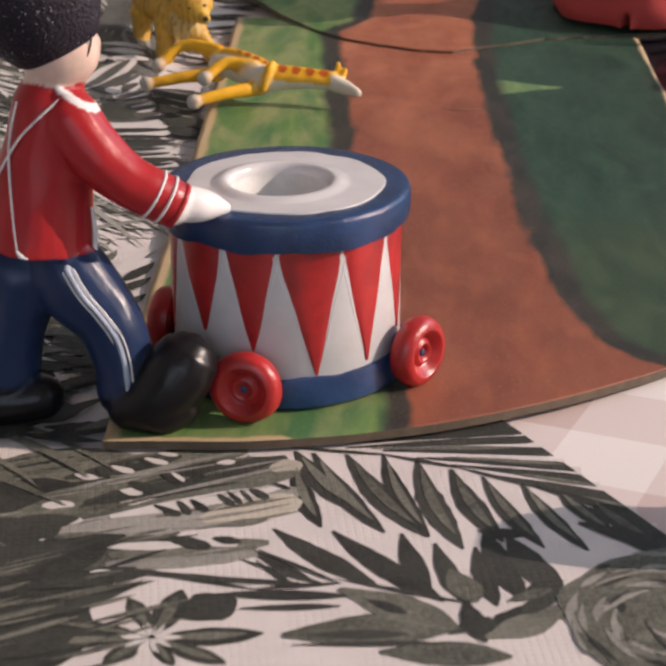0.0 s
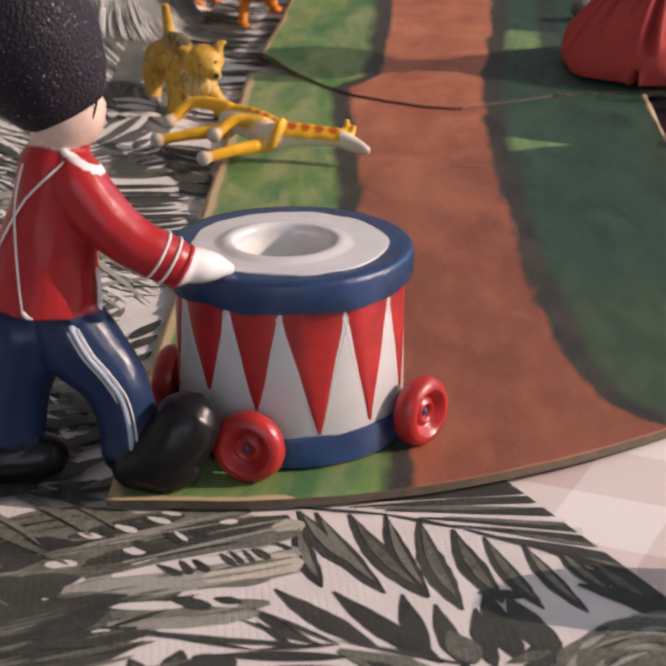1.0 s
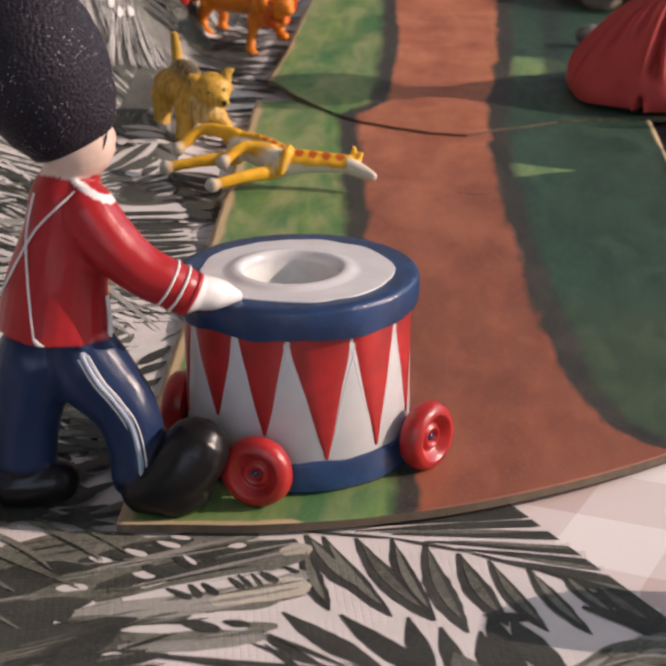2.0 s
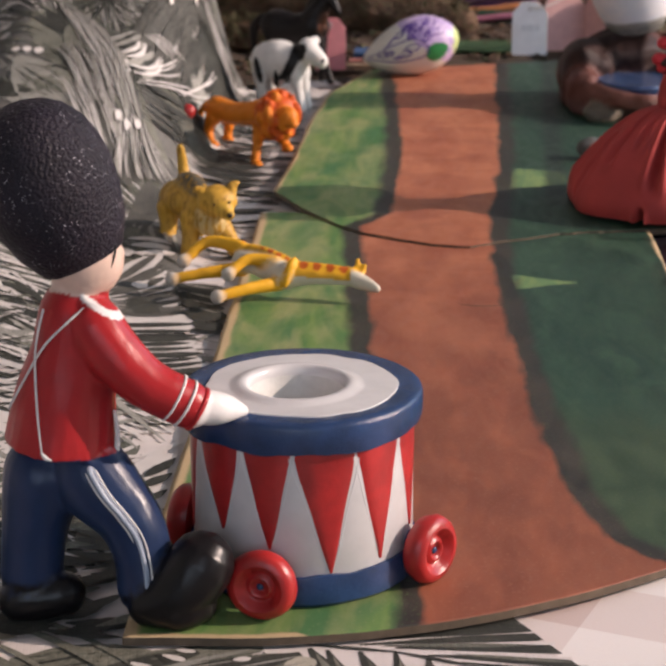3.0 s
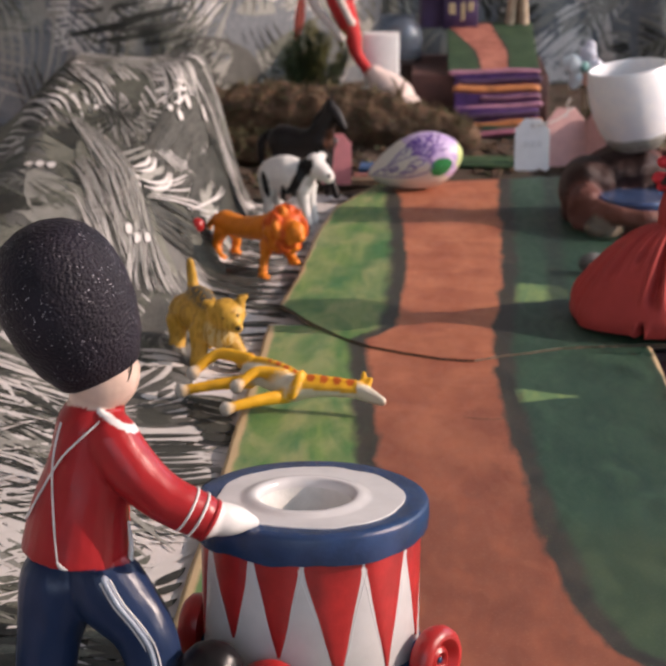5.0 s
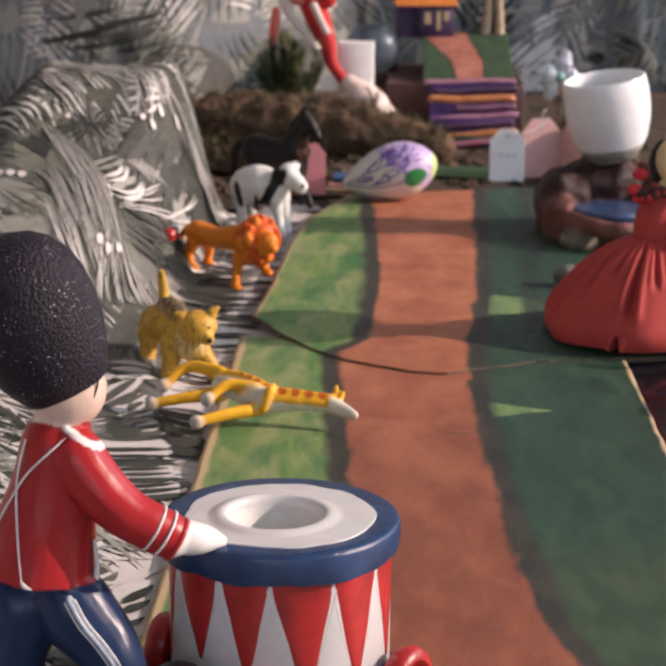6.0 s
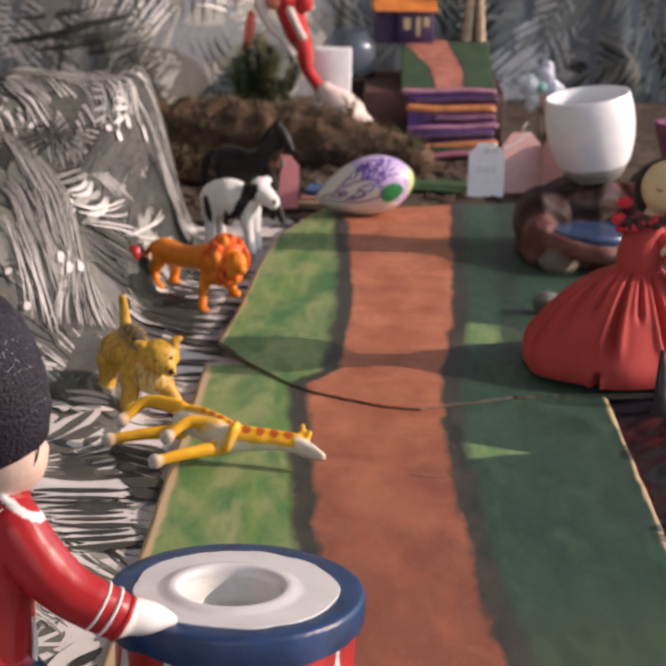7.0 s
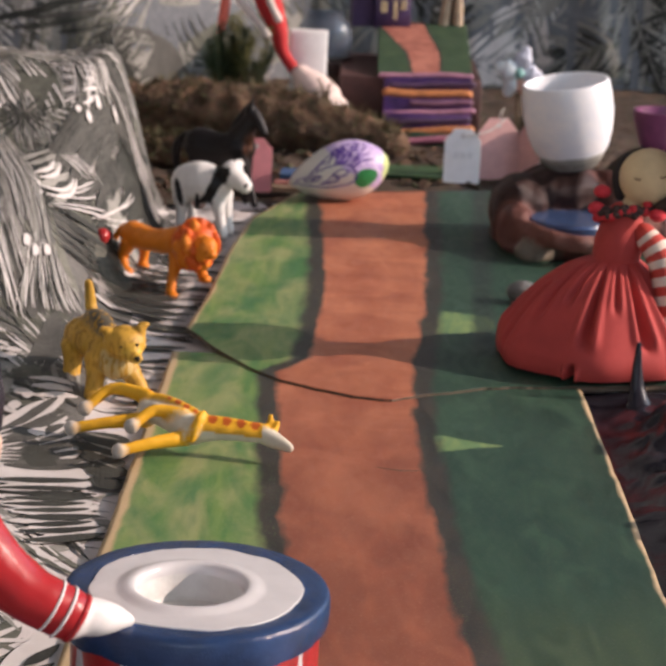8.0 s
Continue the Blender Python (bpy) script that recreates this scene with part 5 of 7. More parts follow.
def guardsman():
    s, d = Shape(), Shape()
    # coat, arms, hands
    s.tube([(-7.95, -3.4, 5.95), (-7.75, -3.4, 7.4), (-7.35, -3.4, 9.2), (-7.2, -3.4, 10.7), (-7.1, -3.4, 11.42)], [2.16, 1.95, 1.62, 1.38, 0.95], 28, colour=RED_C, flat=0.9, blunt=True)
    s.tube([(-6.5, -4.1, 10.3), (-5.9, -4.3, 9.45), (-4.8, -4.4, 8.4), (-3.4, -4.1, 7.52)], [1.0, 0.98, 0.87, 0.82], 20, colour=RED_C)
    s.tube([(-7.2, -2.4, 10.0), (-6.2, -1.8, 8.4), (-4.9, -1.5, 7.2)], [0.9, 0.85, 0.7], 18, colour=RED_C)
    s.tube([(-3.2, -4.0, 7.45), (-2.6, -3.8, 7.32), (-2.1, -3.5, 7.18), (-1.7, -3.3, 7.05)], [0.6, 0.6, 0.46, 0.24], 16, colour=WHITE_C)
    s.tube([(-4.7, -1.4, 7.1), (-4.0, -1.2, 6.75)], [0.5, 0.4], 14, colour=WHITE_C)
    # trousers and boots
    s.tube([(-7.2, -3.7, 5.6), (-6.75, -3.95, 4.75), (-5.6, -4.3, 3.5), (-5.1, -4.5, 2.2), (-5.0, -4.7, 1.1)], [1.2, 1.4, 1.14, 1.02, 1.02], 22, colour=BLUE_C)
    s.tube([(-8.3, -3.4, 5.6), (-8.55, -3.5, 4.75), (-8.95, -3.8, 2.8), (-9.1, -4.0, 1.2)], [1.2, 1.45, 1.15, 1.1], 22, colour=BLUE_C)
    s.tube([(-4.8, -5.3, 0.72), (-4.2, -5.4, 0.9), (-3.5, -5.2, 1.5), (-3.05, -5.0, 2.1)], [0.8, 0.95, 1.15, 1.18], 22, colour=BLACK_C)
    s.tube([(-4.5, -5.5, 0.5), (-3.8, -5.5, 0.6), (-3.2, -5.3, 0.75)], [0.55, 0.75, 0.72], 18, colour=BLACK_C)
    s.tube([(-9.5, -4.5, 0.45), (-8.8, -4.4, 0.5), (-7.95, -4.3, 0.62)], [0.75, 0.8, 0.78], 20, colour=BLACK_C)
    # head
    s.ball((-6.8, -3.4, 12.4), (1.28, 1.3, 1.3), colour=SKIN_C)
    s.tube([(-7.05, -3.4, 11.1), (-7.0, -3.4, 11.9)], [0.95, 1.0], 18, colour=SKIN_C)
    s.ball((-5.72, -3.1, 12.55), (0.2, 0.25, 0.2), seg=12, colour=SKIN_C)
    s.tube([(-6.75, -4.45, 11.28), (-6.35, -4.55, 11.05), (-6.12, -4.6, 10.9)], [0.11, 0.15, 0.12], 10, colour=WHITE_C)

    def back(x, z, out=0.0):
        """A point on the coat's back."""
        cx = float(np.interp(z, (5.95, 7.4, 9.2, 10.7, 11.42), (-7.95, -7.75, -7.35, -7.2, -7.1)))
        r = float(np.interp(z, (5.95, 7.4, 9.2, 10.7, 11.42), (2.12, 1.95, 1.68, 1.46, 1.08)))
        return (x, -3.4 - math.sqrt(max(0.05, r * r - (x - cx) ** 2)) - out, z)

    def trim(x, y, z):
        """The coat's clean lower hem, the cuffs and the tops of the boots."""
        p = Vector((x, y, z))
        if (p - Vector((-3.12, -4.05, 7.36))).length < 1.15:
            return WHITE_C if (p - Vector((-3.12, -4.05, 7.36))).dot(Vector((1.15, 0.2, -0.7)).normalized()) > 0.04 else RED_C
        if 10.6 < z < 12.3 and x < -5.0:
            if y < -3.9 and -6.85 < x and z < 11.55 and abs(z - 11.2 - 0.55 * (-6.5 - x)) < 0.1:
                return WHITE_C
            return RED_C if z < 11.42 + 0.06 * shift((x, y), 3, 0.5) else SKIN_C
        if 4.6 < z < 7.2 and x < -5.2:
            return RED_C if z > 5.84 + 0.07 * (-5.9 - x) else BLUE_C
        return None

    for line in (((-6.75, 11.05), (-7.3, 10.6), (-8.0, 9.9), (-8.45, 9.25)), ((-8.15, 10.9), (-8.35, 10.1), (-8.45, 9.25), (-8.38, 8.0), (-8.3, 7.0), (-8.22, 6.25)), ((-8.45, 9.25), (-9.0, 8.3), (-9.5, 7.4))):
        d.tube([back(x, z, 0.0) for x, z in line], [0.042] * len(line), 8, colour=WHITE_C)
    d.tube([back(-8.22, 6.25), back(-8.1, 6.1), back(-7.9, 6.02)], [0.06, 0.09, 0.04], 8, colour=WHITE_C)
    d.tube([(-5.98, -3.9, 7.2), (-5.92, -3.9, 6.4), (-5.95, -4.0, 5.75)], [0.06, 0.09, 0.1], 8, colour=WHITE_C)
    # bands on the sleeve
    ahead = Vector((1.15, 0.2, -0.7)).normalized()
    for k in (0.0, 0.42):
        ring(d, Vector((-3.9, -4.22, 7.83)) + ahead * k, ahead, 0.845, 0.042, WHITE_C)
    ring(d, Vector((-3.16, -4.06, 7.38)), ahead, 0.76, 0.08, RED_C)
    # trouser stripe: pale with a darker core
    stripe = [(-6.6, -5.42, 5.6), (-6.15, -5.52, 4.8), (-5.6, -5.46, 4.05), (-5.13, -5.34, 3.2), (-4.9, -5.38, 2.3), (-4.8, -5.54, 1.5), (-4.72, -5.7, 0.95)]
    d.tube(stripe, [0.2] * 7, 10, colour=(0.36, 0.41, 0.50), flat=0.55)
    for o in (-0.17, 0.17):
        d.tube([(x + o, y - 0.08, z + o * 0.4) for x, y, z in stripe], [0.034] * 7, 8, colour=WHITE_C)
    # chin strap
    d.tube([(-5.72, -4.0, 13.35), (-5.72, -4.1, 12.75), (-5.95, -4.25, 12.2), (-6.35, -4.35, 11.8)], [0.035] * 4, 8, colour=BLACK_C)
    # fur cap
    q = Euler((radians(4), radians(-23), 0)).to_matrix()
    d.lathe([(0.02, -3.2), (0.9, -3.12), (1.5, -2.72), (1.95, -1.9), (2.25, -0.8), (2.34, 0.2), (2.26, 1.0), (2.06, 1.65), (1.7, 2.22), (1.2, 2.62), (0.62, 2.84), (0.02, 2.9)], 72, (-7.98, -3.45, 14.95), q, 1, BLACK_C)
    ob = moulded("guardsman_figurine", s, [FIGURE, FUR_CAP], 0.085, (-7.0, -4.2, -0.3), 4, d, trim)
    tagged(ob, "painted guardsman figurine in red coat and black cap beside the drum", "figurine")


guardsman()


# ---- toy animals ----
def giraffe():
    s = Shape()
    Y, W, O = (0.80, 0.42, 0.025), (0.70, 0.64, 0.52), (0.55, 0.12, 0.02)
    s.tube([(-5.3, 36.6, 1.35), (-4.5, 35.7, 1.4), (-3.3, 34.3, 1.3), (-2.5, 33.4, 1.1)], [0.56, 0.58, 0.70, 0.66], 20, colour=W)
    s.tube([(-5.4, 37.2, 1.75), (-4.4, 36.5, 1.85), (-3.0, 34.9, 1.7), (-2.2, 33.9, 1.45)], [0.42, 0.42, 0.44, 0.4], 18, colour=Y)
    s.tube([(-2.6, 33.3, 1.15), (-1.2, 33.1, 1.25), (0.3, 32.9, 1.2), (1.2, 32.8, 1.15)], [0.62, 0.46, 0.38, 0.34], 16, colour=W)
    s.tube([(-2.2, 33.5, 1.55), (-0.8, 33.3, 1.58), (1.1, 33.05, 1.45)], [0.44, 0.36, 0.30], 12, colour=Y)
    s.tube([(1.0, 32.9, 1.2), (1.7, 32.5, 1.05), (2.5, 31.9, 0.85)], [0.42, 0.42, 0.24], 16, colour=W)
    s.tube([(1.35, 33.2, 1.4), (1.42, 33.5, 2.0)], [0.2, 0.17], 10, colour=Y)
    s.tube([(1.65, 33.0, 1.4), (1.8, 33.3, 1.75)], [0.2, 0.16], 10, colour=Y)
    for hip, knee, foot in (((-5.3, 37.0, 2.0), (-7.2, 37.6, 2.2), (-8.5, 36.9, 1.35)), ((-5.2, 36.2, 1.0), (-7.2, 35.6, 0.9), (-9.0, 35.2, 0.65)),
                            ((-3.2, 34.2, 1.7), (-4.7, 34.2, 1.9), (-5.7, 33.3, 1.35)), ((-2.9, 33.2, 0.85), (-4.7, 31.8, 0.8), (-6.1, 30.9, 0.6))):
        s.tube([hip, knee, foot], [0.42, 0.32, 0.29], 14, colour=Y)
        last = (Vector(foot) - Vector(knee)).normalized()
        s.ball(Vector(foot) + last * 0.15, (0.42, 0.44, 0.40), seg=14, colour=(0.52, 0.48, 0.43))
    s.tube([(-2.6, 32.6, 0.9), (-2.3, 32.9, 1.8), (-2.1, 33.6, 2.0)], [0.2, 0.24, 0.2], 10, colour=Y)
    rng = random.Random(5)
    spots = [(-5.2 + 3.0 * t + rng.uniform(-0.1, 0.1), 37.0 - 3.4 * t, 2.55 - 0.5 * t) for t in (0.05, 0.2, 0.36, 0.52, 0.7, 0.86)] + [(-1.6 + 0.75 * k, 33.1 - 0.08 * k, 1.85 - 0.05 * k) for k in range(4)]

    def paint(x, y, z):
        for p in spots:
            if (x - p[0]) ** 2 + 0.6 * (y - p[1]) ** 2 + (z - p[2]) ** 2 < 0.055:
                return O
        if -2.35 < x < 0.62 and z > 1.2 - 0.06 * x:
            return Y
        return None
    lay = Matrix.Translation((-0.35, 36.1, -0.02)) @ Matrix.Diagonal((0.95, 0.72, 1.04, 1)) @ Matrix.Translation((0.0, -36.5, 0.0))
    s.moved(lay)
    spots = [tuple(lay @ Vector(p)) for p in spots]
    tagged(moulded("giraffe_toy", s, [PLASTIC], 0.09, (-2.5, 34, 0.1), 4, None, paint), "yellow and white plastic giraffe lying on its side", "toy animal", "plastic animals beside the lane")


def cub():
    s = Shape()
    Y, P, G = (0.54, 0.31, 0.045), (0.52, 0.38, 0.16), (0.10, 0.085, 0.06)
    s.tube([(-9.9, 48.2, 2.55), (-9.1, 46.9, 2.75), (-8.3, 45.6, 2.6)], [1.2, 1.2, 1.05], 22, colour=Y)
    s.tube([(-9.7, 48.6, 3.55), (-9.1, 47.0, 3.85), (-8.5, 45.7, 3.6)], [0.5, 0.62, 0.5], 14, colour=G)
    s.tube([(-9.75, 48.9, 3.6), (-9.85, 49.1, 4.5), (-9.95, 49.0, 5.6)], [0.34, 0.3, 0.22], 12, colour=Y)
    s.ball((-7.5, 44.5, 3.4), (1.08, 1.0, 1.0), colour=Y)
    s.tube([(-7.25, 44.2, 3.15), (-7.0, 43.85, 2.85), (-6.85, 43.65, 2.75)], [0.66, 0.5, 0.36], 16, colour=(0.60, 0.37, 0.05))
    s.ball((-6.70, 43.32, 2.77), (0.14, 0.12, 0.11), seg=12, colour=BLACK_C)
    for x, y, z in ((-8.3, 44.4, 4.05), (-6.7, 44.6, 4.35)):
        s.tube([(x, y, z - 0.35), (x, y, z), (x + (0.1 if x > -7.5 else -0.15), y, z + 0.08)], [0.42, 0.42, 0.34], 12, colour=Y, flat=0.6)
    s.ball((-7.9, 44.7, 2.0), (0.85, 0.8, 0.95), colour=P)
    for top, foot in (((-10.5, 47.9, 2.0), (-10.6, 47.4, 0.0)), ((-9.4, 49.2, 2.0), (-9.2, 49.2, 0.0)), ((-8.95, 45.4, 2.0), (-9.1, 44.7, 0.0)), ((-7.6, 45.4, 1.7), (-6.6, 44.8, 0.1))):
        s.tube([top, ((top[0] + foot[0]) / 2, (top[1] + foot[1]) / 2 + 0.1, 1.0), foot], [0.72, 0.5, 0.46], 14, colour=Y)
        s.ball((foot[0] + 0.1, foot[1] - 0.25, foot[2] + 0.02), (0.5, 0.55, 0.34), seg=14, colour=Y)
    d = Shape()
    for x, y, z in ((-7.55, 43.58, 3.4), (-6.85, 43.78, 3.5)):
        d.ball((x, y, z), (0.13, 0.08, 0.09), seg=10, colour=BLACK_C)

    grow = Matrix.Translation((-8.5, 43.6, -0.35)) @ Matrix.Diagonal((1.08, 1.08, 0.92, 1)) @ Matrix.Translation((8.6, -45.2, 0.35))
    s.moved(grow)
    d.moved(grow)

    def paint(x, y, z):
        if z < 3.2 and math.sin(5.2 * y + 1.2 * x + 2.4 * shift((x, z), 4, 0.8)) > 0.74 and y > 43.6:
            return (0.36, 0.19, 0.025)
        if shift((x * 2.6, y + 0.7 * z), 6, 0.42) > 0.2:
            return (0.41, 0.225, 0.03)
        return None
    tagged(moulded("lion_cub_toy", s, [PLASTIC], 0.085, (-8.6, 45.0, -0.35), 3, d, paint), "yellow plastic cub with dark back and raised tail", "toy animal", "plastic animals beside the lane")


def lion():
    s = Shape()
    O, M = (0.68, 0.20, 0.014), (0.56, 0.085, 0.010)
    s.tube([(-10.3, 73.0, 2.75), (-8.6, 71.3, 2.7), (-6.8, 69.8, 3.1)], [0.92, 0.82, 0.98], 20, colour=O)
    s.ball((-5.75, 69.0, 3.1), (1.5, 1.35, 1.6), colour=M)
    s.ball((-4.85, 67.7, 3.2), (0.72, 0.7, 0.75), colour=O)
    s.ball((-4.5, 67.2, 2.85), (0.42, 0.45, 0.36), seg=14, colour=O)
    rng = random.Random(9)
    for k in range(70):
        a, b = rng.uniform(0, 6.28), rng.uniform(-1.2, 1.4)
        s.ball((-5.65 + 1.4 * math.cos(b) * math.cos(a), 68.8 + 1.4 * math.cos(b) * math.sin(a), 3.1 + 1.5 * math.sin(b)), (0.3, 0.3, 0.4), seg=10, colour=M if k % 3 else O)
    for top, knee, foot in (((-6.9, 69.6, 2.0), (-7.1, 68.6, 1.0), (-7.2, 67.9, -0.25)), ((-6.0, 70.2, 1.8), (-5.3, 69.8, 1.0), (-5.2, 69.4, 0.65)),
                            ((-10.5, 72.6, 2.2), (-10.9, 72.9, 1.2), (-10.7, 72.3, 0.25)), ((-9.9, 73.8, 2.2), (-9.6, 74.2, 1.2), (-9.8, 74.2, 0.2))):
        s.tube([top, knee, foot], [0.62, 0.36, 0.33], 14, colour=O)
        s.ball((foot[0] + 0.2, foot[1] - 0.2, foot[2] + 0.02), (0.42, 0.42, 0.3), seg=12, colour=O)
    s.tube([(-11.0, 73.6, 3.0), (-11.6, 74.2, 2.2), (-11.7, 74.2, 1.0)], [0.3, 0.22, 0.2], 10, colour=O)
    s.moved(Matrix.Translation((-8, 70.0, -0.3)) @ Matrix.Diagonal((1, 1, 0.98, 1)) @ Matrix.Translation((8, -71, 0.3)))
    tagged(moulded("lion_toy", s, [PLASTIC], 0.09, (-8.0, 71, -0.3), 2), "orange plastic lion with a ruffled mane, standing", "toy animal", "plastic animals beside the lane")
    b = Shape()
    b.ball((0, 0, 0.55), (0.55, 0.55, 0.55), seg=20)
    o = part("bead", b, RED, None, "small shiny red bead on the printed sheet")
    o.location = Vector((-12.2, 70.6, hill(-12.2, 70.6) - 0.1)) * CM
    tagged(o, category="bead")


def cow():
    s = Shape()
    W, K = (0.72, 0.70, 0.67), (0.012, 0.011, 0.011)
    s.tube([(-8.3, 87.0, 3.5), (-7.0, 86.5, 3.75), (-5.6, 86.0, 3.55)], [1.45, 1.5, 1.3], 24, colour=W)
    s.tube([(-5.6, 86.0, 3.9), (-4.9, 85.7, 4.4), (-4.5, 85.5, 4.7)], [1.0, 0.8, 0.72], 16, colour=W)
    s.ball((-4.35, 85.3, 4.72), (0.98, 0.9, 0.92), seg=20, colour=W)
    s.tube([(-4.5, 85.3, 4.55), (-3.7, 85.0, 4.2), (-3.15, 84.8, 3.85)], [0.88, 0.76, 0.6], 18, colour=W)
    for x, y, z, ear in ((-5.35, 85.1, 4.75, K), (-3.75, 85.9, 5.35, W)):
        s.ball((x, y, z), (0.45, 0.25, 0.3), (0, 20, 0), seg=12, colour=ear)
    for top, foot in (((-8.8, 86.3, 2.8), (-8.7, 86.2, 0.0)), ((-8.0, 87.8, 2.8), (-7.9, 87.8, 0.0)), ((-5.6, 85.4, 2.8), (-5.0, 85.2, 0.0)), ((-5.0, 86.6, 2.8), (-4.6, 86.6, 0.0))):
        s.tube([top, ((top[0] + foot[0]) / 2, top[1], 1.4), foot], [0.75, 0.46, 0.45], 14, colour=W)
    s.ball((-7.2, 86.4, 2.1), (0.6, 0.6, 0.5), seg=12, colour=(0.62, 0.45, 0.40))

    def paint(x, y, z):
        if abs((x + 6.0) - 0.55 * (z - 3.4)) < 0.58 + 0.16 * shift((x, z), 2, 0.7) and 2.2 < z < 5.2:
            return K
        if (x + 8.9 + 0.25 * (z - 3)) ** 2 / 0.10 + (z - 3.0) ** 2 / 1.1 < 1:
            return K
        if (x + 7.3) ** 2 / 0.06 + (z - 2.2) ** 2 / 0.8 < 1:
            return K
        if (x + 4.7) ** 2 / 0.09 + (z - 4.72) ** 2 / 0.035 < 1 or (x + 3.05) ** 2 + (z - 3.98) ** 2 < 0.03 or (x + 5.0) ** 2 / 0.12 + (z - 4.35) ** 2 / 0.2 < 1:
            return K
        return None
    s.moved(Matrix.Translation((-5.6, 0, 0)) @ Matrix.Diagonal((0.87, 1, 1, 1)) @ Matrix.Translation((5.6, 0, 0)))
    patches = paint
    paint = lambda x, y, z: patches(-5.6 + (x + 5.6) / 0.87, y, z)
    tagged(moulded("cow_toy", s, [PLASTIC], 0.1, (-6.5, 86.3, -0.3), 3, None, paint), "white plastic cow with black patches, standing", "toy animal", "plastic animals beside the lane")


def horse():
    s = Shape()
    K, B = (0.009, 0.006, 0.006), (0.10, 0.035, 0.015)
    s.tube([(-8.9, 96.6, 5.2), (-7.2, 96.0, 5.0), (-5.5, 95.4, 5.3)], [1.55, 1.4, 1.45], 20, colour=K)
    s.tube([(-5.6, 95.4, 5.8), (-4.8, 95.0, 7.2), (-4.4, 94.8, 8.2)], [1.25, 0.85, 0.6], 16, colour=K)
    s.tube([(-4.5, 94.8, 8.5), (-3.9, 94.5, 7.8), (-3.3, 94.2, 6.8)], [0.62, 0.52, 0.34], 16, colour=K)
    for y in (94.4, 95.1):
        s.tube([(-4.5, y, 8.9), (-4.35, y, 9.7)], [0.18, 0.07], 8, colour=K)
    s.tube([(-5.2, 94.9, 5.0), (-4.5, 94.5, 6.2)], [0.5, 0.35], 10, colour=B)
    for top, foot in (((-9.3, 96.0, 4.6), (-9.2, 96.0, 0.35)), ((-8.6, 97.4, 4.6), (-8.3, 97.4, 0.35)), ((-5.4, 94.8, 4.6), (-4.0, 94.4, 0.55)), ((-5.0, 96.0, 4.6), (-4.9, 96.0, 0.55))):
        s.tube([top, ((top[0] + foot[0]) / 2 + 0.15, top[1], 2.3), foot], [0.75, 0.36, 0.34], 12, colour=K)
    s.tube([(-10.2, 97.0, 6.0), (-11.0, 97.3, 4.8), (-11.0, 97.3, 2.6)], [0.3, 0.45, 0.2], 10, colour=K)
    s.tube([(-5.9, 95.6, 7.0), (-5.2, 95.3, 8.2), (-4.7, 95.0, 9.1)], [0.4, 0.35, 0.2], 10, colour=K)
    s.moved(Matrix.Translation((0.9, 0, 0)) @ Matrix.Translation((-6, 95, 0.5)) @ Matrix.Scale(0.92, 4) @ Matrix.Translation((6, -95, -0.5)))
    tagged(moulded("horse_toy", s, [PLASTIC], 0.1, (-7, 96, 0), 3), "dark brown plastic horse standing behind the cow", "toy animal", "plastic animals beside the lane")


giraffe()
cub()
lion()
cow()
horse()


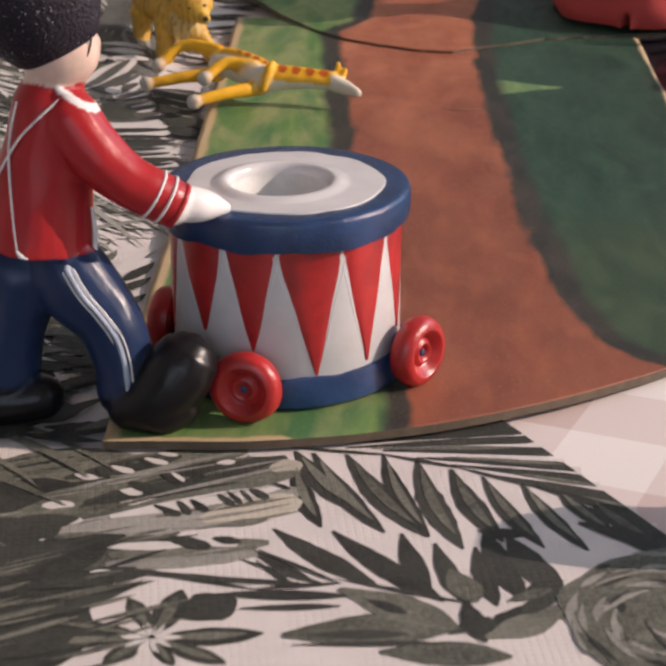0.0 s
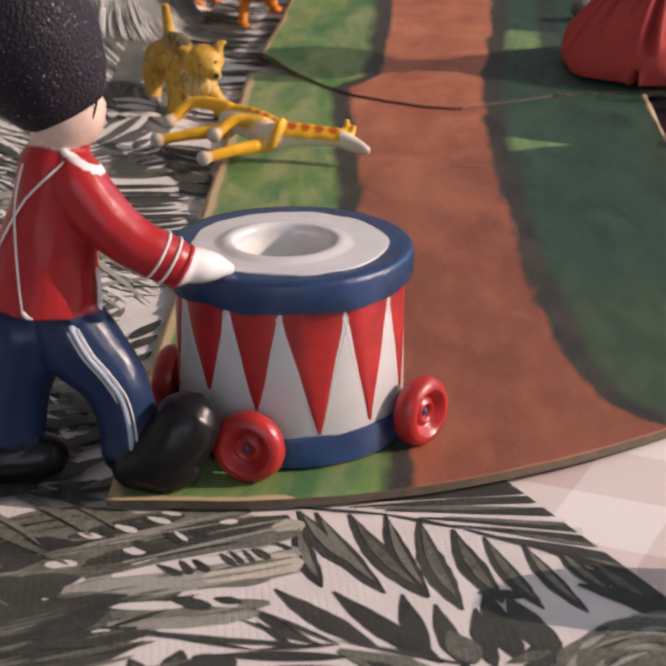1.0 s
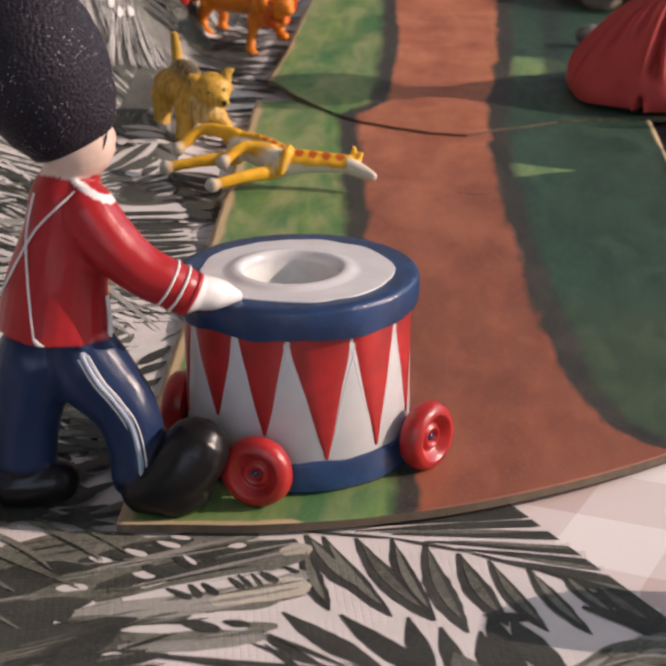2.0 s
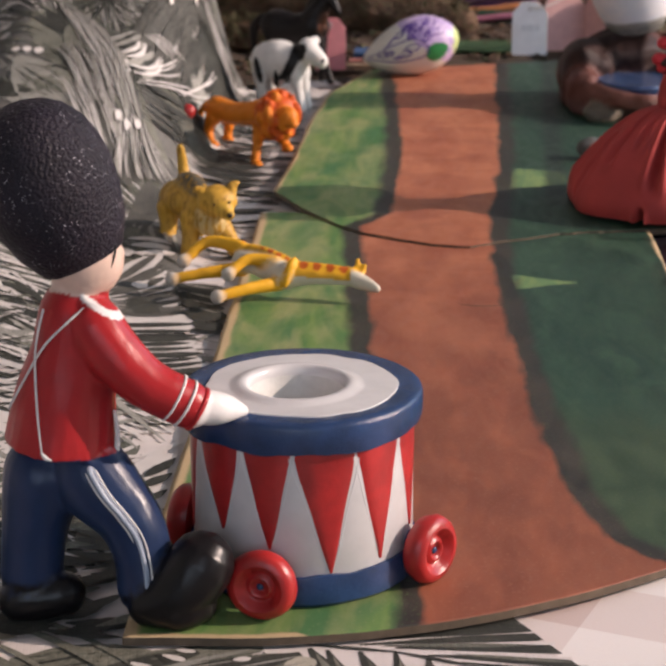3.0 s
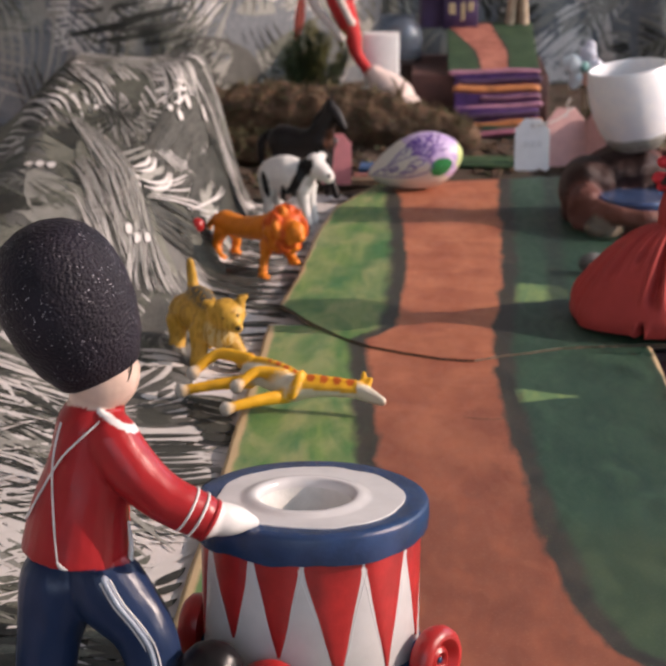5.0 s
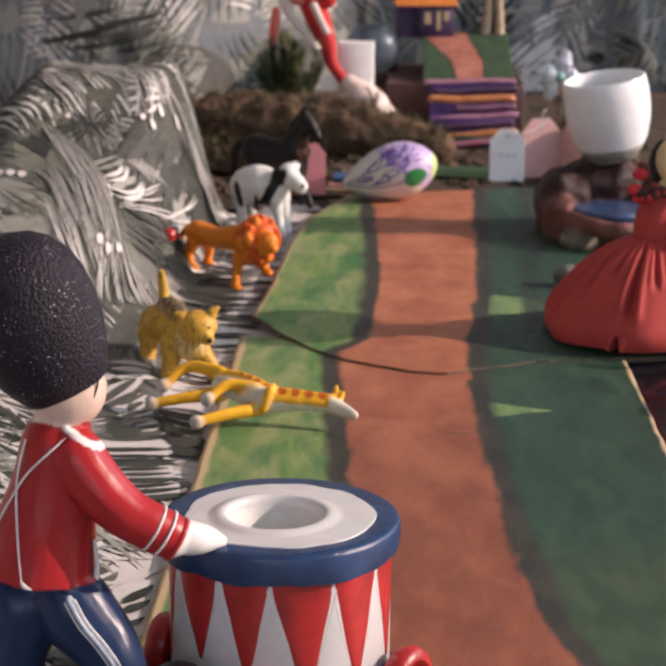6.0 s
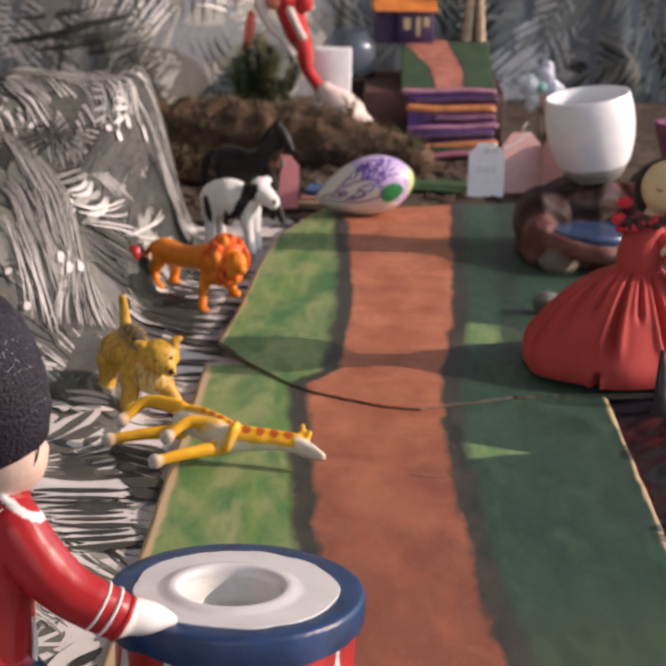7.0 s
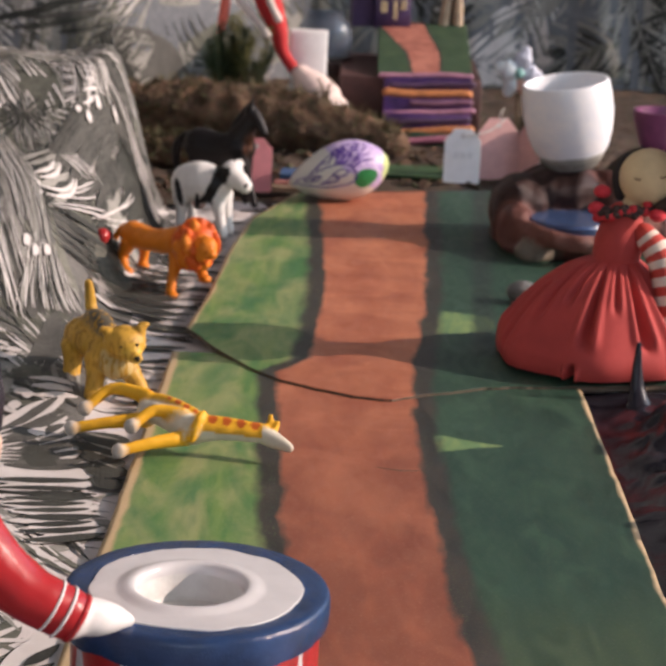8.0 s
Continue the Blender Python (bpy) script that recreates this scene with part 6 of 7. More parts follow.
# ---- painted egg ----
def egg():
    R, L = 2.4, 8.3
    axis = pose(0, 0, 0, 0, -15, 0).to_3x3()
    low = 0.0

    def on_egg(s_, a, out=0.0):
        """A point at s_ (0 tip, 1 blunt end) and angle a (0 towards the viewer, up positive)."""
        r = R * (math.sin(math.pi * s_ ** 1.3) ** 0.54 if 0 < s_ < 1 else 0) + out
        return axis @ Vector((L * (s_ - 0.5), -r * math.cos(a), r * math.sin(a))) - Vector((0, 0, low))

    low = min(on_egg(u / 40, -math.pi / 2).z for u in range(1, 40))

    s, n, seg = Shape(), 40, 48
    rows = [(0.004 + 0.992 * i / n) for i in range(n + 1)]
    verts = [on_egg(u, 2 * math.pi * k / seg) for u in rows for k in range(seg)]
    s.add(verts, [(i * seg + k, i * seg + (k + 1) % seg, (i + 1) * seg + (k + 1) % seg, (i + 1) * seg + k) for i in range(n) for k in range(seg)] + [tuple(reversed(range(seg))), tuple(range(n * seg, (n + 1) * seg))])
    e = thing("painted_egg", "white egg painted with purple lines and green spot", "painted egg", (3.25, 98.6, 0.4))
    k = Nodes("painted egg shell")
    xyz = k.n("SeparateXYZ", {"Vector": k.coords()})
    w = k.math("MULTIPLY", k.math("SUBTRACT", k.noise(160.0), 0.5), 0.006)
    upper = k.step(k.math("ADD", k.math("SUBTRACT", xyz.outputs[2], k.math("MULTIPLY", xyz.outputs[0], -0.75)), w), 0.033, 0.035)
    col = k.mix(upper, (0.70, 0.67, 0.60), k.mix(k.step(k.noise(330.0), 0.4, 0.65), (0.42, 0.30, 0.58), (0.68, 0.56, 0.74)))
    col = k.mix(k.step(k.math("ADD", xyz.outputs[0], w), 0.0345, 0.0365), col, (0.52, 0.60, 0.24))
    k.bump(k.noise(800.0), 0.2, 0.0003)
    part("shell", s, k.done(col, 0.42), e, "white shell with lilac wash")
    purple = varied("purple marker", (0.10, 0.035, 0.30), 0.5, 0.25)
    def line(pts, r=0.055):
        t = Shape()
        t.tube([on_egg(u, a - 0.22, 0.01) for u, a in pts], [r] * len(pts), 6, steps=5)
        part("drawn_line", t, purple, e)
    line([(0.05, 0.2), (0.2, -0.02), (0.4, -0.12), (0.6, -0.08), (0.68, 0.1), (0.66, 0.42), (0.56, 0.62), (0.4, 0.62), (0.22, 0.52), (0.08, 0.4)])
    line([(0.16, 0.28), (0.24, 0.4), (0.33, 0.38), (0.3, 0.22), (0.2, 0.2), (0.16, 0.28)])
    line([(0.24, 0.3), (0.29, 0.36), (0.33, 0.28), (0.28, 0.22), (0.24, 0.3)])
    line([(0.36, 0.12), (0.42, 0.2), (0.46, 0.36), (0.56, 0.44), (0.61, 0.32), (0.55, 0.22), (0.46, 0.26)])
    line([(0.32, 0.08), (0.4, 0.06), (0.5, 0.12), (0.48, 0.3)], 0.085)
    line([(0.64, 0.5), (0.7, 0.75), (0.78, 1.0), (0.8, 1.25)])
    line([(0.5, 0.7), (0.55, 0.95), (0.62, 1.2)])
    line([(0.54, 0.66), (0.62, 0.9), (0.7, 1.15)])
    line([(0.3, 0.62), (0.36, 0.85), (0.44, 0.8), (0.5, 1.05)])
    line([(0.24, 0.6), (0.4, 0.95), (0.55, 1.25), (0.7, 1.4)])
    line([(0.66, 0.42), (0.78, 0.62), (0.86, 0.6)])
    rng = random.Random(19)
    for k in range(16):
        u, a = rng.uniform(0.45, 0.82), rng.uniform(0.55, 1.35)
        line([(u, a), (u + rng.uniform(-0.05, 0.09), a + rng.uniform(0.05, 0.25)), (u + rng.uniform(0, 0.1), a + rng.uniform(-0.2, 0.1)), (u + rng.uniform(0.03, 0.13), a + rng.uniform(0.0, 0.3))], 0.045)
    t = Shape()
    t.sheet(lambda u, r: on_egg(0.76 + 0.115 * r * math.cos(u), -0.3 + 0.36 * r * math.sin(u), 0.03), span(0, 2 * math.pi, math.pi / 16), [0.02, 0.25, 0.5, 0.75, 1.0])
    part("green_spot", t, varied("green marker", (0.02, 0.20, 0.055), 0.45, 0.3, 300.0), e)


egg()


# ---- paper tags ----
def tag(label, at, width, height, material, turn, lean, string=None):
    c = width * 0.27
    w, h = width / 2, height
    outline = [(-w, 0.15), (-w + 0.15, 0), (w - 0.15, 0), (w, 0.15), (w, h - c * 1.2), (w - c, h), (-w + c, h), (-w, h - c * 1.2)]
    e = thing("paper_tag", label, "paper tag", at, turn, "paper tags")
    s = Shape()
    s.slab(outline, -0.06, 0.06, 0.02, pose(0, 0, 0, 90 - lean, 0, 0))
    part("card", s, material, e, "cut card with clipped corners", smooth=False)
    r = Shape()
    m = pose(0, 0, 0, 90 - lean, 0, 0)
    r.lathe([(0.10, 0.05), (0.14, 0.075), (0.18, 0.08), (0.2, 0.06)], 20, m @ Vector((0, h - 0.62, 0)), m.to_3x3())
    part("eyelet", r, varied("tag eyelet", (0.55, 0.54, 0.55), 0.5, 0.2), e)
    if string:
        t = Shape()
        t.tube(string, [0.07] * len(string), 8)
        part("string", t, varied("white cord", (0.66, 0.62, 0.58), 0.9, 0.2, 600.0), e, "twisted white cord")
    return e


TAG_WHITE = varied("white tag card", (0.78, 0.80, 0.84), 0.7, 0.05)
TAG_PINK = varied("pink tag card", (0.66, 0.38, 0.36), 0.75, 0.1)
TAG_ROSE = varied("rose tag card", (0.72, 0.27, 0.30), 0.75, 0.1)
w_tag = tag("white tag card with clipped corners, upright on the board", (13.65, 108.2, 0.4), 3.1, 4.65, TAG_WHITE, 0, 4, [(0.3, -0.1, 4.1), (1.2, -0.2, 4.3), (2.4, 0.2, 4.7), (3.6, 0.8, 5.6)])
bars = Shape()
for k, (x0, x1) in enumerate(((-0.8, -0.35), (-0.2, 0.25), (0.4, 0.85))):
    bars.box((x0, -0.3, 2.2), (x1, -0.27, 2.75), 0.005)
part("faint_writing", bars, varied("faint grey ink", (0.68, 0.70, 0.74), 0.7, 0.05), w_tag)
tag("pink tag card with clipped corners leaning on stump", (17.0, 111.0, 0.35), 3.6, 5.3, TAG_PINK, 14, 8, [(0, 0, 5.1), (-0.2, -0.3, 5.8), (0.1, -0.2, 6.2)])
tag("second pink tag card, turned sideways by the stump", (19.2, 110.6, 0.35), 3.0, 5.0, TAG_PINK, -52, 8)
tag("rose tag card hanging beside the dark horse", (-3.5, 99.8, 0.5), 2.6, 4.4, TAG_ROSE, 8, 3)


# ---- stump with a pond, stones and cup ----
def stump():
    s = Shape()
    B, D = (0.12, 0.050, 0.042), (0.040, 0.021, 0.019)
    s.ball((20.5, 91.5, 0.9), (5.2, 5.4, 2.2), colour=B)
    s.ball((20.6, 92.8, 3.4), (3.9, 3.2, 2.6), colour=D)
    s.tube([(16.6, 88.5, 1.0), (17.3, 86.2, 2.1), (19.0, 83.6, 2.1), (21.5, 82.6, 1.95), (24.4, 83.2, 2.1), (26.4, 86.0, 2.9)], [0.9, 0.8, 0.7, 0.65, 0.8, 1.0], 14, colour=(0.21, 0.085, 0.066))
    s.tube([(16.4, 91.0, 2.2), (17.8, 92.2, 4.0), (20.6, 92.8, 4.6), (24.5, 92.6, 4.8), (27.0, 92.0, 4.0)], [1.1, 0.9, 0.75, 0.8, 1.0], 14, colour=(0.17, 0.066, 0.052))
    s.ball((17.4, 91.0, 2.7), (2.3, 3.2, 2.7), colour=D)
    s.ball((21.0, 86.4, 0.9), (4.8, 2.4, 1.5), colour=B)
    s.ball((17.0, 87.6, 1.8), (1.5, 2.2, 1.9), colour=(0.15, 0.06, 0.048))
    s.ball((26.5, 91.0, 2.0), (4.0, 4.0, 3.0), colour=B)
    s.ball((18.2, 84.4, 0.9), (1.5, 1.2, 0.9), colour=(0.20, 0.17, 0.13))
    s.moved(Matrix.Translation((-0.5, -4.6, 0)))
    ob = moulded("tree_stump", s, [BARK], 0.16, (20.0, 85.4, 0.3), 2)
    tagged(ob, "reddish brown carved stump holding a small blue pond", "tree stump")
    p = Shape()
    p.lathe([(0, 2.5), (3.1, 2.5), (3.2, 3.0), (3.1, 3.2), (0, 3.25)], 40, squash=1.3)
    o = part("pond", p, varied("blue pond glaze", (0.045, 0.075, 0.16), 0.18, 0.25, 80.0), ob, "glossy blue pond")
    o.location = Vector((0.4, -2.4, -0.5)) * CM


BARK = figurine_paint("carved bark", 0.5, 1.0, 0.005, 95.0)
stump()


def stone(at, radii, colour, seed):
    s = Shape()
    s.ball((0, 0, radii[2]), radii, seg=28)
    s.v = [(x * (1 + 0.10 * shift((x, y + z), seed, 0.9)), y * (1 + 0.10 * shift((y, z), seed + 1, 0.9)), max(0.0, z * (1 + 0.12 * shift((x, z), seed + 2, 0.8)))) for x, y, z in s.v]
    o = part("stone", s, varied("pebble grey", colour, 0.6, 0.35, 160.0, 900.0, 0.5, 0.001), None, "small rounded pale grey stone on the painted board")
    o.location = Vector(at) * CM
    tagged(o, category="stone")


stone((15.9, 66.6, 0.34), (1.1, 0.9, 0.75), (0.13, 0.125, 0.12), 8)


def cup():
    s = Shape()
    s.lathe([(1.6, 0.62), (2.3, 0.80), (2.85, 1.9), (3.2, 3.2), (3.38, 4.6), (3.36, 6.0), (3.24, 7.1), (3.17, 7.3), (3.07, 7.33), (2.98, 7.2), (3.05, 6.0), (3.08, 4.6), (2.9, 3.1), (2.5, 1.8), (1.7, 0.9), (0, 0.75)], 72)
    k = Nodes("pale glazed stoneware")
    xyz = k.n("SeparateXYZ", {"Vector": k.coords()})
    low = k.math("ADD", xyz.outputs[2], k.math("MULTIPLY", k.math("SUBTRACT", k.noise(60.0), 0.5), 0.006))
    col = k.mix(k.step(k.noise(90.0), 0.35, 0.7), (0.70, 0.72, 0.76), (0.80, 0.79, 0.79))
    # darker lower band stands in for the shade at the cup's base
    shade_grey = k.mix(k.noise(200.0), (0.20, 0.19, 0.17), (0.34, 0.34, 0.29))
    col = k.mix(k.step(low, 0.0150, 0.0125), col, shade_grey)
    k.bump(k.noise(70.0), 0.15, 0.001)
    c = thing("cup", "round white glazed cup tilted on the stump", "cup", (20.9, 87.8, 5.75))
    part("cup_body", s, k.done(col, 0.3), c, "white glaze with the shade below painted on in grey")
    # the foot's grey carries the same painted shade
    f = Shape()
    f.lathe([(0, 0.0), (1.5, 0.0), (1.85, 0.12), (2.26, 0.74), (1.58, 0.66), (0, 0.6)], 72)
    part("foot", f, varied("grey cup shade", (0.27, 0.26, 0.23), 0.8, 0.25, 200.0), c, "cup foot, greyed for the shade under the cup")
    c.matrix_world = c.matrix_world @ pose(0, 0, 0, 4, -9, 0) @ Matrix.Diagonal((1, 1, 0.9, 1))


cup()


# ---- doll in a red dress ----
def cloth(name, colour, rough=0.8):
    return varied(name, colour, rough, 0.22, 70.0, 2600.0, 0.35, 0.0004)


def doll():
    s = Shape()
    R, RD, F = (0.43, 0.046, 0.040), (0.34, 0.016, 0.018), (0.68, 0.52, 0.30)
    n, rows = 320, 44
    # gathers: angle, depth, where they begin and end down the skirt, width
    GATHERS = ((-166, 0.13, 0.25, 0.95, 0.05), (-148, 0.17, 0.0, 0.62, 0.05), (-130, 0.13, 0.0, 0.48, 0.05), (-108, 0.19, 0.0, 0.8, 0.055), (-88, 0.13, 0.0, 0.5, 0.05),
               (-113, 0.22, 0.85, 1.3, 0.03), (-66, 0.2, 0.0, 0.8, 0.06), (-40, 0.3, 0.0, 0.9, 0.07), (-12, 0.3, 0.0, 0.9, 0.07), (20, 0.3, 0.0, 0.9, 0.07), (60, 0.3, 0.0, 0.9, 0.07), (100, 0.3, 0.0, 0.9, 0.07), (140, 0.3, 0.0, 0.9, 0.07), (170, 0.25, 0.0, 0.9, 0.07))

    def skirt(u, v):
        a = 2 * math.pi * u
        t = v ** 0.85
        cx, cy, z = 20.0 - 0.8 * t, 53.6 - 0.1 * t, 7.0 - 6.5 * t ** 1.02 + 0.35 * math.sin(math.pi * min(1, t)) * (0.6 - 0.4 * math.cos(a))
        crease = 0.0
        for at, deep, t0, t1, wide in GATHERS:
            d = (a - radians(at) - 0.12 * (t - 0.5) + math.pi) % (2 * math.pi) - math.pi
            along = smooth01((t - t0) / 0.12) * smooth01((t1 - t) / 0.2)
            crease += deep * along * (math.exp(-(d / wide) ** 2) - 0.3 * math.exp(-((abs(d) - 2.0 * wide) / wide) ** 2))
        fold = 1 + 0.03 * math.sin(7 * a + 1) * t - crease
        tuck = 0.7 * max(0.0, (t - 0.8) / 0.2) ** 2
        rx, ry = (1.35 + 5.1 * t ** (0.92 - 0.26 * max(0.0, -math.cos(a))) - tuck) * fold, (1.1 + 5.0 * t ** 0.72 - tuck) * fold
        return (cx + rx * math.cos(a), cy + ry * math.sin(a), max(0.42, z))
    s.sheet(skirt, span(0, 1, 1 / n), span(0, 1, 1 / rows), colour=R)
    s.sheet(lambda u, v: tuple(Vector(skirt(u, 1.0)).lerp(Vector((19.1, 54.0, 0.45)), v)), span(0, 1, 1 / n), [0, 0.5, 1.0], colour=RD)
    s.tube([(20.0, 53.6, 6.6), (20.1, 53.6, 8.0), (20.3, 53.7, 9.4)], [1.35, 1.4, 1.15], 28, colour=R, blunt=True)
    # striped sleeve and stocking
    def banded(points, radii, period):
        pts = spline(points, 14)
        rad = [r[0] for r in spline([(r, 0, 0) for r in radii], 14)]
        for i in range(len(pts) - 1):
            red = (i // period) % 2 == 0
            s.tube([pts[i], pts[i + 1].lerp(pts[i], 0.0)], [rad[i], rad[i + 1]], 18, colour=(0.50, 0.05, 0.035) if red else (0.72, 0.60, 0.50), steps=1)
    banded([(21.4, 53.0, 8.7), (22.4, 52.3, 7.4), (23.0, 51.6, 5.0), (23.3, 51.0, 2.2)], [0.7, 0.85, 0.85, 0.7], 3)
    s.ball((23.3, 50.9, 1.5), (0.7, 0.7, 0.8), seg=16, colour=F)
    # head with dark hair under a red ribbon
    s.ball((21.6, 53.6, 12.1), (1.75, 1.7, 1.85), seg=36, colour=F)
    s.tube([(20.4, 53.7, 9.3), (20.9, 53.6, 10.6)], [0.7, 0.7], 14, colour=F)
    s.tube([(22.2, 52.2, 10.6), (23.0, 52.2, 11.0), (23.6, 52.8, 12.0)], [0.4, 0.6, 0.5], 12, colour=(0.05, 0.024, 0.016))
    s.tube([(20.1, 54.3, 10.8), (19.95, 54.6, 12.0), (20.4, 54.9, 13.0)], [0.35, 0.4, 0.3], 12, colour=(0.02, 0.014, 0.014))
    # unseen hair mass beside the head, added to widen its shadow on the lane
    for k in range(14):
        a = 2 * math.pi * k / 14
        s.ball((24.4 + 0.4 * math.cos(3 * a), 54.4 + 3.0 * math.cos(a), 14.1 + 1.9 * math.sin(a)), (0.8, 1.1, 0.9), seg=14, colour=(0.05, 0.024, 0.016))
    s.ball((24.5, 54.4, 14.1), (0.9, 3.1, 1.9), seg=20, colour=(0.05, 0.024, 0.016))
    s.tube([(22.6, 54.0, 12.4), (24.4, 54.3, 13.4)], [1.0, 1.0], 14, colour=(0.05, 0.024, 0.016))
    rng = random.Random(4)
    for i in range(34):
        a = -0.6 + 3.4 * i / 33
        p = (20.3 - 1.5 * math.cos(a) + rng.uniform(-0.15, 0.15), 53.0 - 0.9 * math.sin(a), 9.6 + rng.uniform(-0.25, 0.35) + 0.028 * i)
        s.ball(p, (0.3, 0.3, 0.28), seg=10, colour=(0.60, 0.03, 0.04) if i % 3 == 0 else (0.06, 0.030, 0.026))
    for p in ((18.6, 52.9, 10.2), (18.9, 53.2, 11.2), (22.0, 52.0, 10.1)):
        s.ball(p, (0.5, 0.45, 0.42), seg=14, colour=(0.62, 0.03, 0.045))
    # drawn closed eyes
    for x, z in ((20.75, 12.3), (22.1, 12.5)):
        s.tube([(x - 0.2, 51.95 + 0.2 * abs(x - 21.6), z + 0.05), (x, 51.88 + 0.2 * abs(x - 21.6), z - 0.08), (x + 0.2, 51.95 + 0.2 * abs(x - 21.6), z + 0.05)], [0.04] * 3, 6, colour=(0.15, 0.06, 0.04))
    s.v = [(x, y, 0.42 + (z - 0.42) * 0.93) for x, y, z in s.v]
    me = s.mesh("cloth_doll", [DOLL_CLOTH], True, True)
    me.transform(Matrix.Translation(-Vector((19.5, 53.5, 0.4)) * CM))
    ob = new("cloth_doll", me)
    ob.location = Vector((19.5, 53.5, 0.4)) * CM
    sharp(ob, 60)
    tagged(ob, "cloth doll in a gathered red dress with striped sleeve, sitting", "doll")


def doll_cloth(name):
    k = Nodes(name)
    base = k.n("Attribute", attribute_name="paint").outputs["Color"]
    blot, weave = k.noise(80.0, 3.0), k.noise(2400.0, 2.0)
    col = k.mix(k.math("MULTIPLY", k.step(blot, 0.35, 0.7), 0.3), base, k.mix(1.0, base, (0.55, 0.5, 0.5), "MULTIPLY"))
    k.bump(k.math("ADD", k.math("MULTIPLY", blot, 1.5), k.math("MULTIPLY", weave, 0.4)), 0.3, 0.0006)
    return k.done(col, 0.78)


DOLL_CLOTH = doll_cloth("woven doll cloth")
doll()


# ---- black plastic wrap beside the board ----
def wrap():
    w = thing("black_plastic_bag", "crumpled glossy black plastic bag with twisted tip", "plastic bag", (22.0, 37.0, -0.5))
    black = varied("black plastic film", (0.020, 0.017, 0.024), 0.22, 0.2, 90.0, 700.0, 0.3, 0.002, Specular_IOR_Level=0.28)
    s = Shape()

    def film(u, v):
        x, y = -4.3 + 13.1 * u, -25 + 37 * v
        bump = smooth01(u * 3.0) * (1.6 + 1.5 * shift((x, y), 21, 3.0) + 0.9 * abs(shift((x, y), 22, 1.3)) + 0.5 * abs(shift((x, y), 23, 0.6)))
        bump += 1.6 * smooth01((x - 0.4) / 3.5) * smooth01((y + 23.5) / 5.0)
        bump *= 0.15 + 0.85 * smooth01((10.0 - y) / 9.0)
        return (x + 0.5 * shift((x, y), 24, 2.0) + (0.06 * (9 - y)) * 0.3, y, max(0.05, bump))
    s.sheet(film, span(0, 1, 1 / 70), span(0, 1, 1 / 100))
    part("film", s, black, w, "creased film", angle=70)
    s = Shape()
    s.tube([(-1.1, 8.9, 0.1), (-1.2, 9.2, 1.0), (-1.28, 9.4, 2.0), (-1.3, 9.5, 3.7)], [0.9, 0.5, 0.34, 0.15], 18, flat=0.8)
    part("twisted_tip", s, black, w, "tightly twisted pointed tip")


wrap()


# ---- mossy ground, log, steps and little house behind ----
def mossy(name, dark, light, moss, scale=60.0):
    k = Nodes(name)
    a, b, c = k.noise(scale, 5.0), k.noise(scale * 5, 4.0), k.noise(1400.0, 2.0)
    col = k.mix(k.step(a, 0.3, 0.7), dark, light)
    col = k.mix(k.step(b, 0.52, 0.68), col, moss)
    k.bump(k.math("ADD", a, k.math("ADD", b, k.math("MULTIPLY", c, 0.3))), 0.9, 0.004)
    return k.done(col, 0.9)


MOSS = mossy("bark and moss", (0.040, 0.023, 0.017), (0.22, 0.120, 0.070), (0.095, 0.092, 0.036))
SOIL = mossy("dark bark litter", (0.030, 0.018, 0.014), (0.115, 0.065, 0.042), (0.050, 0.066, 0.028), 45.0)


GRASS = varied("dry grass", (0.13, 0.085, 0.045), 0.8, 0.4, 300.0)
MOSS_BLADE = varied("moss blades", (0.085, 0.080, 0.032), 0.85, 0.4, 200.0)


def ground_behind():
    s = Shape()
    s.sheet(lambda u, v: (u, v, -0.3 + 0.45 * smooth01((v - 101) / 6) + 0.5 * shift((u, v), 31, 4.0) + 0.3 * shift((u, v), 32, 1.3) + 0.02 * max(0, v - 120)), span(-24, 62, 0.8), span(96, 168, 0.8),
            keep=lambda u, v: v > 97 + (0.32 * u if u > -2 else 0) or u < -2)
    tagged(part("mossy_ground", s, SOIL, None, "dark bark and moss litter behind the painted boards"), category="ground", kind="structure")


def log(points, radii, label, seed):
    s = Shape()
    s.tube(points, radii, 40, steps=14)
    out = []
    c = [Vector(p) for p in spline(points, 14)]
    for x, y, z in s.v:
        p = Vector((x, y, z))
        near = min(c, key=lambda q: (q - p).length)
        d = (p - near)
        k = 1 + 0.28 * shift((x * 0.6, math.atan2(d.z, d.y) * 1.6), seed, 1.1) + 0.14 * shift((x, math.atan2(d.z, d.y) * 3), seed + 1, 0.5)
        out.append(tuple(near + d * k))
    s.v = out
    o = part("log", s, MOSS, None, label, angle=80)
    tagged(o, category="log", group="mossy logs")
    rng, m = random.Random(seed), Shape()
    for i in range(4200):
        p = Vector(rng.choice(out))
        d = (p - min(c, key=lambda q: (q - p).length)).normalized()
        if d.z < -0.2 or shift((p.x, p.y + p.z), seed + 3, 1.6) < -0.12:
            continue
        p += Vector((rng.uniform(-0.3, 0.3), rng.uniform(-0.3, 0.3), rng.uniform(-0.1, 0.1)))
        q = p + (d + Vector((rng.uniform(-0.9, 0.9), rng.uniform(-0.9, 0.9), rng.uniform(-0.4, 0.9)))).normalized() * rng.uniform(0.4, 1.2)
        w = (q - p).cross(Vector((rng.uniform(-1, 1), rng.uniform(-1, 1), 0.3))).normalized() * 0.08
        m.add([p - w, p + w, q], [(0, 1, 2)], 0 if rng.random() < 0.6 else 1)
    tagged(part("moss", m, [MOSS_BLADE, GRASS], o, "short tangled moss and dry stalks", smooth=False), kind="stuff")


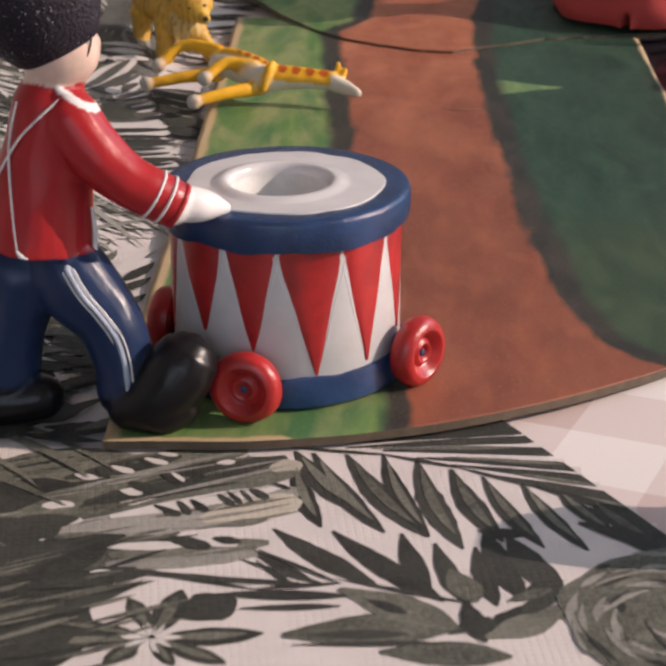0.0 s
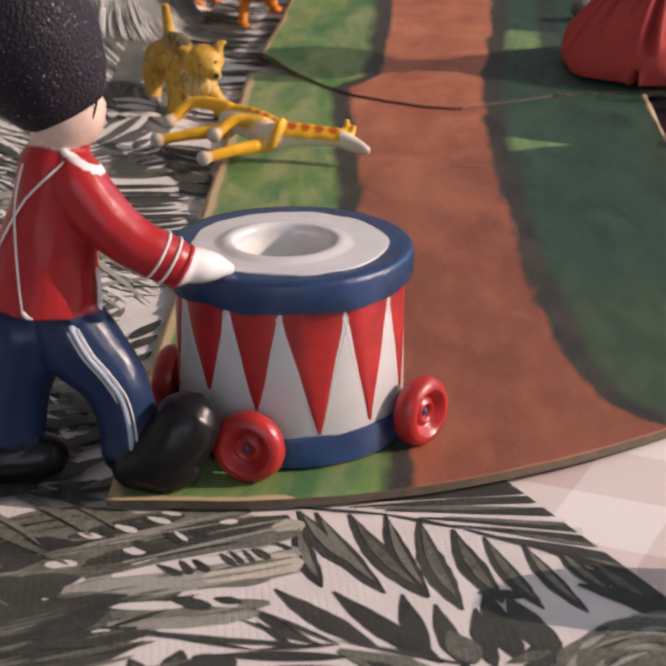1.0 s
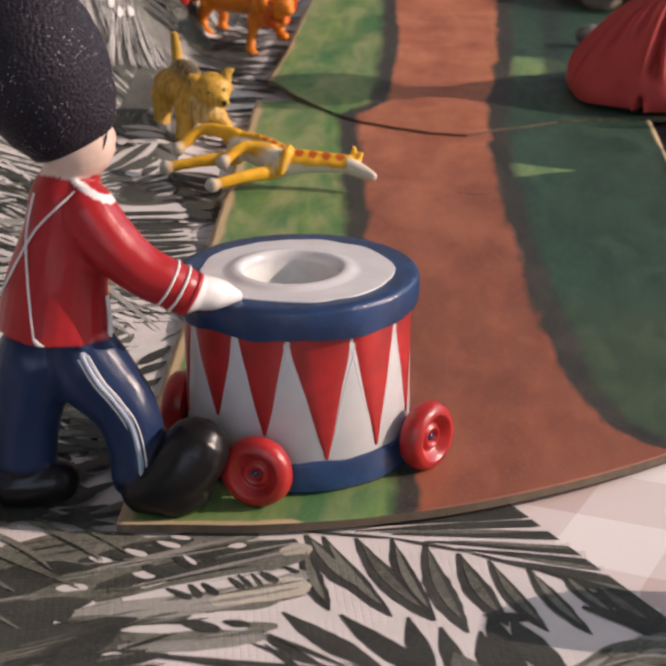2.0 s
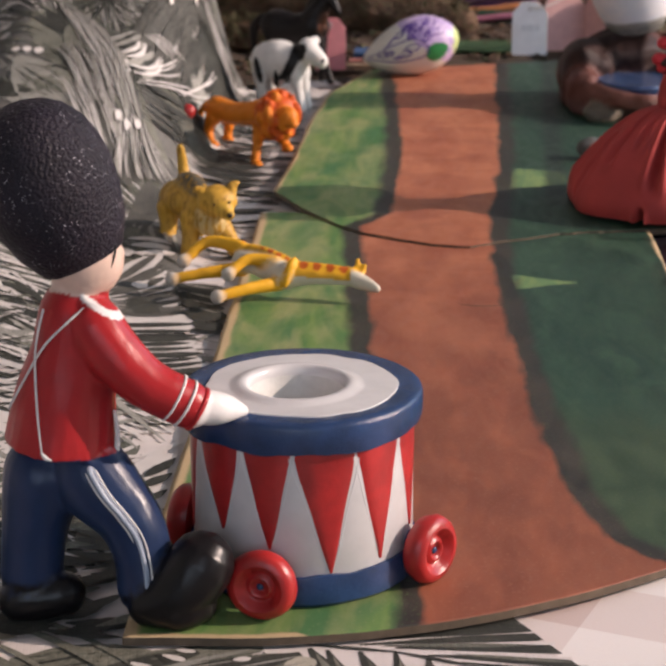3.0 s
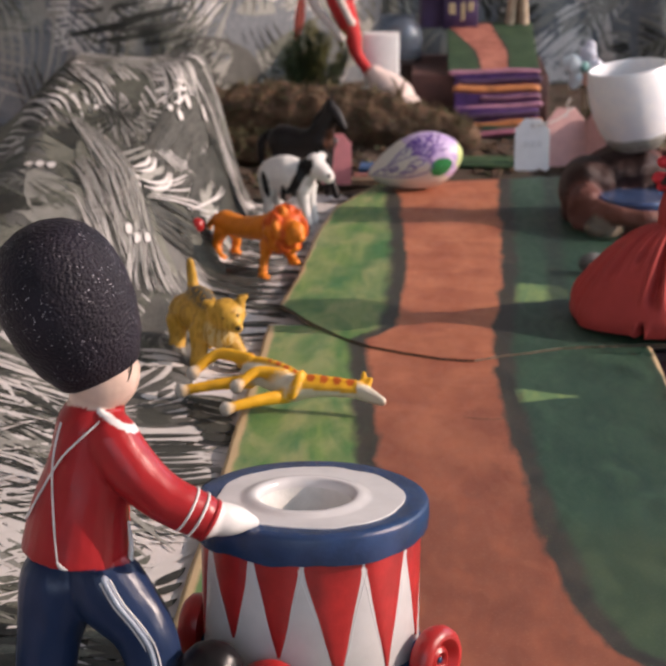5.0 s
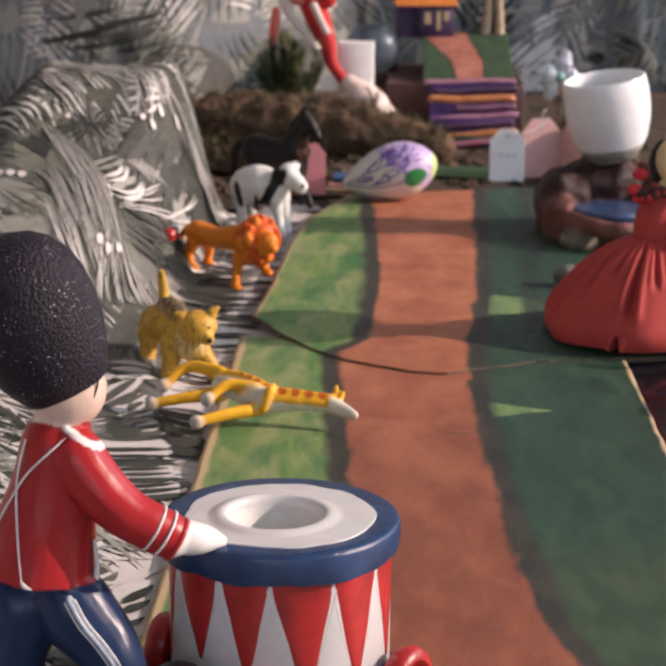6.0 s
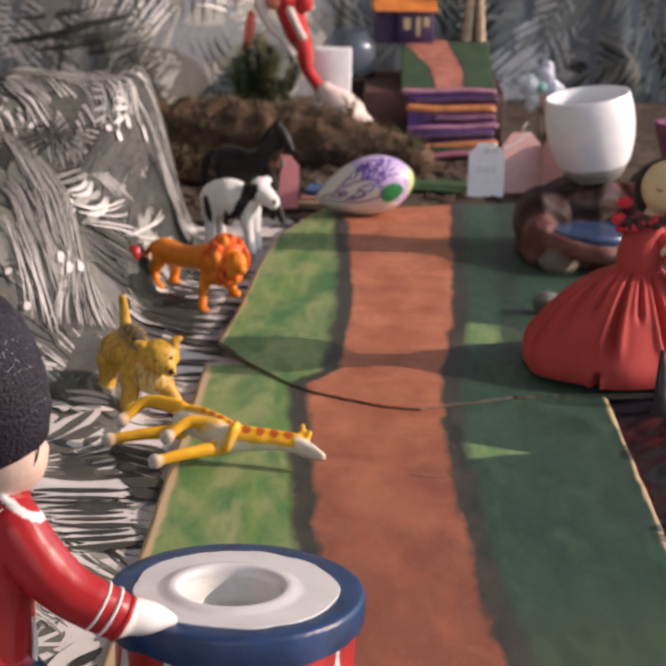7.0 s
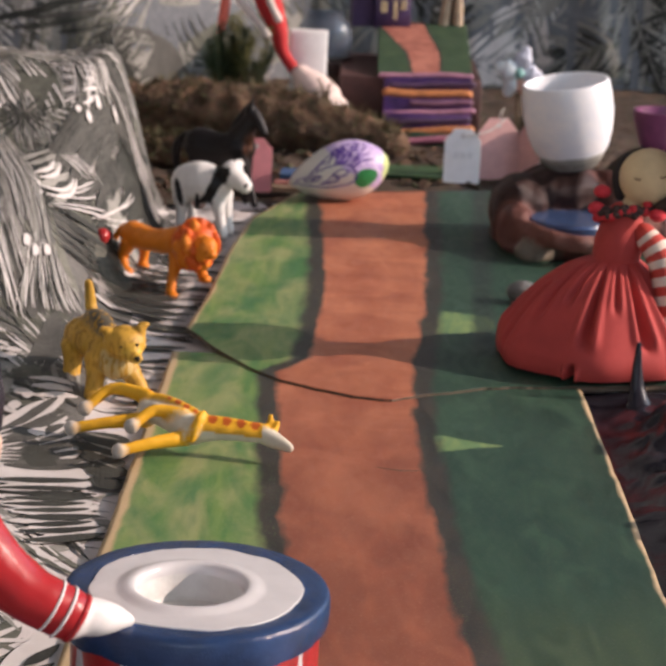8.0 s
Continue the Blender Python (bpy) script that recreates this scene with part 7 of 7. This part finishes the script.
def twigs():
    rng = random.Random(17)
    spots = [(4.5, 123, 3.2), (1.5, 124.5, 5.0), (-2.5, 124, 5.0), (6.8, 122, 2.2), (-11.0, 125.5, 5.2)]
    for j, (x, y, z) in enumerate(spots):
        e = thing("dry_grass_tuft", "small tuft of dry brown grass on the log", "grass tuft", (x, y, z - 0.6), 0, "dry grass tufts")
        for i in range(13):
            a, h = rng.uniform(0, 6.28), rng.uniform(1.0, 2.4)
            s = Shape()
            s.tube([(0, 0, 0), (0.3 * math.cos(a), 0.3 * math.sin(a), h * 0.6), (0.9 * math.cos(a), 0.9 * math.sin(a), h)], [0.06, 0.05, 0.02], 5, steps=3)
            part("blade", s, GRASS, e)


ground_behind()
log([(-19, 128, 2.2), (-12, 126.2, 2.6), (-4, 125.2, 2.4), (3, 123.5, 1.7), (8, 122.5, 0.9)], [2.7, 3.2, 3.1, 2.6, 1.5], "rough brown log with moss lying across the back", 41)
log([(-17, 113, 1.2), (-12, 112, 1.5), (-6, 113, 1.2)], [1.2, 1.5, 1.1], "short dark piece of bark behind the animals", 47)
twigs()
log([(17.5, 127, 0.9), (21, 125.5, 1.4), (26, 125, 1.0)], [1.1, 1.7, 1.2], "short dark chunk of bark near the steps", 53)


def litter():
    """Loose chips of bark and moss strewn behind the boards."""
    rng, s = random.Random(61), Shape()
    for i in range(420):
        x, y = rng.uniform(-14, 27), rng.uniform(101, 126)
        if y < 103.5 + 0.32 * x and x > -3:
            continue
        z = 0.25 + 0.5 * shift((x, y), 31, 4.0) + 0.02 * max(0, y - 120)
        m = Matrix.Translation((x, y, z)) @ Euler((rng.uniform(-0.6, 0.6), rng.uniform(-0.6, 0.6), rng.uniform(0, 6.28))).to_matrix().to_4x4()
        a, b, h = rng.uniform(0.3, 1.1), rng.uniform(0.2, 0.55), rng.uniform(0.1, 0.4)
        outline = [(a * rng.uniform(0.7, 1.1) * math.cos(t), b * rng.uniform(0.7, 1.1) * math.sin(t)) for t in (0, 1.05, 2.1, 3.14, 4.2, 5.25)]
        s.slab(outline, -h / 2, h / 2, 0.04, m, slot=rng.choice((0, 0, 1, 1, 2)))
    ob = part("bark_litter", s, [SOIL, MOSS, MOSS_BLADE], None, "loose dark bark chips and moss behind the boards", smooth=False)
    tagged(ob, category="bark litter", kind="stuff")


litter()


def strips():
    """Thin painted wooden strips laid between the boards and the steps."""
    for at, size, colour, word in (((0.8, 108.0, 0.35), (5.2, 3.2, 0.5), (0.035, 0.085, 0.20), "blue"), ((0.6, 104.4, 0.3), (5.6, 1.2, 0.35), (0.34, 0.13, 0.11), "dull pink"),
                                   ((-1.6, 102.4, 0.3), (7.0, 1.6, 0.3), (0.20, 0.13, 0.08), "brown"), ((9.8, 112.5, 0.3), (5.4, 5.0, 0.3), (0.035, 0.085, 0.03), "dark green")):
        s = Shape()
        s.box((-size[0] / 2, -size[1] / 2, 0), (size[0] / 2, size[1] / 2, size[2]), 0.06)
        o = part("wooden_strip", s, varied(word + " brushed paint", colour, 0.65, 0.4, 90.0, 900.0, 0.4, 0.001), None, "thin " + word + " painted wooden strip on bark")
        o.location = Vector(at) * CM
        tagged(o, category="wooden strip", group="painted strips")


strips()


def steps():
    e = thing("toy_steps", "small card steps painted in purple and orange bands", "toy steps", (11.2, 128.0, 0.2))
    purple = varied("purple poster paint", (0.10, 0.035, 0.17), 0.6, 0.4, 90.0)
    orange = varied("orange poster paint", (0.56, 0.21, 0.075), 0.6, 0.35, 90.0)
    pink = varied("pink poster paint", (0.44, 0.15, 0.22), 0.6, 0.35, 90.0)
    plum = varied("plum poster paint", (0.075, 0.035, 0.085), 0.6, 0.4, 90.0)
    lilac = varied("lilac poster paint", (0.42, 0.19, 0.27), 0.6, 0.35, 90.0)
    dusk = varied("dusky violet poster paint", (0.24, 0.11, 0.17), 0.6, 0.35, 90.0)
    green = varied("step side green", (0.03, 0.09, 0.045), 0.7, 0.35)
    for k in range(4):
        s = Shape()
        s.box((-4.2, 1.5 * k + 0.3, 0), (4.2, 7.2, 1.55 * (k + 1) - 0.3), 0.05)
        part("step", s, purple if k else green, e)
    # wavy painted strips along the edges of the steps
    for k, mat in enumerate((pink, orange, plum, lilac, dusk, orange, plum, lilac)):
        y, z, s = 0.05 + 0.72 * k, 0.45 + 0.80 * k, Shape()
        line = [(x, y + 0.1 * shift((x, k), 31, 2.0), z + 0.18 * shift((x, 3 * k), 32, 3.4) + (0.08, 0.10, 0.07, 0.08, 0.05, 0.0, 0.03, 0.02)[k] * x) for x in span((-3.1, -4.2, -2.6, -3.9, -1.4, -3.9, -3.4, -4.5)[k], 4.3 - 0.2 * (k % 3), 0.6)]
        s.tube(line, [(0.40, 0.50, 0.34, 0.38, 0.34, 0.52, 0.36, 0.34)[k]] * len(line), 10, steps=2, flat=0.85)
        part("painted_strip", s, mat, e, "wavy painted strip")


def hillside():
    """The painted card that slopes up from the steps to the house."""
    s = Shape()
    def slope(u, v):
        return (6.3 + 9.3 * u, 134.5 + 17 * v, 6.0 + 3.4 * v ** 0.9 + 0.1 * shift((u * 12, v * 17), 51, 4.0))
    s.sheet(slope, span(0, 1, 1 / 60), span(0, 1, 1 / 60))
    me = s.mesh("painted_slope", [SLOPE])
    lane = me.attributes.new("lane", "FLOAT", "POINT")
    mids = [(11.1 - 0.4 * t - 2.0 * smooth01((t - 0.3) / 0.7), 1.4 + 1.2 * t ** 1.5) for t in [v / 60 for v in range(61)]]
    lane.data.foreach_set("value", [mids[i // 61][1] - abs(p[0] - mids[i // 61][0]) for i, p in enumerate(s.v)])
    me.transform(Matrix.Translation(-Vector((10, 143, 6)) * CM))
    o = new("painted_slope", me)
    o.location = Vector((10, 143, 6)) * CM
    m = o.modifiers.new("thick", "SOLIDIFY")
    m.thickness, m.offset = 0.003, -1
    tagged(o, "green painted card slope with a curved terracotta path", "painted board")
    s = Shape()
    s.box((2.6, 134.8, 0.2), (16.6, 153, 5.7), 0.15)
    b = part("support_box", s, varied("dark red-brown carton", (0.07, 0.026, 0.022), 0.7, 0.35, 60.0), None, "dark red brown carton that carries the slope")
    tagged(b, category="box")


def slope_paint(name):
    k = Nodes(name)
    lane = k.math("ADD", k.n("Attribute", attribute_name="lane").outputs["Fac"], k.math("MULTIPLY", k.math("SUBTRACT", k.noise(120.0), 0.5), 0.8))
    wash = k.noise(60.0, 4.0)
    col = k.mix(k.step(wash, 0.3, 0.7), (0.018, 0.048, 0.024), (0.048, 0.085, 0.038))
    col = k.mix(k.step(lane, -0.25, -0.1), col, (0.03, 0.03, 0.025))
    col = k.mix(k.step(lane, 0.0, 0.15), col, k.mix(k.step(wash, 0.35, 0.65), (0.27, 0.085, 0.06), (0.46, 0.18, 0.125)))
    k.bump(wash, 0.3, 0.001)
    return k.done(col, 0.65)


SLOPE = slope_paint("painted slope")


def house():
    h = thing("toy_house", "little purple card house with an orange roof", "toy house", (6.9, 151.0, 9.2), 6)
    purple = varied("dark purple card paint", (0.060, 0.030, 0.095), 0.65, 0.35, 90.0)
    orange = varied("orange roof paint", (0.60, 0.19, 0.035), 0.6, 0.3, 90.0)
    cream = varied("cream window paint", (0.55, 0.42, 0.24), 0.6, 0.2)
    s = Shape()
    s.box((-1.2, -1.6, -0.3), (2.6, 2.6, 3.2), 0.06)
    body = part("wall", s, purple, h)
    s = Shape()
    s.box((-3.4, -0.6, -0.3), (-1.25, 2.6, 3.1), 0.06)
    part("side_wing", s, purple, h)
    s = Shape()
    for x0, x1 in ((-3.7, 3.0),):
        a = [(-1.9, 3.2), (2.9, 3.2), (0.5, 5.0)]
        verts = [(x0, y, z) for y, z in a] + [(x1, y, z) for y, z in a]
        s.add(verts, [(0, 2, 1), (3, 4, 5), (0, 3, 5, 2), (2, 5, 4, 1), (1, 4, 3, 0)])
    part("roof", s, orange, h, smooth=False)
    for x0, x1, z0, z1, name in ((-0.6, 0.1, 1.3, 2.5, "window"), (0.75, 1.15, 0.6, 2.6, "door"), (1.5, 2.1, 1.6, 2.6, "window")):
        s = Shape()
        s.box((x0, -1.72, z0), (x1, -1.58, z1), 0.03)
        part(name, s, cream, h)


def posts():
    wood = varied("pale split wood", (0.48, 0.36, 0.25), 0.7, 0.3, 120.0, 600.0, 0.5, 0.001)
    dark = varied("dark split wood", (0.12, 0.055, 0.03), 0.8, 0.3)
    for x, y, mat, tilt, word in ((13.2, 151.0, wood, 4, "pale"), (13.9, 151.6, dark, 1, "dark"), (14.7, 151.0, wood, -3, "pale")):
        s = Shape()
        s.tube([(0, 0, 0), (0.05, 0, 3), (0.0, 0, 9)], [0.55, 0.45, 0.4], 12)
        o = part("wooden_stick", s, mat, None, word + " upright wooden stick behind the slope")
        o.matrix_world = Matrix.Translation(Vector((x, y, 9.3)) * CM) @ pose(0, 0, 0, 0, tilt, 0)
        tagged(o, category="stick", group="upright sticks")


steps()
hillside()
house()
posts()


# ---- porcelain flower, glass jar, purple bowl ----
def flower():
    e = thing("porcelain_flower", "pale porcelain flower with five rounded petals", "flower ornament", (20.4, 138.0, 0.9))
    pale = varied("pale porcelain", (0.72, 0.78, 0.80), 0.3, 0.12, 200.0)
    rose = varied("peach porcelain", (0.70, 0.42, 0.32), 0.35, 0.15)
    lilac = varied("lilac porcelain", (0.60, 0.61, 0.70), 0.3, 0.1)
    for k, (turn, mat) in enumerate(((168, pale), (72, lilac), (-8, lilac), (-62, rose), (-122, pale))):
        s, c = Shape(), Vector((math.cos(radians(turn)), 0, math.sin(radians(turn))))
        p = Vector((0, 0, 4.7))
        s.tube([p + c * 0.2, p + c * 0.7, p + c * 1.35, p + c * 1.75], [0.5, 0.9, 1.1, 0.75], 20, flat=0.85)
        s.v = [(x, -0.3 + 0.4 * y + 0.12 * k, z) for x, y, z in s.v]
        part("petal", s, mat, e, "rounded glossy petal")
    s = Shape()
    s.ball((0, -0.45, 4.7), (0.5, 0.3, 0.5), seg=16)
    part("centre", s, varied("sea green glaze", (0.25, 0.48, 0.44), 0.3, 0.2), e)
    s = Shape()
    s.tube([(0, 0.2, -0.6), (0, 0.2, 3.2)], [0.16, 0.12], 10)
    part("stem", s, GRASS, e)
    e.scale = (0.98, 1.1, 1.14)


flower()


def jar():
    g = Nodes("thick blue-grey glass")
    glass = g.done((0.42, 0.48, 0.57), 0.12, Transmission_Weight=0.85, IOR=1.45)
    s = Shape()
    s.lathe([(0, 0), (1.9, 0), (2.15, 0.3), (2.2, 2.6), (1.9, 3.6), (1.5, 4.0), (1.5, 4.5), (1.62, 4.6), (1.4, 4.62), (1.38, 4.0), (1.8, 3.4), (2.0, 2.5), (1.95, 0.5), (0, 0.35)], 40)
    s.v = [(1.32 * x, 1.1 * y, z) for x, y, z in s.v]
    o = part("glass_jar", s, glass, None, "small blue grey glass jar on the carton")
    o.location = Vector((0.75, 149.0, 5.75)) * CM
    tagged(o, category="jar")
    s = Shape()
    s.box((-1.5, 145, 0.2), (3.6, 153, 5.7), 0.2)
    tagged(part("support_box", s, varied("brown carton", (0.06, 0.03, 0.024), 0.75, 0.3), None, "dark brown carton under the glass jar"), category="box")
    s = Shape()
    s.lathe([(0, 0), (1.7, 0), (2.0, 0.3), (2.6, 2.4), (2.7, 3.2), (2.5, 3.2), (2.4, 2.4), (1.8, 0.6), (0, 0.5)], 40)
    o = part("bowl", s, varied("purple glaze", (0.20, 0.055, 0.14), 0.35, 0.25), None, "small purple glazed bowl on the bark")
    o.location = Vector((30.6, 108.0, 4.2)) * CM
    tagged(o, category="bowl")
    s = Shape()
    s.ball((30.5, 108, 1.6), (4.5, 3.5, 2.75), seg=32)
    s.v = [(x + 0.3 * shift((y, z), 61, 1.2), y + 0.3 * shift((x, z), 62, 1.2), min(z, 4.2)) for x, y, z in s.v]
    tagged(part("log", s, SOIL, None, "dark bark block under the purple bowl"), category="log", group="mossy logs")


jar()


# ---- fir sprig and elf ----
def fir():
    e = thing("fir_bush", "bushy dark green fir sprigs standing behind the log", "fir sprig", (-7.6, 133.0, 0.2))
    rng = random.Random(23)
    green = varied("fir needles", (0.045, 0.068, 0.024), 0.6, 0.5, 400.0)
    pale = varied("olive fir needles", (0.19, 0.18, 0.055), 0.6, 0.4, 400.0)
    bark = varied("fir twig bark", (0.05, 0.03, 0.018), 0.9, 0.3)
    for j in range(20):
        a, lean, h = rng.uniform(0, 6.28), rng.uniform(0.2, 4.2), rng.uniform(6.5, 10.8)
        top = Vector((lean * math.cos(a), lean * 0.7 * math.sin(a), h))
        s = Shape()
        root = Vector((0.35 * lean * math.cos(a), 0.3 * lean * math.sin(a), 0))
        line = spline([root, root.lerp(top, 0.5) + Vector((0, 0, 0.5)), top], 9)
        s.tube(line[::3], [0.13, 0.1, 0.08, 0.06, 0.04, 0.03, 0.03][: len(line[::3])], 6, steps=3)
        twig = part("twig", s, bark, e)
        n = Shape()
        for i in range(300):
            t = rng.uniform(0.25, 1.0)
            p = line[min(len(line) - 1, int(t * (len(line) - 1)))] + Vector((rng.uniform(-0.1, 0.1), rng.uniform(-0.1, 0.1), rng.uniform(-0.5, 0.5)))
            b, up = rng.uniform(0, 6.28), rng.uniform(0.1, 1.0)
            q = p + Vector((math.cos(b), math.sin(b), up)).normalized() * rng.uniform(0.8, 1.7)
            w = Vector((-math.sin(b), math.cos(b), 0)) * 0.055
            n.add([p - w, p + w, q + Vector((0, 0, 0.03)), p + Vector((0, 0, 0.06))], [(0, 1, 2), (1, 3, 2), (3, 0, 2)])
        tagged(part("needles", n, pale if j % 3 == 0 else green, twig, smooth=False), kind="stuff")


def elf():
    s = Shape()
    R, W, P, F = (0.50, 0.020, 0.022), (0.72, 0.62, 0.56), (0.70, 0.20, 0.14), (0.70, 0.48, 0.36)
    s.tube([(-5.4, 133, 15.2), (-4.4, 132.8, 12.6), (-3.4, 132.5, 10.0), (-2.9, 132.4, 8.0), (-1.6, 132.0, 6.3), (-0.9, 131.6, 5.8)], [1.3, 1.25, 0.9, 0.6, 0.55, 0.5], 20, colour=R)
    s.tube([(-7.6, 132.8, 14.2), (-7.0, 132.2, 12.6), (-5.4, 131.6, 10.9), (-4.4, 131.4, 9.7)], [0.8, 0.42, 0.34, 0.4], 14, colour=W)
    s.tube([(-4.7, 131.6, 13.8), (-3.9, 131.3, 12.2), (-3.4, 131.2, 11.3)], [0.4, 0.34, 0.4], 12, colour=W)
    s.ball((-3.3, 132.4, 14.4), (0.8, 0.8, 0.9), colour=R)
    s.ball((-6.2, 132.4, 14.5), (0.9, 0.8, 0.8), colour=P)
    s.tube([(-8.5, 132.4, 13.2), (-8.7, 132.3, 11.4), (-9.0, 132.2, 9.7)], [0.42, 0.5, 0.25], 12, colour=(0.74, 0.16, 0.11))
    s.tube([(-1.0, 131.6, 6.0), (0.2, 131.2, 4.7), (1.4, 130.8, 3.4), (2.3, 130.4, 2.9)], [1.0, 1.8, 2.0, 1.5], 18, colour=(0.78, 0.62, 0.56))
    s.tube([(0.6, 130.6, 5.6), (1.8, 130.2, 4.0), (2.7, 130.0, 3.1)], [0.2, 0.25, 0.2], 8, colour=P)
    s.ball((-2.1, 131.2, 4.3), (0.95, 0.8, 0.85), colour=(0.60, 0.58, 0.55))
    me = s.mesh("felt_elf", [DOLL_CLOTH], True, True)
    base = Vector((-3.0, 132.0, 2.6))
    me.transform(Matrix.Translation(-base * CM))
    o = new("felt_elf", me)
    o.location = base * CM
    tagged(o, "red and white felt elf doll slumped over the log", "doll")
    b = Shape()
    b.box((-2.3, 133.5, 0.2), (1.3, 136.5, 9.9), 0.12)
    tagged(part("paper_box", b, varied("white box paper", (0.72, 0.71, 0.70), 0.6, 0.06), None, "small white paper box standing behind the elf"), category="box")


fir()
elf()
